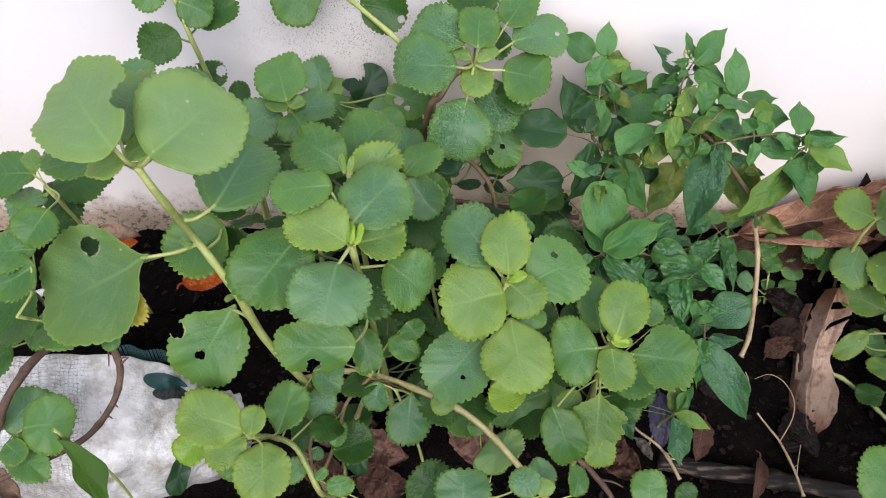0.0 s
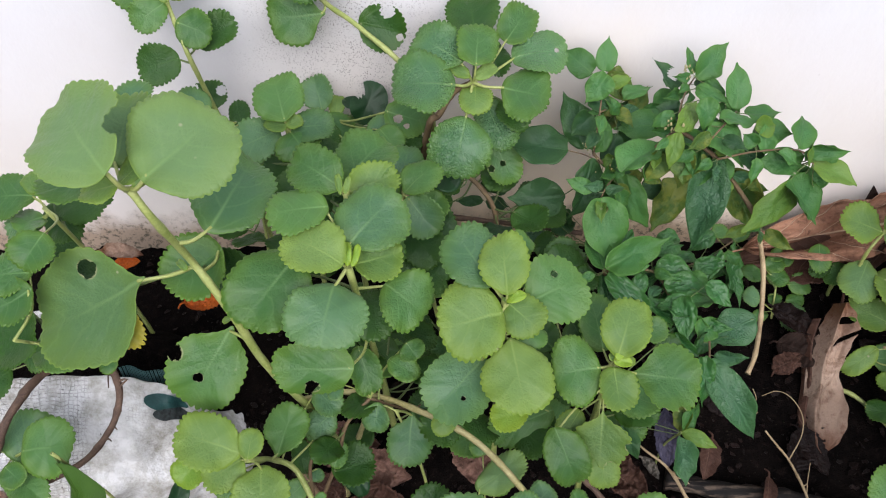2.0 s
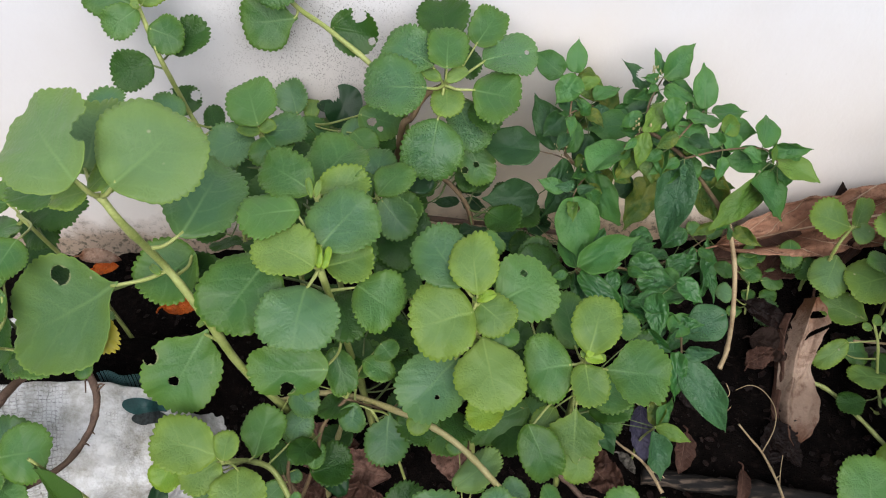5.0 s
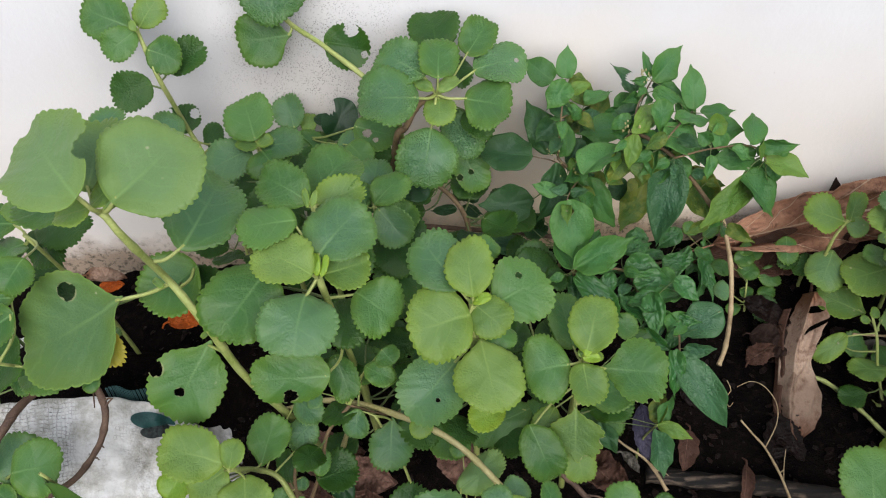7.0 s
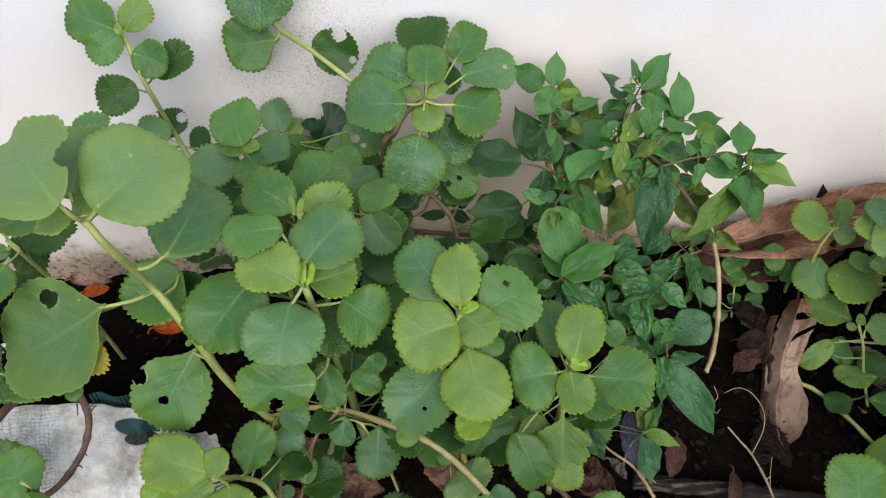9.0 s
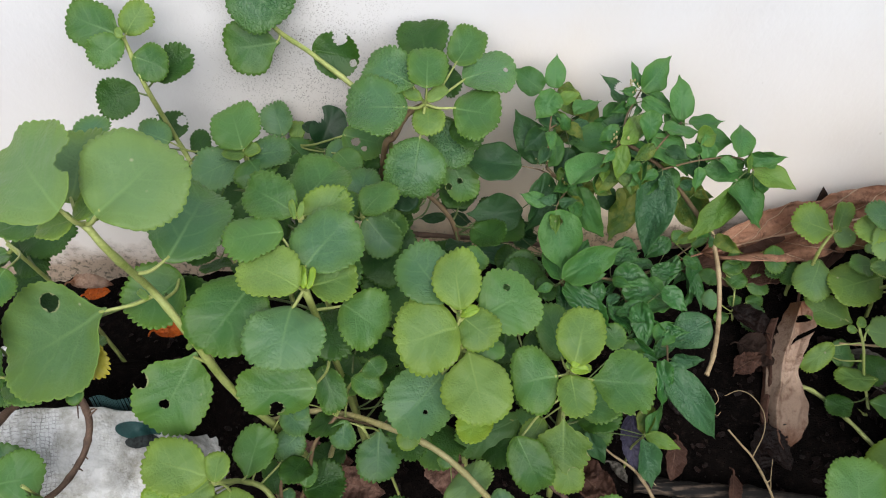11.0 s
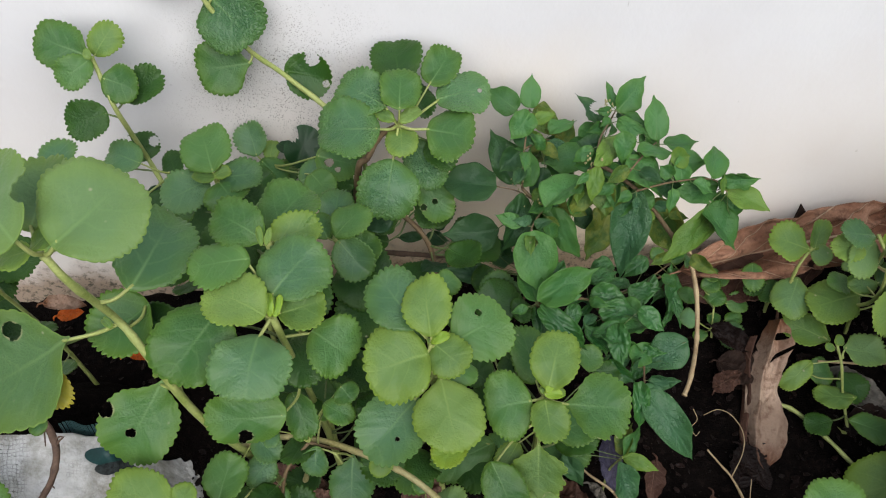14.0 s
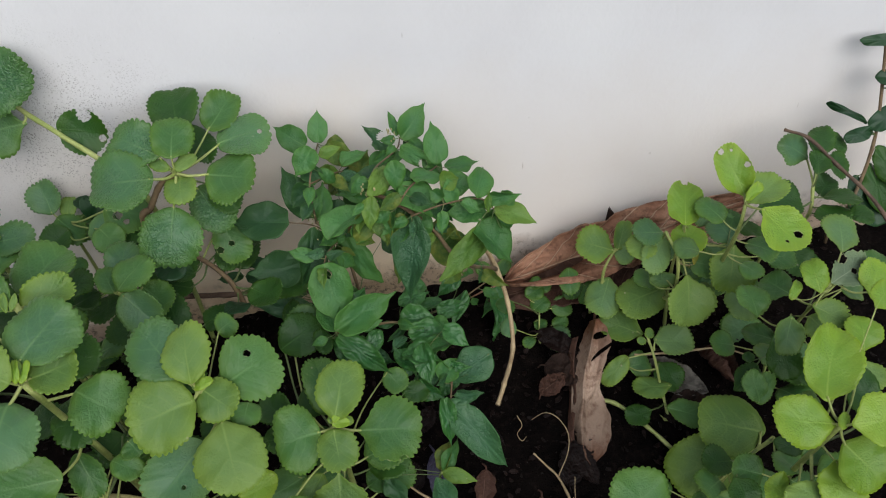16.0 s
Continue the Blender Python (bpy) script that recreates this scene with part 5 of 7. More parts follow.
leaf(p, (-0.071, 0.427, 0.463), (-0.067, 0.444, 0.471), 0.007, (0.000, -0.423, 0.906), "v")
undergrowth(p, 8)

p = herb("herb rosette with a pale oval centre", (-0.080, 0.580), [(-0.081, 0.494, 0.489)], (-0.081, 0.494, 0.489), 0.0038, "green")
leaf(p, (-0.085, 0.492, 0.493), (-0.128, 0.518, 0.505), 0.046, (0.000, -0.423, 0.906), "m")
leaf(p, (-0.085, 0.519, 0.476), (-0.049, 0.559, 0.495), 0.061, (0.000, -0.423, 0.906), "m")
leaf(p, (-0.080, 0.500, 0.480), (-0.036, 0.517, 0.488), 0.035, (0.000, -0.423, 0.906), "y")
leaf(p, (-0.083, 0.481, 0.494), (-0.087, 0.498, 0.502), 0.006, (0.000, -0.423, 0.906), "y")
leaf(p, (-0.079, 0.481, 0.494), (-0.077, 0.496, 0.501), 0.006, (0.000, -0.423, 0.906), "y")
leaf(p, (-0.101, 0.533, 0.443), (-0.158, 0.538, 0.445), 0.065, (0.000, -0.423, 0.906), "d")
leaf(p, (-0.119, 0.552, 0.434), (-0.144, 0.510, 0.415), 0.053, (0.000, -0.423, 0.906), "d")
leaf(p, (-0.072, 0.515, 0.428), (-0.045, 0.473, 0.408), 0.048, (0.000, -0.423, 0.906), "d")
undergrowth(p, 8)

p = herb("small herb shoot with bluish round leaves", (0.000, 0.660), [(-0.041, 0.604, 0.391)], (-0.041, 0.604, 0.391), 0.0030, "green")
leaf(p, (-0.039, 0.600, 0.396), (-0.005, 0.630, 0.410), 0.041, (0.000, -0.423, 0.906), "m")
leaf(p, (-0.036, 0.597, 0.392), (-0.007, 0.572, 0.361), 0.044, (0.000, -0.790, 0.613), "b")
leaf(p, (-0.031, 0.643, 0.361), (0.001, 0.612, 0.346), 0.041, (0.000, -0.423, 0.906), "m")
leaf(p, (-0.045, 0.624, 0.383), (-0.037, 0.673, 0.406), 0.039, (0.000, -0.423, 0.906), "b")
leaf(p, (-0.050, 0.614, 0.381), (-0.062, 0.643, 0.394), 0.027, (0.000, -0.423, 0.906), "m")
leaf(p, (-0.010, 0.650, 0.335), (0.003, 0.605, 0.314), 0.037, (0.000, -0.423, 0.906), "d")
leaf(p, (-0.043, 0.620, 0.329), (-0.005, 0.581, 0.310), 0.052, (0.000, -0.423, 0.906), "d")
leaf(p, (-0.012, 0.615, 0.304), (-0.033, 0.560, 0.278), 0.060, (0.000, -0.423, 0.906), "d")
undergrowth(p, 7)

p = herb("herb rosette growing close to the white wall", (-0.170, 0.720), [(-0.160, 0.643, 0.452)], (-0.160, 0.643, 0.452), 0.0038, "green")
leaf(p, (-0.160, 0.639, 0.461), (-0.177, 0.689, 0.484), 0.054, (0.000, -0.423, 0.906), "m")
leaf(p, (-0.158, 0.637, 0.455), (-0.183, 0.641, 0.457), 0.017, (0.000, -0.423, 0.906), "y")
leaf(p, (-0.159, 0.637, 0.456), (-0.142, 0.643, 0.459), 0.017, (0.000, -0.423, 0.906), "y")
leaf(p, (-0.155, 0.640, 0.451), (-0.110, 0.643, 0.452), 0.041, (0.000, -0.423, 0.906), "b")
leaf(p, (-0.157, 0.639, 0.447), (-0.137, 0.613, 0.434), 0.050, (0.000, -0.423, 0.906), "m")
leaf(p, (-0.171, 0.649, 0.442), (-0.218, 0.625, 0.431), 0.051, (0.000, -0.423, 0.906), "b")
leaf(p, (-0.196, 0.661, 0.411), (-0.216, 0.640, 0.401), 0.042, (0.000, -0.423, 0.906), "m")
leaf(p, (-0.154, 0.671, 0.409), (-0.112, 0.650, 0.399), 0.040, (0.000, -0.423, 0.906), "d")
leaf(p, (-0.223, 0.679, 0.383), (-0.175, 0.645, 0.366), 0.059, (0.000, -0.423, 0.906), "d")
leaf(p, (-0.237, 0.684, 0.404), (-0.248, 0.658, 0.392), 0.027, (0.000, -0.423, 0.906), "d")
undergrowth(p, 9)

p = herb("small herb shoot half hidden by bigger leaves", (-0.260, 0.770), [(-0.242, 0.745, 0.386)], (-0.242, 0.745, 0.386), 0.0025, "green")
leaf(p, (-0.238, 0.737, 0.386), (-0.248, 0.768, 0.401), 0.028, (0.000, -0.423, 0.906), "d")
leaf(p, (-0.295, 0.604, 0.493), (-0.301, 0.637, 0.509), 0.043, (0.000, -0.423, 0.906), "b")
leaf(p, (-0.270, 0.727, 0.415), (-0.311, 0.744, 0.423), 0.043, (0.000, -0.423, 0.906), "b")
leaf(p, (-0.337, 0.764, 0.393), (-0.315, 0.727, 0.376), 0.040, (0.000, -0.423, 0.906), "d")
undergrowth(p, 6)

p = herb("dark wet-looking herb shoot at the wall foot", (-0.130, 0.800), [(-0.141, 0.792, 0.359)], (-0.141, 0.792, 0.359), 0.0028, "green")
leaf(p, (-0.152, 0.790, 0.374), (-0.163, 0.816, 0.408), 0.043, (0.000, -0.790, 0.613), "b")
leaf(p, (-0.136, 0.789, 0.367), (-0.133, 0.817, 0.379), 0.022, (0.000, -0.423, 0.906), "y")
leaf(p, (-0.105, 0.787, 0.354), (-0.084, 0.819, 0.395), 0.046, (0.000, -0.790, 0.613), "k", holes=[(0.016, 0.686, 0.23)])
leaf(p, (-0.107, 0.797, 0.371), (-0.126, 0.809, 0.377), 0.020, (0.000, -0.423, 0.906), "k")
leaf(p, (-0.138, 0.770, 0.343), (-0.106, 0.795, 0.355), 0.038, (0.000, -0.423, 0.906), "m")
leaf(p, (-0.065, 0.724, 0.415), (-0.015, 0.709, 0.408), 0.053, (0.000, -0.423, 0.906), "m", holes=[(0.594, 0.313, 0.103), (0.707, 0.55, 0.065)])
leaf(p, (-0.087, 0.707, 0.391), (-0.053, 0.722, 0.398), 0.038, (0.000, -0.423, 0.906), "b")
leaf(p, (-0.072, 0.704, 0.404), (-0.049, 0.677, 0.391), 0.037, (0.000, -0.423, 0.906), "m")
leaf(p, (-0.146, 0.784, 0.370), (-0.113, 0.753, 0.355), 0.037, (0.000, -0.423, 0.906), "m")
leaf(p, (-0.040, 0.708, 0.396), (-0.030, 0.687, 0.387), 0.027, (0.000, -0.423, 0.906), "d")
leaf(p, (-0.130, 0.763, 0.365), (-0.157, 0.743, 0.356), 0.040, (0.000, -0.423, 0.906), "d")
leaf(p, (-0.064, 0.722, 0.366), (-0.030, 0.699, 0.356), 0.044, (0.000, -0.423, 0.906), "d")
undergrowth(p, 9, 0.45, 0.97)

p = herb("large herb rosette on a brown woody stem at the wall", (-0.060, 0.795), [(0.033, 0.694, 0.470), (0.012, 0.695, 0.456), (-0.004, 0.687, 0.433), (-0.016, 0.685, 0.416)], (0.033, 0.694, 0.470), 0.0044, "wood")
branch(p, [(0.019, 0.702, 0.347), (0.044, 0.687, 0.331), (0.060, 0.678, 0.306), (0.066, 0.680, 0.266)], 0.0030, 0.0036)
leaf(p, (0.013, 0.671, 0.481), (-0.053, 0.672, 0.481), 0.076, (0.000, -0.423, 0.906), "bp")
leaf(p, (0.064, 0.694, 0.463), (0.116, 0.682, 0.458), 0.075, (0.000, -0.423, 0.906), "m")
leaf(p, (0.036, 0.683, 0.496), (0.040, 0.731, 0.519), 0.046, (0.000, -0.423, 0.906), "m")
leaf(p, (0.037, 0.752, 0.492), (0.031, 0.804, 0.516), 0.060, (0.000, -0.423, 0.906), "d")
leaf(p, (0.070, 0.747, 0.488), (0.100, 0.791, 0.509), 0.043, (0.000, -0.423, 0.906), "m")
leaf(p, (0.077, 0.737, 0.473), (0.139, 0.743, 0.476), 0.062, (0.000, -0.423, 0.906), "bp", holes=[(0.494, 0.792, 0.042)])
leaf(p, (0.022, 0.696, 0.493), (-0.029, 0.727, 0.508), 0.058, (0.000, -0.423, 0.906), "bp")
leaf(p, (0.025, 0.668, 0.442), (0.010, 0.628, 0.391), 0.068, (0.000, -0.790, 0.613), "bp")
leaf(p, (0.036, 0.697, 0.463), (0.036, 0.664, 0.448), 0.038, (0.000, -0.423, 0.906), "y")
leaf(p, (0.029, 0.686, 0.480), (0.009, 0.699, 0.486), 0.015, (0.000, -0.423, 0.906), "y")
leaf(p, (0.035, 0.686, 0.480), (0.059, 0.698, 0.486), 0.017, (0.000, -0.423, 0.906), "y")
leaf(p, (0.047, 0.707, 0.439), (0.073, 0.673, 0.396), 0.046, (0.000, -0.790, 0.613), "bp")
leaf(p, (0.060, 0.706, 0.384), (0.081, 0.675, 0.345), 0.042, (0.000, -0.790, 0.613), "m", holes=[(0.893, 0.51, 0.075), (0.525, 0.496, 0.062)])
leaf(p, (0.067, 0.705, 0.440), (0.091, 0.673, 0.425), 0.038, (0.000, -0.423, 0.906), "d")
leaf(p, (0.045, 0.768, 0.481), (0.069, 0.725, 0.461), 0.034, (0.000, -0.423, 0.906), "d")
leaf(p, (-0.008, 0.670, 0.374), (0.013, 0.645, 0.362), 0.035, (0.000, -0.423, 0.906), "k")
leaf(p, (0.052, 0.708, 0.345), (0.064, 0.678, 0.331), 0.028, (0.000, -0.423, 0.906), "d")
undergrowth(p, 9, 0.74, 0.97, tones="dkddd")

p = herb("thin herb shoot climbing in front of the white wall", (-0.250, 0.790), [(-0.295, 0.760, 0.533), (-0.291, 0.755, 0.516), (-0.275, 0.728, 0.486), (-0.277, 0.766, 0.397), (-0.253, 0.734, 0.363)], (-0.295, 0.760, 0.533), 0.0034, "green")
leaf(p, (-0.302, 0.763, 0.534), (-0.355, 0.778, 0.553), 0.054, (0.000, -0.790, 0.613), "m")
leaf(p, (-0.292, 0.763, 0.534), (-0.266, 0.783, 0.560), 0.036, (0.000, -0.790, 0.613), "y")
leaf(p, (-0.297, 0.758, 0.532), (-0.332, 0.742, 0.512), 0.037, (0.000, -0.790, 0.613), "m")
leaf(p, (-0.283, 0.742, 0.518), (-0.247, 0.733, 0.506), 0.044, (0.000, -0.790, 0.613), "m", node=None)
leaf(p, (-0.269, 0.745, 0.489), (-0.225, 0.762, 0.510), 0.043, (0.000, -0.790, 0.613), "d", node=None)
leaf(p, (-0.288, 0.733, 0.480), (-0.335, 0.725, 0.469), 0.046, (0.000, -0.790, 0.613), "d", node=None)
leaf(p, (-0.292, 0.750, 0.536), (-0.297, 0.757, 0.545), 0.010, (0.000, -0.790, 0.613), "y")
leaf(p, (-0.278, 0.764, 0.393), (-0.289, 0.786, 0.420), 0.046, (0.000, -0.790, 0.613), "d", holes=[(0.238, 0.841, 0.123), (0.861, 0.515, 0.165)], node=None)
leaf(p, (-0.265, 0.741, 0.372), (-0.270, 0.724, 0.350), 0.023, (0.000, -0.790, 0.613), "k", node=None)

p = herb("thin herb shoot leaning across the white wall", (-0.020, 0.800), [(-0.165, 0.803, 0.640), (-0.171, 0.803, 0.604), (-0.173, 0.803, 0.575), (-0.138, 0.803, 0.515), (-0.090, 0.756, 0.502), (-0.033, 0.720, 0.465), (-0.012, 0.721, 0.417)], (-0.169, 0.803, 0.602), 0.0034, "green")
leaf(p, (-0.133, 0.791, 0.501), (-0.198, 0.789, 0.496), 0.066, (0.000, -0.790, 0.613), "m", wedge=0.85, node=None)
leaf(p, (-0.169, 0.819, 0.570), (-0.120, 0.787, 0.528), 0.078, (0.000, -0.790, 0.613), "bp", node=None)
leaf(p, (-0.090, 0.759, 0.506), (-0.039, 0.751, 0.497), 0.052, (0.000, -0.790, 0.613), "d", holes=[(0.619, 0.884, 0.076), (0.136, 0.542, 0.164)], node=None)
leaf(p, (-0.185, 0.800, 0.599), (-0.238, 0.806, 0.607), 0.047, (0.000, -0.790, 0.613), "d", node=None)

p = herb("vivid yellow-green herb rosette in front", (0.060, 0.500), [(0.056, 0.437, 0.409)], (0.056, 0.437, 0.409), 0.0045, "green")
leaf(p, (0.056, 0.426, 0.430), (0.053, 0.475, 0.453), 0.045, (0.000, -0.423, 0.906), "y")
leaf(p, (0.077, 0.443, 0.400), (0.127, 0.464, 0.409), 0.065, (0.000, -0.423, 0.906), "m", holes=[(0.301, 0.562, 0.057)])
leaf(p, (0.053, 0.425, 0.407), (-0.003, 0.411, 0.400), 0.070, (0.000, -0.423, 0.906), "y")
leaf(p, (0.056, 0.440, 0.405), (0.086, 0.415, 0.393), 0.040, (0.000, -0.423, 0.906), "y")
leaf(p, (0.063, 0.441, 0.353), (0.075, 0.377, 0.323), 0.066, (0.000, -0.423, 0.906), "y", wedge=0.75)
leaf(p, (0.039, 0.441, 0.323), (-0.011, 0.392, 0.300), 0.066, (0.000, -0.423, 0.906), "b", holes=[(0.321, 0.57, 0.03)])
leaf(p, (0.044, 0.439, 0.427), (0.010, 0.486, 0.448), 0.053, (0.000, -0.423, 0.906), "b")
leaf(p, (0.056, 0.430, 0.416), (0.064, 0.436, 0.418), 0.005, (0.000, -0.423, 0.906), "y")
leaf(p, (0.056, 0.429, 0.415), (0.072, 0.436, 0.418), 0.007, (0.000, -0.423, 0.906), "y")
leaf(p, (0.056, 0.433, 0.416), (0.053, 0.431, 0.415), 0.005, (0.000, -0.423, 0.906), "y")
leaf(p, (-0.007, 0.417, 0.264), (0.007, 0.400, 0.256), 0.026, (0.000, -0.423, 0.906), "y", node=None)
leaf(p, (0.087, 0.462, 0.346), (0.080, 0.442, 0.336), 0.033, (0.000, -0.423, 0.906), "m")
leaf(p, (0.118, 0.467, 0.195), (0.047, 0.443, 0.183), 0.049, (0.000, -0.423, 0.906), "m")
leaf(p, (0.089, 0.461, 0.218), (0.050, 0.440, 0.209), 0.036, (0.000, -0.423, 0.906), "v")
leaf(p, (0.076, 0.472, 0.386), (0.086, 0.492, 0.395), 0.025, (0.000, -0.423, 0.906), "m")
leaf(p, (0.068, 0.513, 0.398), (0.085, 0.523, 0.403), 0.029, (0.000, -0.423, 0.906), "m")
leaf(p, (0.056, 0.426, 0.420), (0.072, 0.433, 0.423), 0.010, (0.000, -0.423, 0.906), "v")
leaf(p, (0.057, 0.428, 0.421), (0.065, 0.439, 0.426), 0.007, (0.000, -0.423, 0.906), "v")
undergrowth(p, 9)

p = herb("herb rosette with one nibbled leaf", (0.170, 0.480), [(0.165, 0.445, 0.306)], (0.165, 0.445, 0.306), 0.0042, "green")
leaf(p, (0.167, 0.442, 0.323), (0.187, 0.492, 0.347), 0.050, (0.000, -0.423, 0.906), "y")
leaf(p, (0.187, 0.444, 0.293), (0.253, 0.434, 0.288), 0.067, (0.000, -0.423, 0.906), "m", holes=[(1.055, 0.44, 0.081), (0.972, 0.714, 0.072), (1.062, 0.247, 0.072), (0.993, 0.058, 0.054)], wedge=0.80)
leaf(p, (0.150, 0.436, 0.313), (0.104, 0.432, 0.311), 0.068, (0.000, -0.423, 0.906), "m")
leaf(p, (0.164, 0.436, 0.313), (0.166, 0.398, 0.295), 0.042, (0.000, -0.423, 0.906), "y")
leaf(p, (0.166, 0.442, 0.315), (0.185, 0.442, 0.315), 0.011, (0.000, -0.423, 0.906), "y")
leaf(p, (0.165, 0.441, 0.316), (0.163, 0.449, 0.320), 0.010, (0.000, -0.423, 0.906), "y")
leaf(p, (0.160, 0.427, 0.252), (0.157, 0.391, 0.206), 0.059, (0.000, -0.790, 0.613), "y", holes=[(0.661, 0.958, 0.126), (0.31, 0.959, 0.105), (0.009, 0.566, 0.084)], wedge=0.90)
leaf(p, (0.162, 0.472, 0.292), (0.151, 0.531, 0.320), 0.042, (0.000, -0.423, 0.906), "m")
leaf(p, (0.110, 0.407, 0.253), (0.133, 0.371, 0.206), 0.045, (0.000, -0.790, 0.613), "m")
leaf(p, (0.160, 0.412, 0.206), (0.168, 0.385, 0.172), 0.036, (0.000, -0.790, 0.613), "y")
leaf(p, (0.141, 0.441, 0.233), (0.120, 0.413, 0.220), 0.030, (0.000, -0.423, 0.906), "y")
leaf(p, (0.136, 0.518, 0.285), (0.151, 0.489, 0.272), 0.038, (0.000, -0.423, 0.906), "d")
leaf(p, (0.227, 0.549, 0.253), (0.243, 0.524, 0.241), 0.031, (0.000, -0.423, 0.906), "m")
leaf(p, (0.242, 0.538, 0.219), (0.275, 0.537, 0.218), 0.027, (0.000, -0.423, 0.906), "d")
leaf(p, (0.113, 0.477, 0.291), (0.091, 0.500, 0.301), 0.037, (0.000, -0.423, 0.906), "d")
leaf(p, (0.111, 0.583, 0.282), (0.160, 0.606, 0.293), 0.054, (0.000, -0.423, 0.906), "d")
leaf(p, (0.120, 0.605, 0.277), (0.160, 0.629, 0.289), 0.048, (0.000, -0.423, 0.906), "b")
leaf(p, (0.163, 0.439, 0.320), (0.181, 0.437, 0.319), 0.011, (0.000, -0.423, 0.906), "v")
leaf(p, (0.165, 0.438, 0.322), (0.172, 0.447, 0.326), 0.008, (0.000, -0.423, 0.906), "v")
undergrowth(p, 9)

p = herb("pale herb rosette over the white sack", (-0.140, 0.420), [(-0.174, 0.348, 0.299), (-0.171, 0.391, 0.224), (-0.152, 0.393, 0.198), (-0.130, 0.366, 0.158)], (-0.174, 0.348, 0.299), 0.0035, "green")
leaf(p, (-0.180, 0.351, 0.306), (-0.239, 0.368, 0.314), 0.052, (0.000, -0.423, 0.906), "y")
leaf(p, (-0.189, 0.368, 0.266), (-0.225, 0.348, 0.256), 0.040, (0.000, -0.423, 0.906), "y")
leaf(p, (-0.170, 0.341, 0.312), (-0.167, 0.365, 0.324), 0.025, (0.000, -0.423, 0.906), "y")
leaf(p, (-0.165, 0.389, 0.235), (-0.150, 0.436, 0.257), 0.044, (0.000, -0.423, 0.906), "m", wedge=0.60, node=None)
leaf(p, (-0.171, 0.363, 0.260), (-0.164, 0.315, 0.238), 0.056, (0.000, -0.423, 0.906), "y")
leaf(p, (-0.240, 0.380, 0.248), (-0.253, 0.355, 0.236), 0.034, (0.000, -0.423, 0.906), "v")
leaf(p, (-0.199, 0.377, 0.231), (-0.212, 0.348, 0.217), 0.034, (0.000, -0.423, 0.906), "m")
leaf(p, (-0.262, 0.375, 0.212), (-0.275, 0.350, 0.179), 0.023, (0.000, -0.790, 0.613), "k", node=None)
leaf(p, (-0.115, 0.441, 0.235), (-0.140, 0.417, 0.224), 0.033, (0.000, -0.423, 0.906), "b", node=None)
leaf(p, (-0.132, 0.454, 0.256), (-0.107, 0.431, 0.245), 0.031, (0.000, -0.423, 0.906), "b", node=None)

p = herb("little drooping herb shoot over dead leaves", (-0.020, 0.470), [(-0.049, 0.432, 0.248)], (-0.049, 0.432, 0.248), 0.0020, "green")
branch(p, [(-0.075, 0.441, 0.257), (-0.101, 0.428, 0.229), (-0.113, 0.413, 0.186), (-0.134, 0.400, 0.131)], 0.0018, 0.0024)
branch(p, [(-0.126, 0.418, 0.223), (-0.140, 0.402, 0.193), (-0.140, 0.384, 0.148)], 0.0016, 0.0022)
branch(p, [(-0.075, 0.441, 0.257), (-0.039, 0.458, 0.211), (-0.024, 0.468, 0.207)], 0.0014, 0.0010)
leaf(p, (-0.067, 0.437, 0.255), (-0.070, 0.418, 0.230), 0.029, (0.000, -0.790, 0.613), "b")
leaf(p, (-0.034, 0.448, 0.220), (-0.040, 0.411, 0.173), 0.049, (0.000, -0.790, 0.613), "b", wedge=0.80)
leaf(p, (-0.031, 0.464, 0.201), (-0.009, 0.456, 0.197), 0.037, (0.000, -0.423, 0.906), "b")
leaf(p, (-0.082, 0.455, 0.322), (-0.069, 0.427, 0.285), 0.032, (0.000, -0.790, 0.613), "m")
leaf(p, (-0.053, 0.450, 0.309), (-0.024, 0.434, 0.301), 0.026, (0.000, -0.423, 0.906), "m")
leaf(p, (-0.036, 0.462, 0.321), (-0.024, 0.447, 0.314), 0.028, (0.000, -0.423, 0.906), "m")
leaf(p, (-0.103, 0.435, 0.293), (-0.107, 0.418, 0.286), 0.017, (0.000, -0.423, 0.906), "b")
leaf(p, (-0.077, 0.456, 0.284), (-0.082, 0.432, 0.273), 0.017, (0.000, -0.423, 0.906), "m")
leaf(p, (-0.056, 0.499, 0.285), (-0.079, 0.477, 0.275), 0.049, (0.000, -0.423, 0.906), "d")
leaf(p, (-0.116, 0.403, 0.186), (-0.109, 0.427, 0.198), 0.022, (0.000, -0.423, 0.906), "m", node=None)
leaf(p, (-0.135, 0.406, 0.180), (-0.135, 0.393, 0.174), 0.018, (0.000, -0.423, 0.906), "b", node=None)
leaf(p, (-0.146, 0.391, 0.178), (-0.168, 0.373, 0.169), 0.027, (0.000, -0.423, 0.906), "m", node=None)
leaf(p, (-0.108, 0.441, 0.157), (-0.092, 0.409, 0.114), 0.028, (0.000, -0.790, 0.613), "k", node=None)
leaf(p, (-0.148, 0.403, 0.175), (-0.157, 0.435, 0.190), 0.024, (0.000, -0.423, 0.906), "d", node=None)
leaf(p, (-0.136, 0.446, 0.217), (-0.125, 0.422, 0.206), 0.035, (0.000, -0.423, 0.906), "b", node=None)
undergrowth(p, 3)

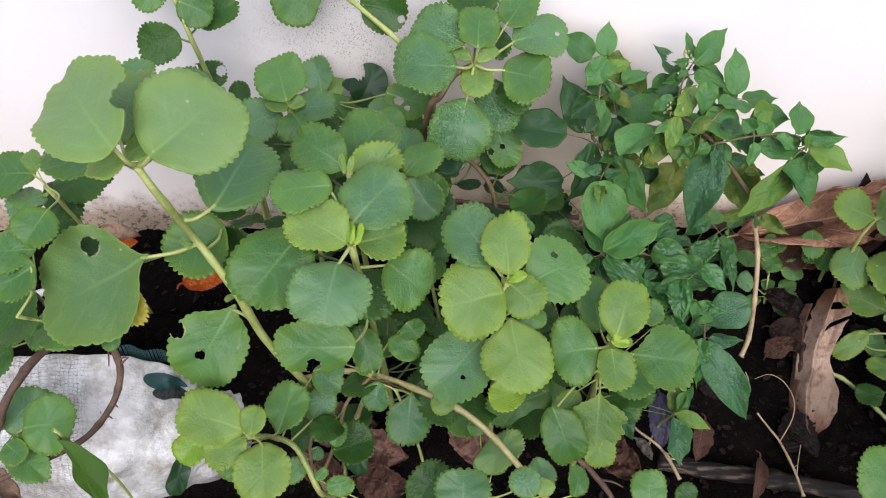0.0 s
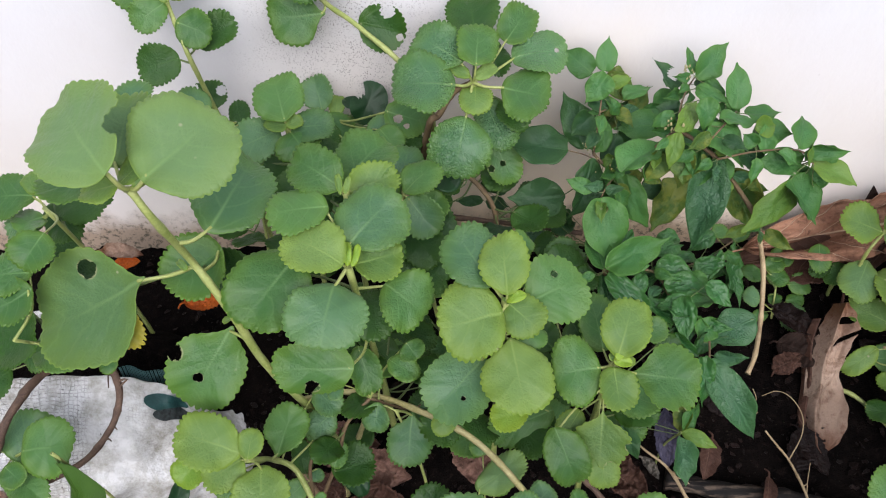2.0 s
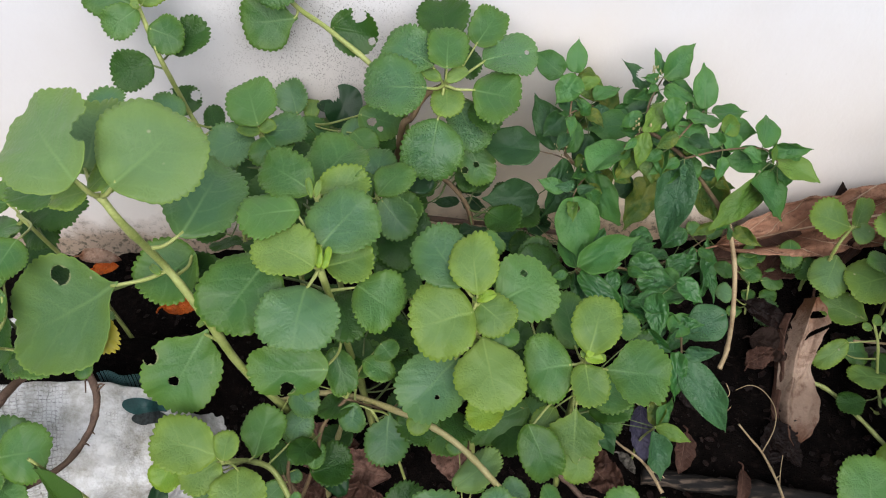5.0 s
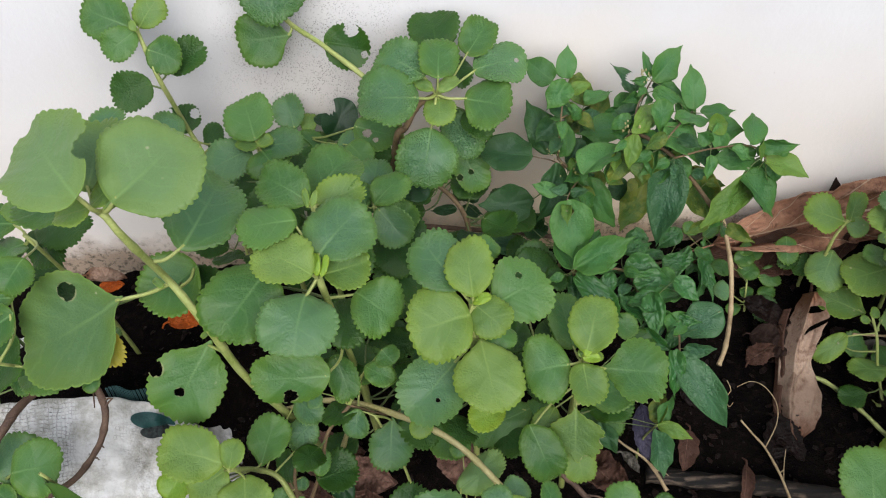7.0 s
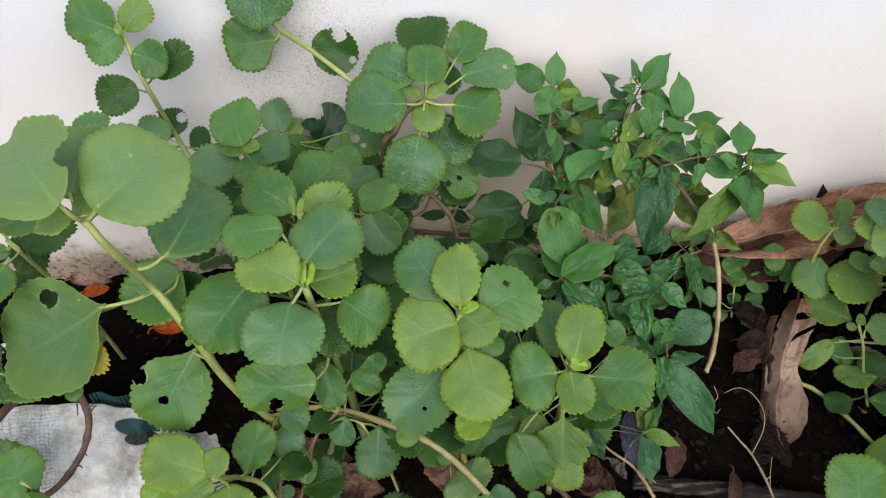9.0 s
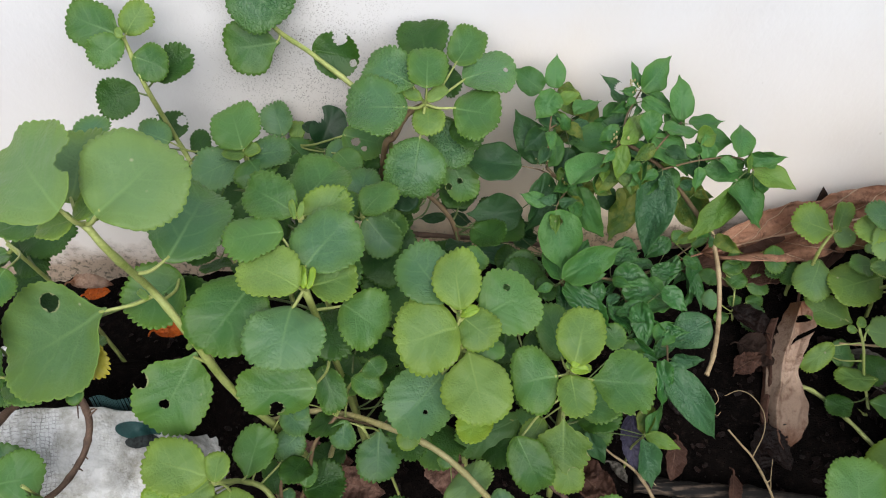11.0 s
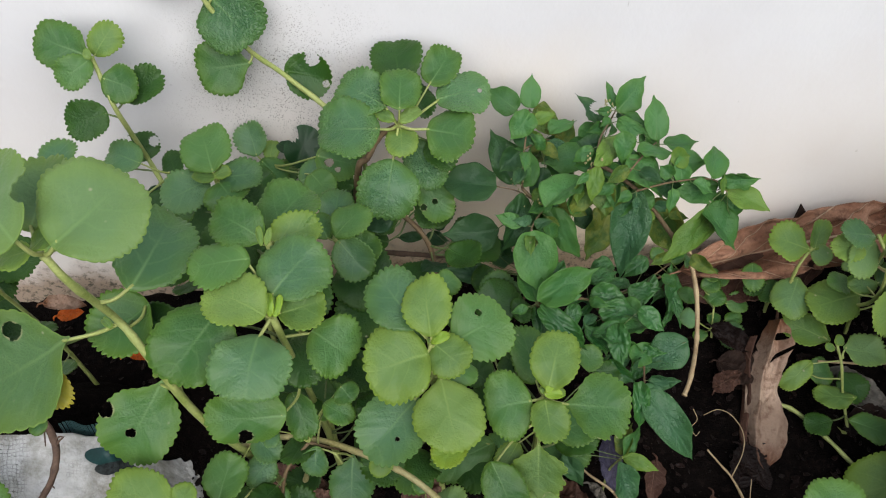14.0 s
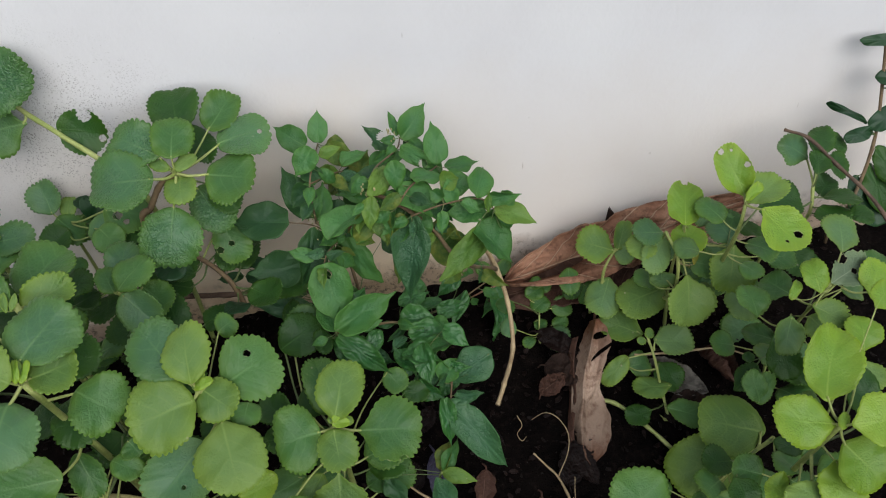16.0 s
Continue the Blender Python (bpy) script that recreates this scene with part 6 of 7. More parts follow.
p = herb("low herb shoots at the front edge", (0.050, 0.360), [(0.026, 0.284, 0.321)], (0.026, 0.284, 0.321), 0.0030, "green")
leaf(p, (0.016, 0.270, 0.315), (0.017, 0.301, 0.329), 0.048, (0.000, -0.423, 0.906), "b")
leaf(p, (-0.029, 0.294, 0.281), (0.003, 0.323, 0.295), 0.034, (0.000, -0.423, 0.906), "d")
leaf(p, (0.071, 0.270, 0.340), (0.059, 0.290, 0.349), 0.026, (0.000, -0.423, 0.906), "b")
leaf(p, (0.077, 0.299, 0.311), (0.091, 0.312, 0.317), 0.026, (0.000, -0.423, 0.906), "b")
leaf(p, (0.081, 0.280, 0.320), (0.084, 0.294, 0.326), 0.018, (0.000, -0.423, 0.906), "y")
leaf(p, (0.106, 0.279, 0.322), (0.111, 0.302, 0.332), 0.022, (0.440, -0.440, 0.783), "m")
leaf(p, (-0.087, 0.289, 0.301), (-0.086, 0.305, 0.309), 0.025, (0.000, -0.423, 0.906), "m")
leaf(p, (-0.107, 0.300, 0.310), (-0.098, 0.308, 0.314), 0.010, (0.000, -0.423, 0.906), "m")
leaf(p, (0.034, 0.386, 0.170), (0.083, 0.403, 0.208), 0.036, (-0.440, -0.440, 0.783), "q", node=None)
leaf(p, (0.041, 0.421, 0.178), (0.035, 0.438, 0.186), 0.025, (0.000, -0.423, 0.906), "m", node=None)
leaf(p, (0.052, 0.386, 0.158), (0.059, 0.407, 0.168), 0.030, (0.000, -0.423, 0.906), "m", node=None)

p = herb("single low herb leaf pair at the front edge", (0.200, 0.360), [(0.177, 0.292, 0.286)], (0.177, 0.292, 0.286), 0.0030, "green")
leaf(p, (0.176, 0.286, 0.287), (0.177, 0.315, 0.301), 0.032, (0.000, -0.423, 0.906), "m")
leaf(p, (0.232, 0.314, 0.240), (0.218, 0.327, 0.247), 0.022, (0.000, -0.423, 0.906), "d")

p = herb("broad crinkled herb leaf at the front edge", (0.520, 0.380), [(0.545, 0.434, -0.010)], (0.545, 0.434, -0.010), 0.0030, "green")
leaf(p, (0.489, 0.363, 0.115), (0.504, 0.427, 0.145), 0.080, (0.000, -0.423, 0.906), "m")

p = herb("slender chilli bush with pointed green leaves", (0.200, 0.790), [(0.172, 0.690, 0.377), (0.188, 0.678, 0.365), (0.198, 0.673, 0.360), (0.209, 0.659, 0.286)], (0.198, 0.675, 0.362), 0.0026, "wood")
branch(p, [(0.198, 0.673, 0.360), (0.220, 0.646, 0.408), (0.241, 0.635, 0.444), (0.269, 0.626, 0.431), (0.283, 0.618, 0.422), (0.303, 0.617, 0.398), (0.328, 0.587, 0.370), (0.394, 0.688, 0.254)], 0.0018, 0.0026)
branch(p, [(0.238, 0.625, 0.451), (0.246, 0.655, 0.463), (0.281, 0.744, 0.427), (0.287, 0.745, 0.443)], 0.0013, 0.0008)
branch(p, [(0.264, 0.614, 0.440), (0.283, 0.628, 0.455), (0.322, 0.693, 0.430)], 0.0012, 0.0008)
branch(p, [(0.278, 0.606, 0.431), (0.314, 0.604, 0.442), (0.351, 0.597, 0.448), (0.365, 0.586, 0.439)], 0.0012, 0.0008)
branch(p, [(0.172, 0.690, 0.377), (0.173, 0.694, 0.430), (0.188, 0.763, 0.439)], 0.0013, 0.0008)
branch(p, [(0.188, 0.678, 0.365), (0.166, 0.688, 0.375), (0.141, 0.686, 0.385)], 0.0010, 0.0007)
branch(p, [(0.198, 0.673, 0.360), (0.182, 0.643, 0.368), (0.175, 0.634, 0.359)], 0.0010, 0.0007)
branch(p, [(0.173, 0.694, 0.430), (0.207, 0.751, 0.402), (0.227, 0.746, 0.397)], 0.0010, 0.0007)
flowers(p, (0.166, 0.688, 0.389))
flowers(p, (0.168, 0.669, 0.369))
flowers(p, (0.190, 0.668, 0.369))
flowers(p, (0.233, 0.632, 0.453))
flowers(p, (0.275, 0.743, 0.449))
leaf(p, (0.189, 0.765, 0.438), (0.191, 0.790, 0.471), 0.026, (0.000, -0.790, 0.613), "c", node=None, cup=0.05)
leaf(p, (0.173, 0.758, 0.440), (0.138, 0.776, 0.463), 0.032, (0.000, -0.790, 0.613), "c", node=None, cup=0.05)
leaf(p, (0.146, 0.693, 0.311), (0.077, 0.689, 0.306), 0.048, (0.000, -0.790, 0.613), "cd", node=None, cup=0.05)
leaf(p, (0.142, 0.684, 0.387), (0.072, 0.701, 0.395), 0.052, (0.000, -0.423, 0.906), "cd", node=None, cup=0.05)
leaf(p, (0.172, 0.696, 0.379), (0.134, 0.735, 0.429), 0.041, (0.000, -0.790, 0.613), "cd", node=None)
leaf(p, (0.174, 0.692, 0.377), (0.193, 0.719, 0.411), 0.030, (0.000, -0.790, 0.613), "c", node=None)
leaf(p, (0.182, 0.721, 0.461), (0.159, 0.701, 0.436), 0.030, (0.000, -0.790, 0.613), "c", node=None)
leaf(p, (0.196, 0.783, 0.423), (0.229, 0.762, 0.397), 0.030, (0.000, -0.790, 0.613), "cm", node=None)
leaf(p, (0.212, 0.752, 0.409), (0.246, 0.773, 0.419), 0.024, (0.000, -0.423, 0.906), "c", node=None)
leaf(p, (0.163, 0.721, 0.432), (0.194, 0.714, 0.422), 0.022, (0.000, -0.790, 0.613), "cd", node=None)
leaf(p, (0.262, 0.729, 0.388), (0.199, 0.725, 0.386), 0.042, (0.000, -0.423, 0.906), "c", holes=[(0.933, 0.183, 0.067)], node=None, cup=0.05)
leaf(p, (0.236, 0.623, 0.453), (0.273, 0.677, 0.463), 0.026, (0.440, -0.440, 0.783), "cp", node=None)
leaf(p, (0.238, 0.624, 0.452), (0.230, 0.601, 0.423), 0.020, (0.000, -0.790, 0.613), "cp", node=None)
leaf(p, (0.269, 0.746, 0.425), (0.251, 0.770, 0.457), 0.027, (0.000, -0.790, 0.613), "cd", holes=[(0.843, 0.385, 0.176), (0.046, 0.517, 0.144), (0.084, 0.08, 0.096)], node=None)
leaf(p, (0.284, 0.748, 0.444), (0.279, 0.767, 0.469), 0.013, (0.000, -0.790, 0.613), "c", node=None)
leaf(p, (0.288, 0.745, 0.441), (0.325, 0.767, 0.470), 0.034, (0.000, -0.790, 0.613), "c", node=None, cup=0.05)
leaf(p, (0.284, 0.726, 0.442), (0.319, 0.691, 0.426), 0.022, (0.000, -0.423, 0.906), "c", holes=[(0.606, 0.686, 0.094)], node=None)
leaf(p, (0.324, 0.696, 0.430), (0.326, 0.728, 0.471), 0.030, (0.000, -0.790, 0.613), "c", node=None, cup=0.05)
leaf(p, (0.331, 0.691, 0.428), (0.374, 0.694, 0.429), 0.029, (0.000, -0.100, 0.995), "c", node=None, cup=0.05)
leaf(p, (0.346, 0.590, 0.457), (0.364, 0.632, 0.470), 0.030, (0.440, -0.440, 0.783), "c", node=None, cup=0.05)
leaf(p, (0.365, 0.589, 0.437), (0.410, 0.572, 0.429), 0.027, (0.000, -0.423, 0.906), "cp", node=None, cup=0.05)
leaf(p, (0.359, 0.596, 0.434), (0.313, 0.597, 0.435), 0.030, (0.000, -0.423, 0.906), "c", node=None)
leaf(p, (0.273, 0.636, 0.453), (0.309, 0.599, 0.435), 0.041, (0.000, -0.423, 0.906), "c", node=None)
leaf(p, (0.281, 0.612, 0.427), (0.258, 0.554, 0.353), 0.042, (0.000, -0.790, 0.613), "cb", node=None)
leaf(p, (0.306, 0.624, 0.406), (0.322, 0.581, 0.352), 0.041, (0.000, -0.790, 0.613), "cm", node=None)
leaf(p, (0.345, 0.585, 0.424), (0.382, 0.556, 0.386), 0.046, (0.000, -0.790, 0.613), "c", node=None)
leaf(p, (0.357, 0.596, 0.404), (0.299, 0.535, 0.403), 0.031, (0.440, -0.440, 0.783), "cp", node=None)
leaf(p, (0.199, 0.672, 0.364), (0.236, 0.630, 0.309), 0.037, (0.000, -0.790, 0.613), "c", node=None)
leaf(p, (0.175, 0.632, 0.362), (0.182, 0.585, 0.301), 0.051, (0.000, -0.790, 0.613), "c", holes=[(0.508, 0.184, 0.068)], node=None, cup=0.05)
leaf(p, (0.173, 0.673, 0.381), (0.144, 0.631, 0.327), 0.040, (0.000, -0.790, 0.613), "cd", node=None)
leaf(p, (0.184, 0.612, 0.411), (0.236, 0.647, 0.428), 0.042, (0.000, -0.423, 0.906), "c", node=None)
leaf(p, (0.217, 0.620, 0.393), (0.234, 0.642, 0.421), 0.029, (0.000, -0.790, 0.613), "c", node=None)
leaf(p, (0.252, 0.620, 0.431), (0.247, 0.598, 0.403), 0.028, (0.000, -0.790, 0.613), "cm", node=None)
leaf(p, (0.296, 0.733, 0.307), (0.263, 0.690, 0.252), 0.049, (0.000, -0.790, 0.613), "cm", node=None)
leaf(p, (0.315, 0.629, 0.451), (0.353, 0.621, 0.447), 0.030, (0.000, -0.423, 0.906), "c", node=None)
leaf(p, (0.322, 0.604, 0.439), (0.325, 0.624, 0.464), 0.018, (0.000, -0.790, 0.613), "c", node=None)
leaf(p, (0.356, 0.578, 0.443), (0.365, 0.591, 0.460), 0.013, (0.000, -0.790, 0.613), "cp", node=None)
leaf(p, (0.377, 0.598, 0.453), (0.387, 0.585, 0.437), 0.015, (0.000, -0.790, 0.613), "c", holes=[(0.544, 0.47, 0.223)], node=None)
leaf(p, (0.284, 0.643, 0.455), (0.323, 0.638, 0.453), 0.031, (0.000, -0.423, 0.906), "c", node=None)
leaf(p, (0.309, 0.591, 0.444), (0.306, 0.575, 0.424), 0.015, (0.000, -0.790, 0.613), "c", node=None)
leaf(p, (0.248, 0.745, 0.397), (0.283, 0.758, 0.414), 0.034, (0.000, -0.790, 0.613), "c", node=None)
leaf(p, (0.254, 0.674, 0.439), (0.229, 0.680, 0.448), 0.025, (0.000, -0.790, 0.613), "cd", node=None)
leaf(p, (0.231, 0.761, 0.383), (0.210, 0.768, 0.392), 0.028, (0.000, -0.790, 0.613), "cd", node=None)
leaf(p, (0.266, 0.647, 0.478), (0.271, 0.626, 0.450), 0.024, (0.000, -0.790, 0.613), "c", node=None)
leaf(p, (0.247, 0.641, 0.433), (0.274, 0.621, 0.424), 0.035, (0.000, -0.423, 0.906), "c", node=None)
leaf(p, (0.357, 0.590, 0.442), (0.368, 0.595, 0.449), 0.012, (0.000, -0.790, 0.613), "c", node=None)
leaf(p, (0.286, 0.648, 0.433), (0.266, 0.622, 0.400), 0.031, (0.000, -0.790, 0.613), "cm", node=None)
leaf(p, (0.294, 0.623, 0.421), (0.278, 0.601, 0.393), 0.028, (0.000, -0.790, 0.613), "c", node=None)
leaf(p, (0.215, 0.749, 0.383), (0.242, 0.727, 0.355), 0.035, (0.000, -0.790, 0.613), "c", node=None)
leaf(p, (0.377, 0.587, 0.406), (0.383, 0.605, 0.430), 0.024, (0.000, -0.790, 0.613), "c", node=None)
leaf(p, (0.361, 0.605, 0.423), (0.378, 0.579, 0.390), 0.036, (0.000, -0.790, 0.613), "c", node=None)
leaf(p, (0.249, 0.731, 0.302), (0.282, 0.719, 0.286), 0.029, (0.000, -0.790, 0.613), "cd", node=None)
leaf(p, (0.213, 0.633, 0.395), (0.238, 0.626, 0.387), 0.019, (0.000, -0.790, 0.613), "cm", node=None)
leaf(p, (0.327, 0.696, 0.417), (0.305, 0.710, 0.436), 0.022, (0.000, -0.790, 0.613), "c", node=None)
leaf(p, (0.314, 0.607, 0.447), (0.300, 0.614, 0.456), 0.017, (0.000, -0.790, 0.613), "c", node=None)
leaf(p, (0.330, 0.594, 0.448), (0.351, 0.587, 0.438), 0.017, (0.000, -0.790, 0.613), "c", node=None)
leaf(p, (0.196, 0.790, 0.415), (0.226, 0.785, 0.409), 0.029, (0.000, -0.790, 0.613), "cm", node=None)
leaf(p, (0.220, 0.758, 0.373), (0.253, 0.782, 0.404), 0.033, (0.000, -0.790, 0.613), "cm", node=None)
leaf(p, (0.205, 0.719, 0.383), (0.183, 0.697, 0.355), 0.027, (0.000, -0.790, 0.613), "cd", node=None)
leaf(p, (0.231, 0.636, 0.420), (0.214, 0.616, 0.394), 0.027, (0.000, -0.790, 0.613), "cm", node=None)
leaf(p, (0.260, 0.631, 0.422), (0.250, 0.607, 0.391), 0.027, (0.000, -0.790, 0.613), "cm", node=None)
leaf(p, (0.286, 0.642, 0.427), (0.276, 0.614, 0.391), 0.028, (0.000, -0.790, 0.613), "c", node=None)
leaf(p, (0.313, 0.620, 0.458), (0.335, 0.623, 0.462), 0.023, (0.000, -0.790, 0.613), "cp", node=None)
leaf(p, (0.222, 0.689, 0.358), (0.201, 0.665, 0.327), 0.030, (0.000, -0.790, 0.613), "cm", node=None)
leaf(p, (0.224, 0.662, 0.443), (0.251, 0.652, 0.430), 0.024, (0.000, -0.790, 0.613), "c", node=None)
leaf(p, (0.299, 0.647, 0.448), (0.278, 0.635, 0.432), 0.024, (0.000, -0.790, 0.613), "cd", node=None)
leaf(p, (0.308, 0.619, 0.438), (0.322, 0.602, 0.417), 0.026, (0.000, -0.790, 0.613), "cd", node=None)
leaf(p, (0.276, 0.736, 0.388), (0.301, 0.741, 0.395), 0.025, (0.000, -0.790, 0.613), "c", node=None)
leaf(p, (0.172, 0.716, 0.412), (0.145, 0.703, 0.395), 0.029, (0.000, -0.790, 0.613), "cd", node=None)
leaf(p, (0.192, 0.759, 0.365), (0.222, 0.773, 0.383), 0.028, (0.000, -0.790, 0.613), "cm", node=None)
leaf(p, (0.053, 0.785, 0.229), (0.014, 0.785, 0.222), 0.016, (0.000, -0.700, 0.700), "cd", node=None)
leaf(p, (0.056, 0.780, 0.228), (0.090, 0.780, 0.224), 0.022, (0.000, -0.700, 0.700), "cd", node=None)
leaf(p, (0.060, 0.780, 0.246), (0.062, 0.783, 0.276), 0.026, (0.000, -0.700, 0.700), "cd", node=None)
leaf(p, (0.068, 0.780, 0.248), (0.088, 0.783, 0.254), 0.018, (0.000, -0.700, 0.700), "cd", node=None)
leaf(p, (0.100, 0.780, 0.200), (0.135, 0.780, 0.170), 0.030, (0.000, -0.700, 0.700), "cd", node=None)
leaf(p, (0.150, 0.780, 0.200), (0.185, 0.780, 0.165), 0.034, (0.000, -0.700, 0.700), "cd", node=None)
leaf(p, (0.165, 0.770, 0.225), (0.160, 0.772, 0.185), 0.026, (0.000, -0.700, 0.700), "cd", node=None)
small_leaves(p, 95, ("c", "c", "c", "cm", "cp", "cb", "cd"), 71)

p = herb("lower chilli shoot with dark glossy crinkled leaves", (0.240, 0.700), [(0.177, 0.574, 0.304)], (0.177, 0.574, 0.304), 0.0030, "wood")
branch(p, [(0.177, 0.574, 0.304), (0.255, 0.633, 0.240), (0.269, 0.582, 0.237), (0.301, 0.552, 0.224), (0.295, 0.510, 0.225)], 0.0018, 0.0012)
branch(p, [(0.258, 0.640, 0.233), (0.330, 0.689, 0.199), (0.415, 0.780, 0.151)], 0.0016, 0.0010)
leaf(p, (0.176, 0.570, 0.311), (0.253, 0.604, 0.327), 0.038, (0.000, -0.423, 0.906), "c", node=None)
leaf(p, (0.178, 0.565, 0.310), (0.226, 0.533, 0.269), 0.040, (0.000, -0.790, 0.613), "cg", node=None)
leaf(p, (0.177, 0.575, 0.305), (0.168, 0.622, 0.327), 0.030, (0.000, -0.423, 0.906), "c", node=None)
leaf(p, (0.180, 0.585, 0.289), (0.186, 0.551, 0.273), 0.033, (0.000, -0.423, 0.906), "cg", node=None)
leaf(p, (0.190, 0.592, 0.304), (0.217, 0.623, 0.319), 0.032, (0.000, -0.423, 0.906), "cg", node=None)
leaf(p, (0.172, 0.579, 0.291), (0.149, 0.574, 0.288), 0.034, (0.000, -0.423, 0.906), "d", node=None)
leaf(p, (0.254, 0.632, 0.251), (0.298, 0.623, 0.247), 0.045, (0.000, -0.423, 0.906), "cg", node=None)
leaf(p, (0.261, 0.610, 0.243), (0.315, 0.601, 0.239), 0.046, (0.000, -0.423, 0.906), "cg", node=None)
leaf(p, (0.247, 0.575, 0.241), (0.292, 0.564, 0.236), 0.046, (0.000, -0.423, 0.906), "cg", node=None)
leaf(p, (0.264, 0.555, 0.233), (0.245, 0.588, 0.248), 0.038, (0.000, -0.423, 0.906), "cg", node=None)
leaf(p, (0.274, 0.582, 0.253), (0.276, 0.538, 0.232), 0.038, (0.000, -0.423, 0.906), "cg", node=None)
leaf(p, (0.257, 0.660, 0.244), (0.295, 0.672, 0.249), 0.033, (0.000, -0.423, 0.906), "cg", node=None)
leaf(p, (0.293, 0.629, 0.242), (0.316, 0.598, 0.227), 0.030, (0.000, -0.423, 0.906), "c", node=None)
leaf(p, (0.414, 0.777, 0.154), (0.405, 0.714, 0.073), 0.044, (0.000, -0.790, 0.613), "cg", node=None)
leaf(p, (0.439, 0.794, 0.125), (0.396, 0.755, 0.106), 0.036, (0.000, -0.423, 0.906), "cg", node=None)
leaf(p, (0.356, 0.559, 0.240), (0.298, 0.537, 0.230), 0.045, (0.000, -0.423, 0.906), "cb", node=None, cup=0.05)
leaf(p, (0.293, 0.507, 0.229), (0.353, 0.447, 0.152), 0.040, (0.000, -0.790, 0.613), "cb", node=None, cup=0.05)
leaf(p, (0.290, 0.513, 0.231), (0.286, 0.480, 0.189), 0.029, (0.000, -0.790, 0.613), "cg", node=None)
leaf(p, (0.287, 0.538, 0.231), (0.317, 0.562, 0.242), 0.028, (0.000, -0.423, 0.906), "c", node=None)
leaf(p, (0.281, 0.576, 0.238), (0.324, 0.584, 0.242), 0.034, (0.000, -0.423, 0.906), "c", node=None)
leaf(p, (0.314, 0.560, 0.224), (0.288, 0.530, 0.210), 0.030, (0.000, -0.423, 0.906), "cg", node=None)
leaf(p, (0.148, 0.690, 0.232), (0.074, 0.690, 0.252), 0.030, (0.000, -0.600, 0.800), "cb", node=None)
leaf(p, (0.110, 0.660, 0.262), (0.135, 0.650, 0.270), 0.036, (0.000, -0.423, 0.906), "d", node=None)
leaf(p, (0.318, 0.661, 0.228), (0.282, 0.666, 0.231), 0.031, (0.000, -0.423, 0.906), "cg", node=None)
leaf(p, (0.257, 0.547, 0.223), (0.287, 0.527, 0.214), 0.035, (0.000, -0.423, 0.906), "cg", node=None)
leaf(p, (0.414, 0.772, 0.124), (0.424, 0.715, 0.098), 0.035, (0.000, -0.423, 0.906), "cg", node=None)
leaf(p, (0.267, 0.650, 0.236), (0.288, 0.622, 0.222), 0.038, (0.000, -0.423, 0.906), "cg", node=None)
leaf(p, (0.302, 0.636, 0.247), (0.342, 0.641, 0.249), 0.032, (0.000, -0.423, 0.906), "cg", node=None)
leaf(p, (0.298, 0.589, 0.237), (0.270, 0.565, 0.226), 0.033, (0.000, -0.423, 0.906), "cg", node=None)
leaf(p, (0.303, 0.594, 0.260), (0.330, 0.574, 0.251), 0.035, (0.000, -0.423, 0.906), "cg", node=None)
leaf(p, (0.350, 0.676, 0.234), (0.322, 0.643, 0.218), 0.030, (0.000, -0.423, 0.906), "cg", node=None)
leaf(p, (0.227, 0.582, 0.289), (0.207, 0.556, 0.276), 0.029, (0.000, -0.423, 0.906), "cg", node=None)
leaf(p, (0.298, 0.693, 0.243), (0.266, 0.680, 0.237), 0.035, (0.000, -0.423, 0.906), "cg", node=None)
leaf(p, (0.346, 0.704, 0.239), (0.316, 0.684, 0.229), 0.032, (0.000, -0.423, 0.906), "cg", node=None)
small_leaves(p, 60, ("cg", "cb", "cg", "c", "cd"), 72, 0.17)

p = herb("tiny chilli sprig above the dead leaves", (0.270, 0.500), [(0.273, 0.474, 0.137)], (0.273, 0.474, 0.137), 0.0018, "green")
leaf(p, (0.275, 0.477, 0.136), (0.305, 0.509, 0.150), 0.022, (0.000, -0.423, 0.906), "c")
leaf(p, (0.275, 0.479, 0.132), (0.285, 0.516, 0.149), 0.024, (0.000, -0.423, 0.906), "cm")
leaf(p, (0.274, 0.475, 0.135), (0.317, 0.462, 0.129), 0.019, (0.000, -0.423, 0.906), "cp")
leaf(p, (0.266, 0.461, 0.149), (0.278, 0.424, 0.101), 0.032, (0.000, -0.790, 0.613), "cb")
leaf(p, (0.209, 0.488, 0.132), (0.225, 0.460, 0.095), 0.027, (0.000, -0.790, 0.613), "cd")
leaf(p, (0.198, 0.488, 0.169), (0.216, 0.476, 0.163), 0.020, (0.000, -0.423, 0.906), "c")

p = herb("seedling with small round leaves at the dead leaf", (0.500, 0.730), [(0.485, 0.762, 0.120), (0.473, 0.728, 0.105), (0.467, 0.700, 0.074)], (0.472, 0.714, 0.089), 0.0016, "green")
leaf(p, (0.497, 0.741, 0.099), (0.530, 0.743, 0.100), 0.033, (0.000, -0.423, 0.906), "m", node=None)
leaf(p, (0.480, 0.706, 0.078), (0.516, 0.695, 0.073), 0.043, (0.000, -0.423, 0.906), "b", node=None)
leaf(p, (0.465, 0.734, 0.111), (0.492, 0.749, 0.118), 0.029, (0.000, -0.423, 0.906), "m", node=None)
leaf(p, (0.419, 0.666, 0.151), (0.397, 0.673, 0.155), 0.030, (0.000, -0.423, 0.906), "b", node=None)
leaf(p, (0.458, 0.749, 0.126), (0.485, 0.760, 0.131), 0.028, (0.000, -0.423, 0.906), "m", node=None)
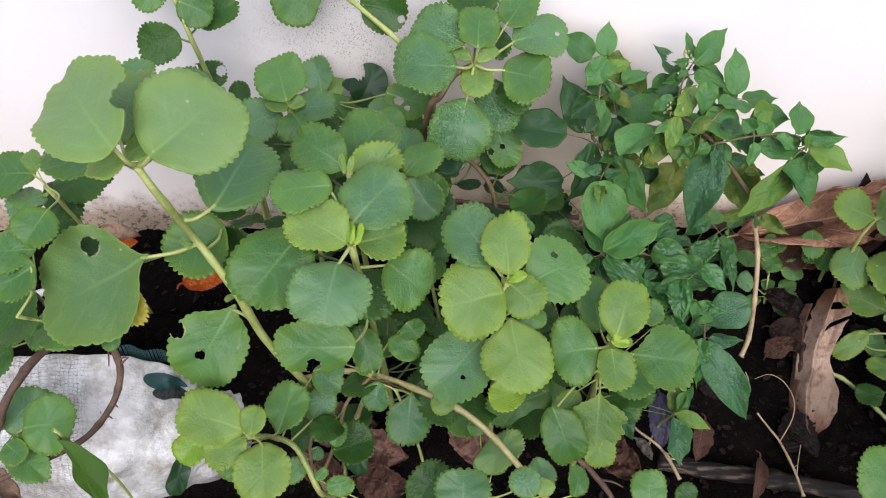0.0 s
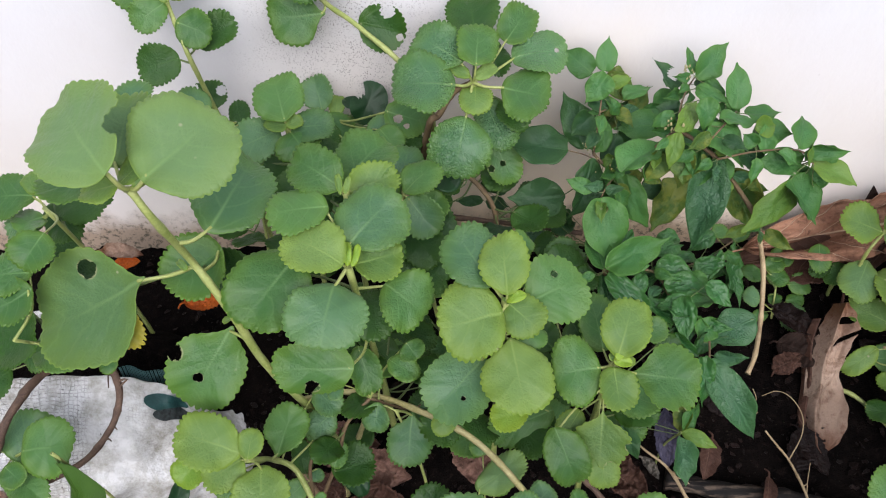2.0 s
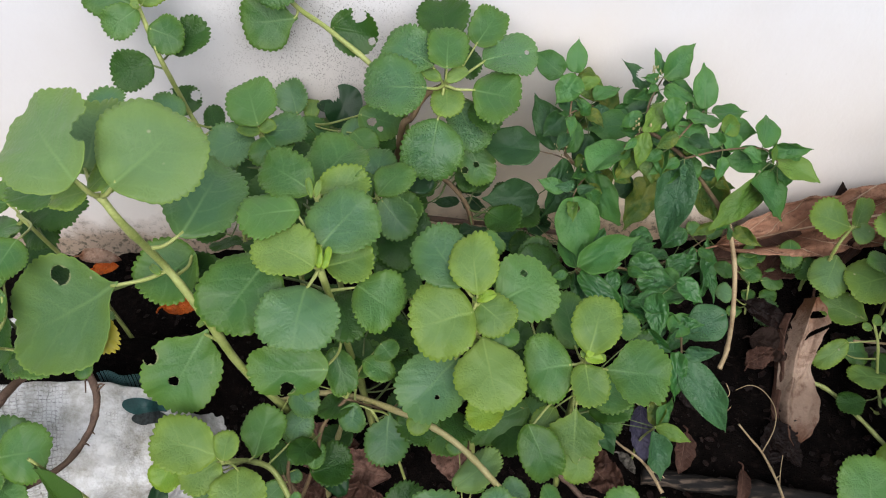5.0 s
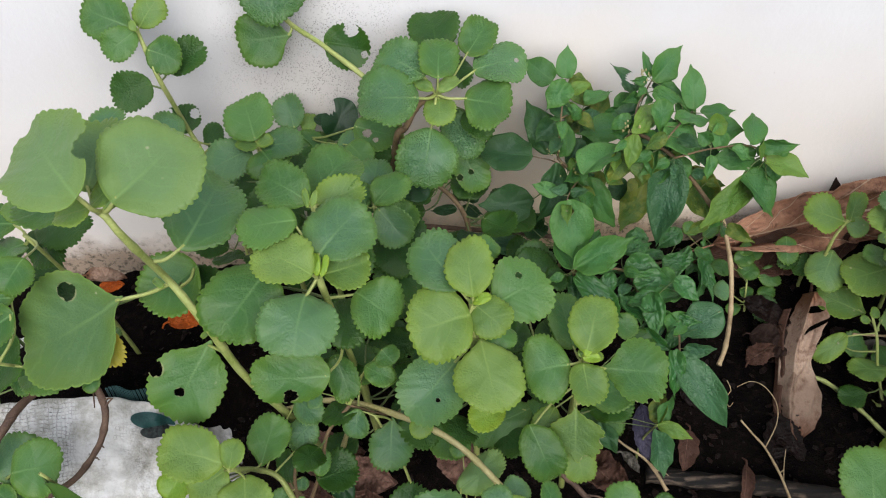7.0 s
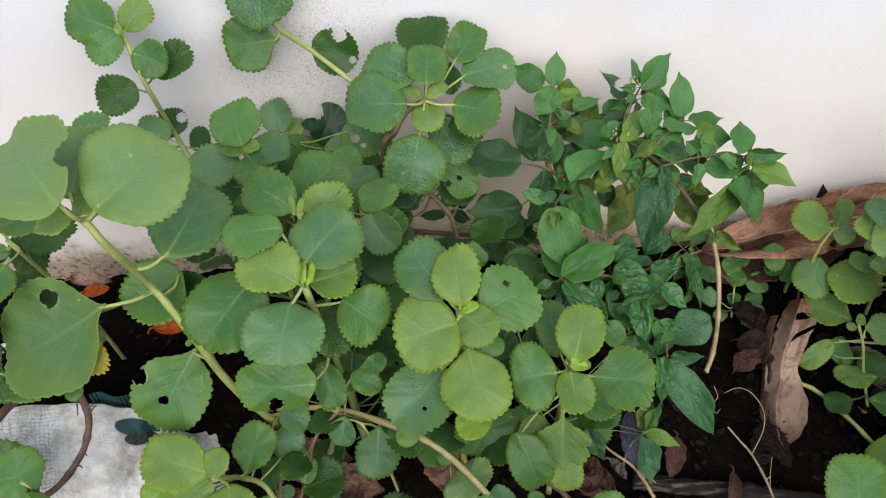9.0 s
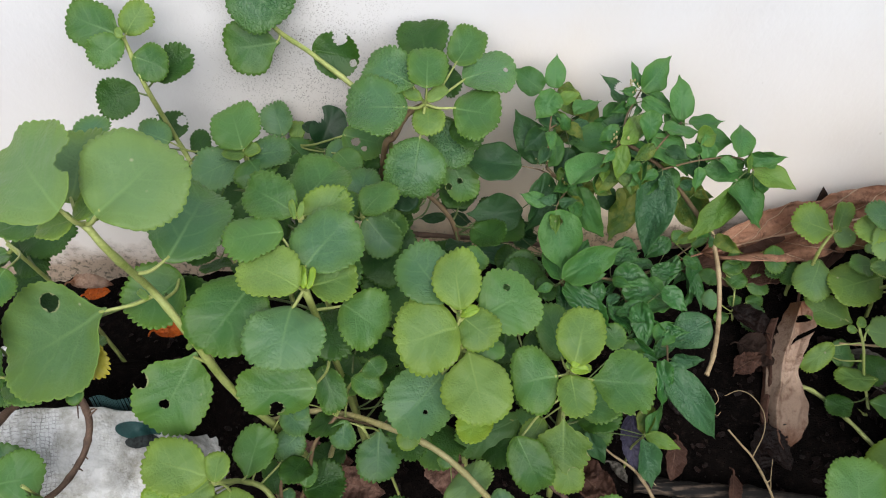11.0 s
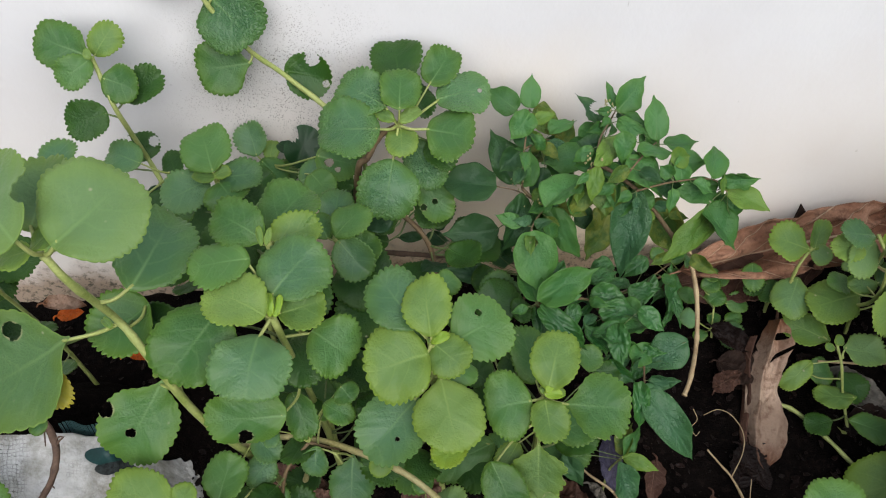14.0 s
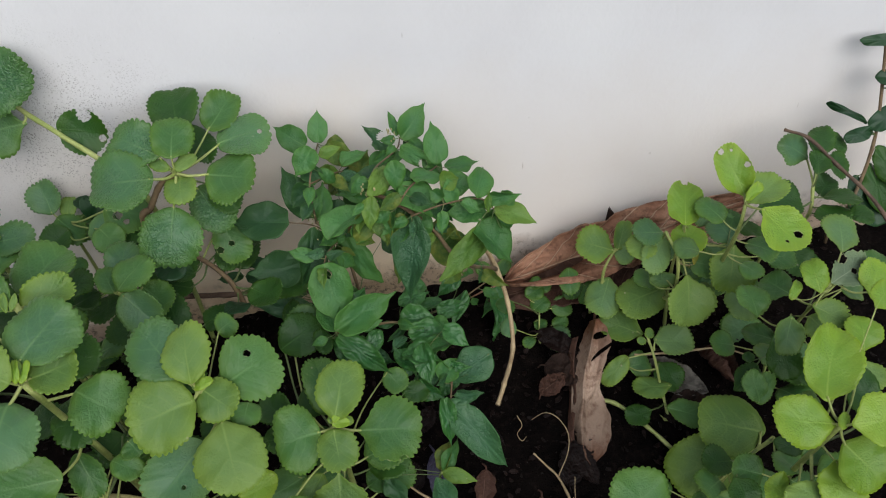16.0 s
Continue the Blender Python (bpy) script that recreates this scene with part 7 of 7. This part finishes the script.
leaf(p, (0.494, 0.725, 0.082), (0.521, 0.728, 0.083), 0.022, (0.000, -0.423, 0.906), "m", node=None)
leaf(p, (0.466, 0.727, 0.094), (0.481, 0.714, 0.088), 0.024, (0.000, -0.423, 0.906), "m", node=None)
leaf(p, (0.417, 0.698, 0.180), (0.401, 0.684, 0.173), 0.030, (0.000, -0.423, 0.906), "d", node=None)
leaf(p, (0.467, 0.758, 0.135), (0.486, 0.769, 0.140), 0.021, (0.000, -0.423, 0.906), "m", node=None)
leaf(p, (0.421, 0.792, 0.140), (0.446, 0.811, 0.149), 0.022, (0.000, -0.423, 0.906), "m", node=None)
leaf(p, (0.392, 0.799, 0.146), (0.414, 0.807, 0.150), 0.026, (0.000, -0.423, 0.906), "m", node=None)
leaf(p, (0.523, 0.754, 0.169), (0.515, 0.715, 0.151), 0.032, (0.000, -0.423, 0.906), "m", node=None)
leaf(p, (0.460, 0.708, 0.079), (0.441, 0.697, 0.074), 0.019, (0.000, -0.423, 0.906), "m", node=None)
leaf(p, (0.483, 0.751, 0.129), (0.496, 0.766, 0.136), 0.019, (0.000, -0.423, 0.906), "m", node=None)

p = herb("herb shoot before the big brown leaf", (0.560, 0.740), [(0.578, 0.720, 0.225), (0.558, 0.705, 0.204), (0.560, 0.713, 0.145)], (0.578, 0.718, 0.222), 0.0028, "green")
leaf(p, (0.574, 0.718, 0.224), (0.524, 0.740, 0.234), 0.058, (0.000, -0.423, 0.906), "y", wedge=0.62)
leaf(p, (0.582, 0.719, 0.223), (0.606, 0.758, 0.242), 0.026, (0.000, -0.423, 0.906), "y")
leaf(p, (0.579, 0.722, 0.221), (0.598, 0.702, 0.212), 0.031, (0.000, -0.423, 0.906), "q")
leaf(p, (0.572, 0.714, 0.174), (0.538, 0.663, 0.151), 0.053, (0.000, -0.423, 0.906), "q", wedge=0.62, node=None)
leaf(p, (0.644, 0.681, 0.169), (0.567, 0.665, 0.161), 0.066, (0.000, -0.423, 0.906), "y", wedge=0.62, node=None)
leaf(p, (0.598, 0.639, 0.126), (0.551, 0.685, 0.125), 0.046, (-0.440, -0.440, 0.783), "y", wedge=0.62, node=None)
leaf(p, (0.535, 0.749, 0.152), (0.513, 0.719, 0.138), 0.030, (0.000, -0.423, 0.906), "d", node=None)
leaf(p, (0.562, 0.744, 0.139), (0.535, 0.715, 0.125), 0.025, (0.000, -0.423, 0.906), "m", node=None)

p = herb("upright herb shoot before the big brown leaf", (0.630, 0.720), [(0.622, 0.672, 0.287), (0.632, 0.645, 0.258), (0.637, 0.647, 0.192)], (0.622, 0.672, 0.287), 0.0030, "green")
leaf(p, (0.619, 0.673, 0.285), (0.577, 0.679, 0.288), 0.043, (0.000, -0.423, 0.906), "b", wedge=0.62)
leaf(p, (0.628, 0.683, 0.267), (0.591, 0.642, 0.248), 0.044, (0.000, -0.423, 0.906), "q", wedge=0.62)
leaf(p, (0.615, 0.682, 0.265), (0.572, 0.669, 0.259), 0.039, (0.000, -0.423, 0.906), "y", wedge=0.62)
leaf(p, (0.629, 0.677, 0.209), (0.626, 0.654, 0.198), 0.038, (0.000, -0.423, 0.906), "q", wedge=0.62, node=None)
leaf(p, (0.609, 0.664, 0.203), (0.636, 0.668, 0.205), 0.032, (0.000, -0.423, 0.906), "m", wedge=0.62, node=None)

p = herb("herb shoot with a notched upright leaf", (0.670, 0.700), [(0.650, 0.675, 0.291)], (0.650, 0.675, 0.291), 0.0030, "green")
leaf(p, (0.622, 0.630, 0.332), (0.644, 0.686, 0.358), 0.046, (0.000, -0.423, 0.906), "v", holes=[(0.47, 0.975, 0.075)], wedge=0.35)
leaf(p, (0.655, 0.685, 0.288), (0.649, 0.641, 0.268), 0.047, (0.000, -0.423, 0.906), "v", wedge=0.62)
leaf(p, (0.647, 0.638, 0.232), (0.637, 0.595, 0.177), 0.069, (0.000, -0.790, 0.613), "y", wedge=0.62)
leaf(p, (0.678, 0.688, 0.273), (0.697, 0.705, 0.281), 0.023, (0.000, -0.423, 0.906), "q")
leaf(p, (0.710, 0.648, 0.268), (0.696, 0.686, 0.286), 0.049, (0.000, -0.423, 0.906), "b", wedge=0.62, node=None)
leaf(p, (0.716, 0.652, 0.259), (0.698, 0.614, 0.211), 0.068, (0.000, -0.790, 0.613), "y", wedge=0.62, node=None)
leaf(p, (0.713, 0.635, 0.208), (0.736, 0.585, 0.185), 0.070, (0.000, -0.423, 0.906), "q", wedge=0.62, node=None)
leaf(p, (0.675, 0.668, 0.218), (0.697, 0.680, 0.224), 0.026, (0.000, -0.423, 0.906), "x")
undergrowth(p, 8, tones="mmdqm")

p = herb("yellow-green herb shoot with hole-eaten leaves", (0.740, 0.700), [(0.680, 0.606, 0.371), (0.676, 0.601, 0.334)], (0.680, 0.606, 0.371), 0.0030, "green")
leaf(p, (0.683, 0.616, 0.377), (0.660, 0.655, 0.428), 0.041, (0.000, -0.790, 0.613), "v", holes=[(0.400, 0.900, 0.055), (0.900, 0.495, 0.048), (0.679, 0.840, 0.025)], wedge=0.62)
leaf(p, (0.687, 0.617, 0.366), (0.744, 0.637, 0.375), 0.047, (0.000, -0.423, 0.906), "y", wedge=0.62)
leaf(p, (0.688, 0.585, 0.380), (0.720, 0.534, 0.356), 0.061, (0.000, -0.423, 0.906), "v", holes=[(0.365, 0.75, 0.077), (0.666, 0.706, 0.033)], wedge=0.62)
leaf(p, (0.674, 0.598, 0.385), (0.702, 0.617, 0.393), 0.014, (0.000, -0.423, 0.906), "v")
leaf(p, (0.750, 0.671, 0.311), (0.812, 0.673, 0.312), 0.057, (0.000, -0.423, 0.906), "d", wedge=0.62)
undergrowth(p, 8, tones="mmdqm")

p = herb("dark herb shoot at the wall foot", (0.860, 0.780), [(0.846, 0.703, 0.328), (0.838, 0.689, 0.310), (0.835, 0.677, 0.266)], (0.838, 0.689, 0.310), 0.0030, "green")
leaf(p, (0.834, 0.712, 0.342), (0.804, 0.741, 0.356), 0.058, (0.000, -0.423, 0.906), "b", wedge=0.62)
leaf(p, (0.844, 0.706, 0.346), (0.870, 0.746, 0.365), 0.037, (0.000, -0.423, 0.906), "d", wedge=0.62)
leaf(p, (0.830, 0.679, 0.339), (0.844, 0.709, 0.353), 0.032, (0.000, -0.423, 0.906), "d", wedge=0.62)
leaf(p, (0.878, 0.728, 0.314), (0.907, 0.715, 0.309), 0.049, (0.000, -0.423, 0.906), "d", wedge=0.62)
leaf(p, (0.901, 0.754, 0.323), (0.925, 0.759, 0.325), 0.034, (0.000, -0.423, 0.906), "d", wedge=0.62)
undergrowth(p, 6)

p = herb("herb shoot with a pale holed leaf", (0.800, 0.600), [(0.759, 0.513, 0.311)], (0.759, 0.513, 0.311), 0.0026, "green")
leaf(p, (0.751, 0.510, 0.316), (0.806, 0.529, 0.325), 0.041, (0.000, -0.423, 0.906), "s", holes=[(0.09, 0.464, 0.102), (0.571, 0.509, 0.064), (0.075, 0.884, 0.089)], wedge=0.62)
leaf(p, (0.811, 0.573, 0.297), (0.824, 0.619, 0.318), 0.051, (0.000, -0.423, 0.906), "q", wedge=0.62)
leaf(p, (0.728, 0.498, 0.316), (0.732, 0.536, 0.334), 0.032, (0.000, -0.423, 0.906), "v", wedge=0.62)
leaf(p, (0.735, 0.508, 0.321), (0.745, 0.520, 0.326), 0.010, (0.000, -0.423, 0.906), "v")
leaf(p, (0.696, 0.501, 0.309), (0.715, 0.521, 0.318), 0.012, (0.000, -0.423, 0.906), "v")
leaf(p, (0.751, 0.564, 0.245), (0.730, 0.598, 0.249), 0.057, (0.000, -0.100, 0.995), "m", wedge=0.62)
leaf(p, (0.820, 0.612, 0.247), (0.767, 0.613, 0.247), 0.047, (0.000, -0.423, 0.906), "d", wedge=0.62)
leaf(p, (0.791, 0.533, 0.276), (0.816, 0.522, 0.271), 0.031, (0.000, -0.423, 0.906), "q", wedge=0.62)
leaf(p, (0.783, 0.486, 0.313), (0.815, 0.520, 0.329), 0.043, (0.000, -0.423, 0.906), "v", wedge=0.62)
leaf(p, (0.841, 0.563, 0.256), (0.891, 0.584, 0.266), 0.041, (0.000, -0.423, 0.906), "m", wedge=0.62)
leaf(p, (0.731, 0.503, 0.290), (0.763, 0.479, 0.278), 0.038, (0.000, -0.423, 0.906), "y", wedge=0.62)
undergrowth(p, 4, tones="mmdqm")

p = herb("low herb shoot with drooping oval leaf", (0.760, 0.560), [(0.767, 0.565, 0.199)], (0.767, 0.565, 0.199), 0.0024, "green")
leaf(p, (0.702, 0.497, 0.283), (0.688, 0.470, 0.248), 0.041, (0.000, -0.790, 0.613), "q", wedge=0.62)
leaf(p, (0.816, 0.672, 0.064), (0.745, 0.660, 0.058), 0.063, (0.000, -0.423, 0.906), "m", wedge=0.62)
leaf(p, (0.711, 0.522, 0.225), (0.723, 0.484, 0.176), 0.042, (0.000, -0.790, 0.613), "d", wedge=0.62)
leaf(p, (0.695, 0.543, 0.239), (0.692, 0.582, 0.257), 0.047, (0.000, -0.423, 0.906), "m", wedge=0.62)
leaf(p, (0.747, 0.520, 0.250), (0.759, 0.498, 0.239), 0.040, (0.000, -0.423, 0.906), "y", wedge=0.62)
leaf(p, (0.692, 0.522, 0.176), (0.687, 0.534, 0.181), 0.020, (0.000, -0.423, 0.906), "d")
leaf(p, (0.681, 0.473, 0.157), (0.670, 0.500, 0.192), 0.032, (0.000, -0.790, 0.613), "m", wedge=0.62)
leaf(p, (0.678, 0.471, 0.157), (0.700, 0.494, 0.187), 0.024, (0.000, -0.790, 0.613), "m")
leaf(p, (0.667, 0.506, 0.145), (0.711, 0.526, 0.155), 0.034, (0.000, -0.423, 0.906), "d", wedge=0.62)
leaf(p, (0.776, 0.520, 0.179), (0.748, 0.511, 0.175), 0.034, (0.000, -0.423, 0.906), "m", wedge=0.62)
undergrowth(p, 4, tones="mmdqm")

p = herb("bright herb rosette at the near edge", (0.660, 0.380), [(0.679, 0.357, 0.272)], (0.679, 0.357, 0.272), 0.0040, "green")
leaf(p, (0.669, 0.377, 0.289), (0.718, 0.445, 0.321), 0.061, (0.000, -0.423, 0.906), "v", wedge=0.62)
leaf(p, (0.672, 0.359, 0.272), (0.609, 0.374, 0.279), 0.054, (0.000, -0.423, 0.906), "v", wedge=0.62)
leaf(p, (0.676, 0.344, 0.291), (0.733, 0.340, 0.289), 0.055, (0.000, -0.423, 0.906), "v", wedge=0.62)
leaf(p, (0.682, 0.348, 0.250), (0.710, 0.305, 0.230), 0.066, (0.000, -0.423, 0.906), "v", wedge=0.62)
leaf(p, (0.679, 0.343, 0.226), (0.670, 0.298, 0.204), 0.050, (0.000, -0.423, 0.906), "v", wedge=0.62)
leaf(p, (0.670, 0.347, 0.280), (0.682, 0.361, 0.286), 0.011, (0.000, -0.423, 0.906), "v")
leaf(p, (0.644, 0.310, 0.192), (0.647, 0.338, 0.205), 0.071, (0.000, -0.423, 0.906), "y", wedge=0.62)
leaf(p, (0.632, 0.335, 0.183), (0.617, 0.354, 0.192), 0.040, (0.000, -0.423, 0.906), "v", wedge=0.62)
leaf(p, (0.770, 0.403, 0.235), (0.734, 0.415, 0.240), 0.060, (0.000, -0.423, 0.906), "d", wedge=0.62)
leaf(p, (0.761, 0.441, 0.272), (0.772, 0.476, 0.289), 0.044, (0.000, -0.423, 0.906), "v", wedge=0.62)
leaf(p, (0.677, 0.383, 0.248), (0.662, 0.408, 0.259), 0.035, (0.000, -0.423, 0.906), "q", wedge=0.62)
leaf(p, (0.782, 0.451, 0.235), (0.787, 0.419, 0.220), 0.037, (0.000, -0.423, 0.906), "y", wedge=0.62)
leaf(p, (0.755, 0.447, 0.336), (0.786, 0.469, 0.347), 0.028, (0.000, -0.423, 0.906), "v", wedge=0.62)
undergrowth(p, 6, tones="mmdqm")

p = herb("broad-leaved herb shoot at the near edge", (0.600, 0.420), [(0.680, 0.430, 0.143)], (0.680, 0.430, 0.143), 0.0036, "green")
leaf(p, (0.703, 0.470, 0.091), (0.621, 0.499, 0.105), 0.090, (0.000, -0.423, 0.906), "y", wedge=0.62)
leaf(p, (0.673, 0.466, 0.067), (0.584, 0.469, 0.018), 0.084, (-0.440, -0.440, 0.783), "y", wedge=0.62)
leaf(p, (0.606, 0.388, 0.147), (0.613, 0.355, 0.132), 0.042, (0.000, -0.423, 0.906), "d", wedge=0.62)
leaf(p, (0.680, 0.372, 0.153), (0.662, 0.405, 0.156), 0.048, (0.000, -0.100, 0.995), "m", wedge=0.62)
leaf(p, (0.662, 0.367, 0.155), (0.688, 0.346, 0.145), 0.041, (0.000, -0.423, 0.906), "m", wedge=0.62)
leaf(p, (0.655, 0.404, 0.182), (0.683, 0.388, 0.174), 0.021, (0.000, -0.423, 0.906), "d")
undergrowth(p, 6, tones="mmdqm")

p = herb("thin-stemmed herb shoot on bare soil", (0.600, 0.560), [(0.600, 0.627, 0.135), (0.605, 0.607, 0.113), (0.614, 0.590, 0.069), (0.617, 0.556, 0.031)], (0.607, 0.612, 0.119), 0.0024, "green")
leaf(p, (0.609, 0.622, 0.132), (0.666, 0.612, 0.128), 0.050, (0.000, -0.423, 0.906), "q", wedge=0.62)
leaf(p, (0.626, 0.580, 0.074), (0.572, 0.590, 0.075), 0.037, (0.000, -0.100, 0.995), "y", wedge=0.62)
leaf(p, (0.588, 0.557, 0.058), (0.548, 0.550, 0.058), 0.035, (0.000, -0.100, 0.995), "d", wedge=0.62)
leaf(p, (0.613, 0.559, 0.054), (0.660, 0.530, 0.051), 0.042, (0.000, -0.100, 0.995), "m", wedge=0.62)
leaf(p, (0.598, 0.624, 0.135), (0.608, 0.634, 0.140), 0.016, (0.000, -0.423, 0.906), "y")
leaf(p, (0.596, 0.627, 0.132), (0.586, 0.621, 0.129), 0.014, (0.000, -0.423, 0.906), "y")
leaf(p, (0.570, 0.618, 0.107), (0.532, 0.601, 0.075), 0.029, (-0.440, -0.440, 0.783), "y", node=None)
leaf(p, (0.624, 0.623, 0.077), (0.640, 0.582, 0.058), 0.045, (0.000, -0.423, 0.906), "d", wedge=0.62)
leaf(p, (0.578, 0.626, 0.073), (0.614, 0.628, 0.074), 0.041, (0.000, -0.423, 0.906), "m", wedge=0.62)
leaf(p, (0.627, 0.561, -0.021), (0.600, 0.539, -0.023), 0.031, (0.000, -0.100, 0.995), "m", wedge=0.62)

p = herb("dark broad-leaved shoot hanging at the wall corner", (1.000, 0.800), [(0.969, 0.803, 0.462), (0.968, 0.754, 0.331), (0.917, 0.698, 0.259)], (0.964, 0.754, 0.331), 0.0030, "wood")
leaf(p, (0.998, 0.801, 0.451), (0.930, 0.805, 0.455), 0.017, (0.000, -0.790, 0.613), "k", node=None)
leaf(p, (1.006, 0.771, 0.397), (0.959, 0.782, 0.411), 0.031, (0.000, -0.790, 0.613), "k", node=None)
leaf(p, (0.955, 0.763, 0.347), (0.896, 0.786, 0.377), 0.011, (0.000, -0.790, 0.613), "k", node=None)
leaf(p, (0.960, 0.753, 0.340), (0.913, 0.749, 0.335), 0.021, (0.000, -0.790, 0.613), "k", node=None)
leaf(p, (0.953, 0.752, 0.344), (1.000, 0.767, 0.364), 0.030, (0.000, -0.790, 0.613), "k", node=None)
leaf(p, (0.984, 0.762, 0.303), (1.015, 0.724, 0.254), 0.035, (0.000, -0.790, 0.613), "d", node=None)
leaf(p, (0.975, 0.755, 0.280), (1.002, 0.706, 0.216), 0.039, (0.000, -0.790, 0.613), "d", node=None)
leaf(p, (0.931, 0.722, 0.290), (0.919, 0.693, 0.253), 0.023, (0.000, -0.790, 0.613), "k", node=None)
leaf(p, (1.000, 0.739, 0.245), (0.975, 0.705, 0.201), 0.055, (0.000, -0.790, 0.613), "k", node=None)
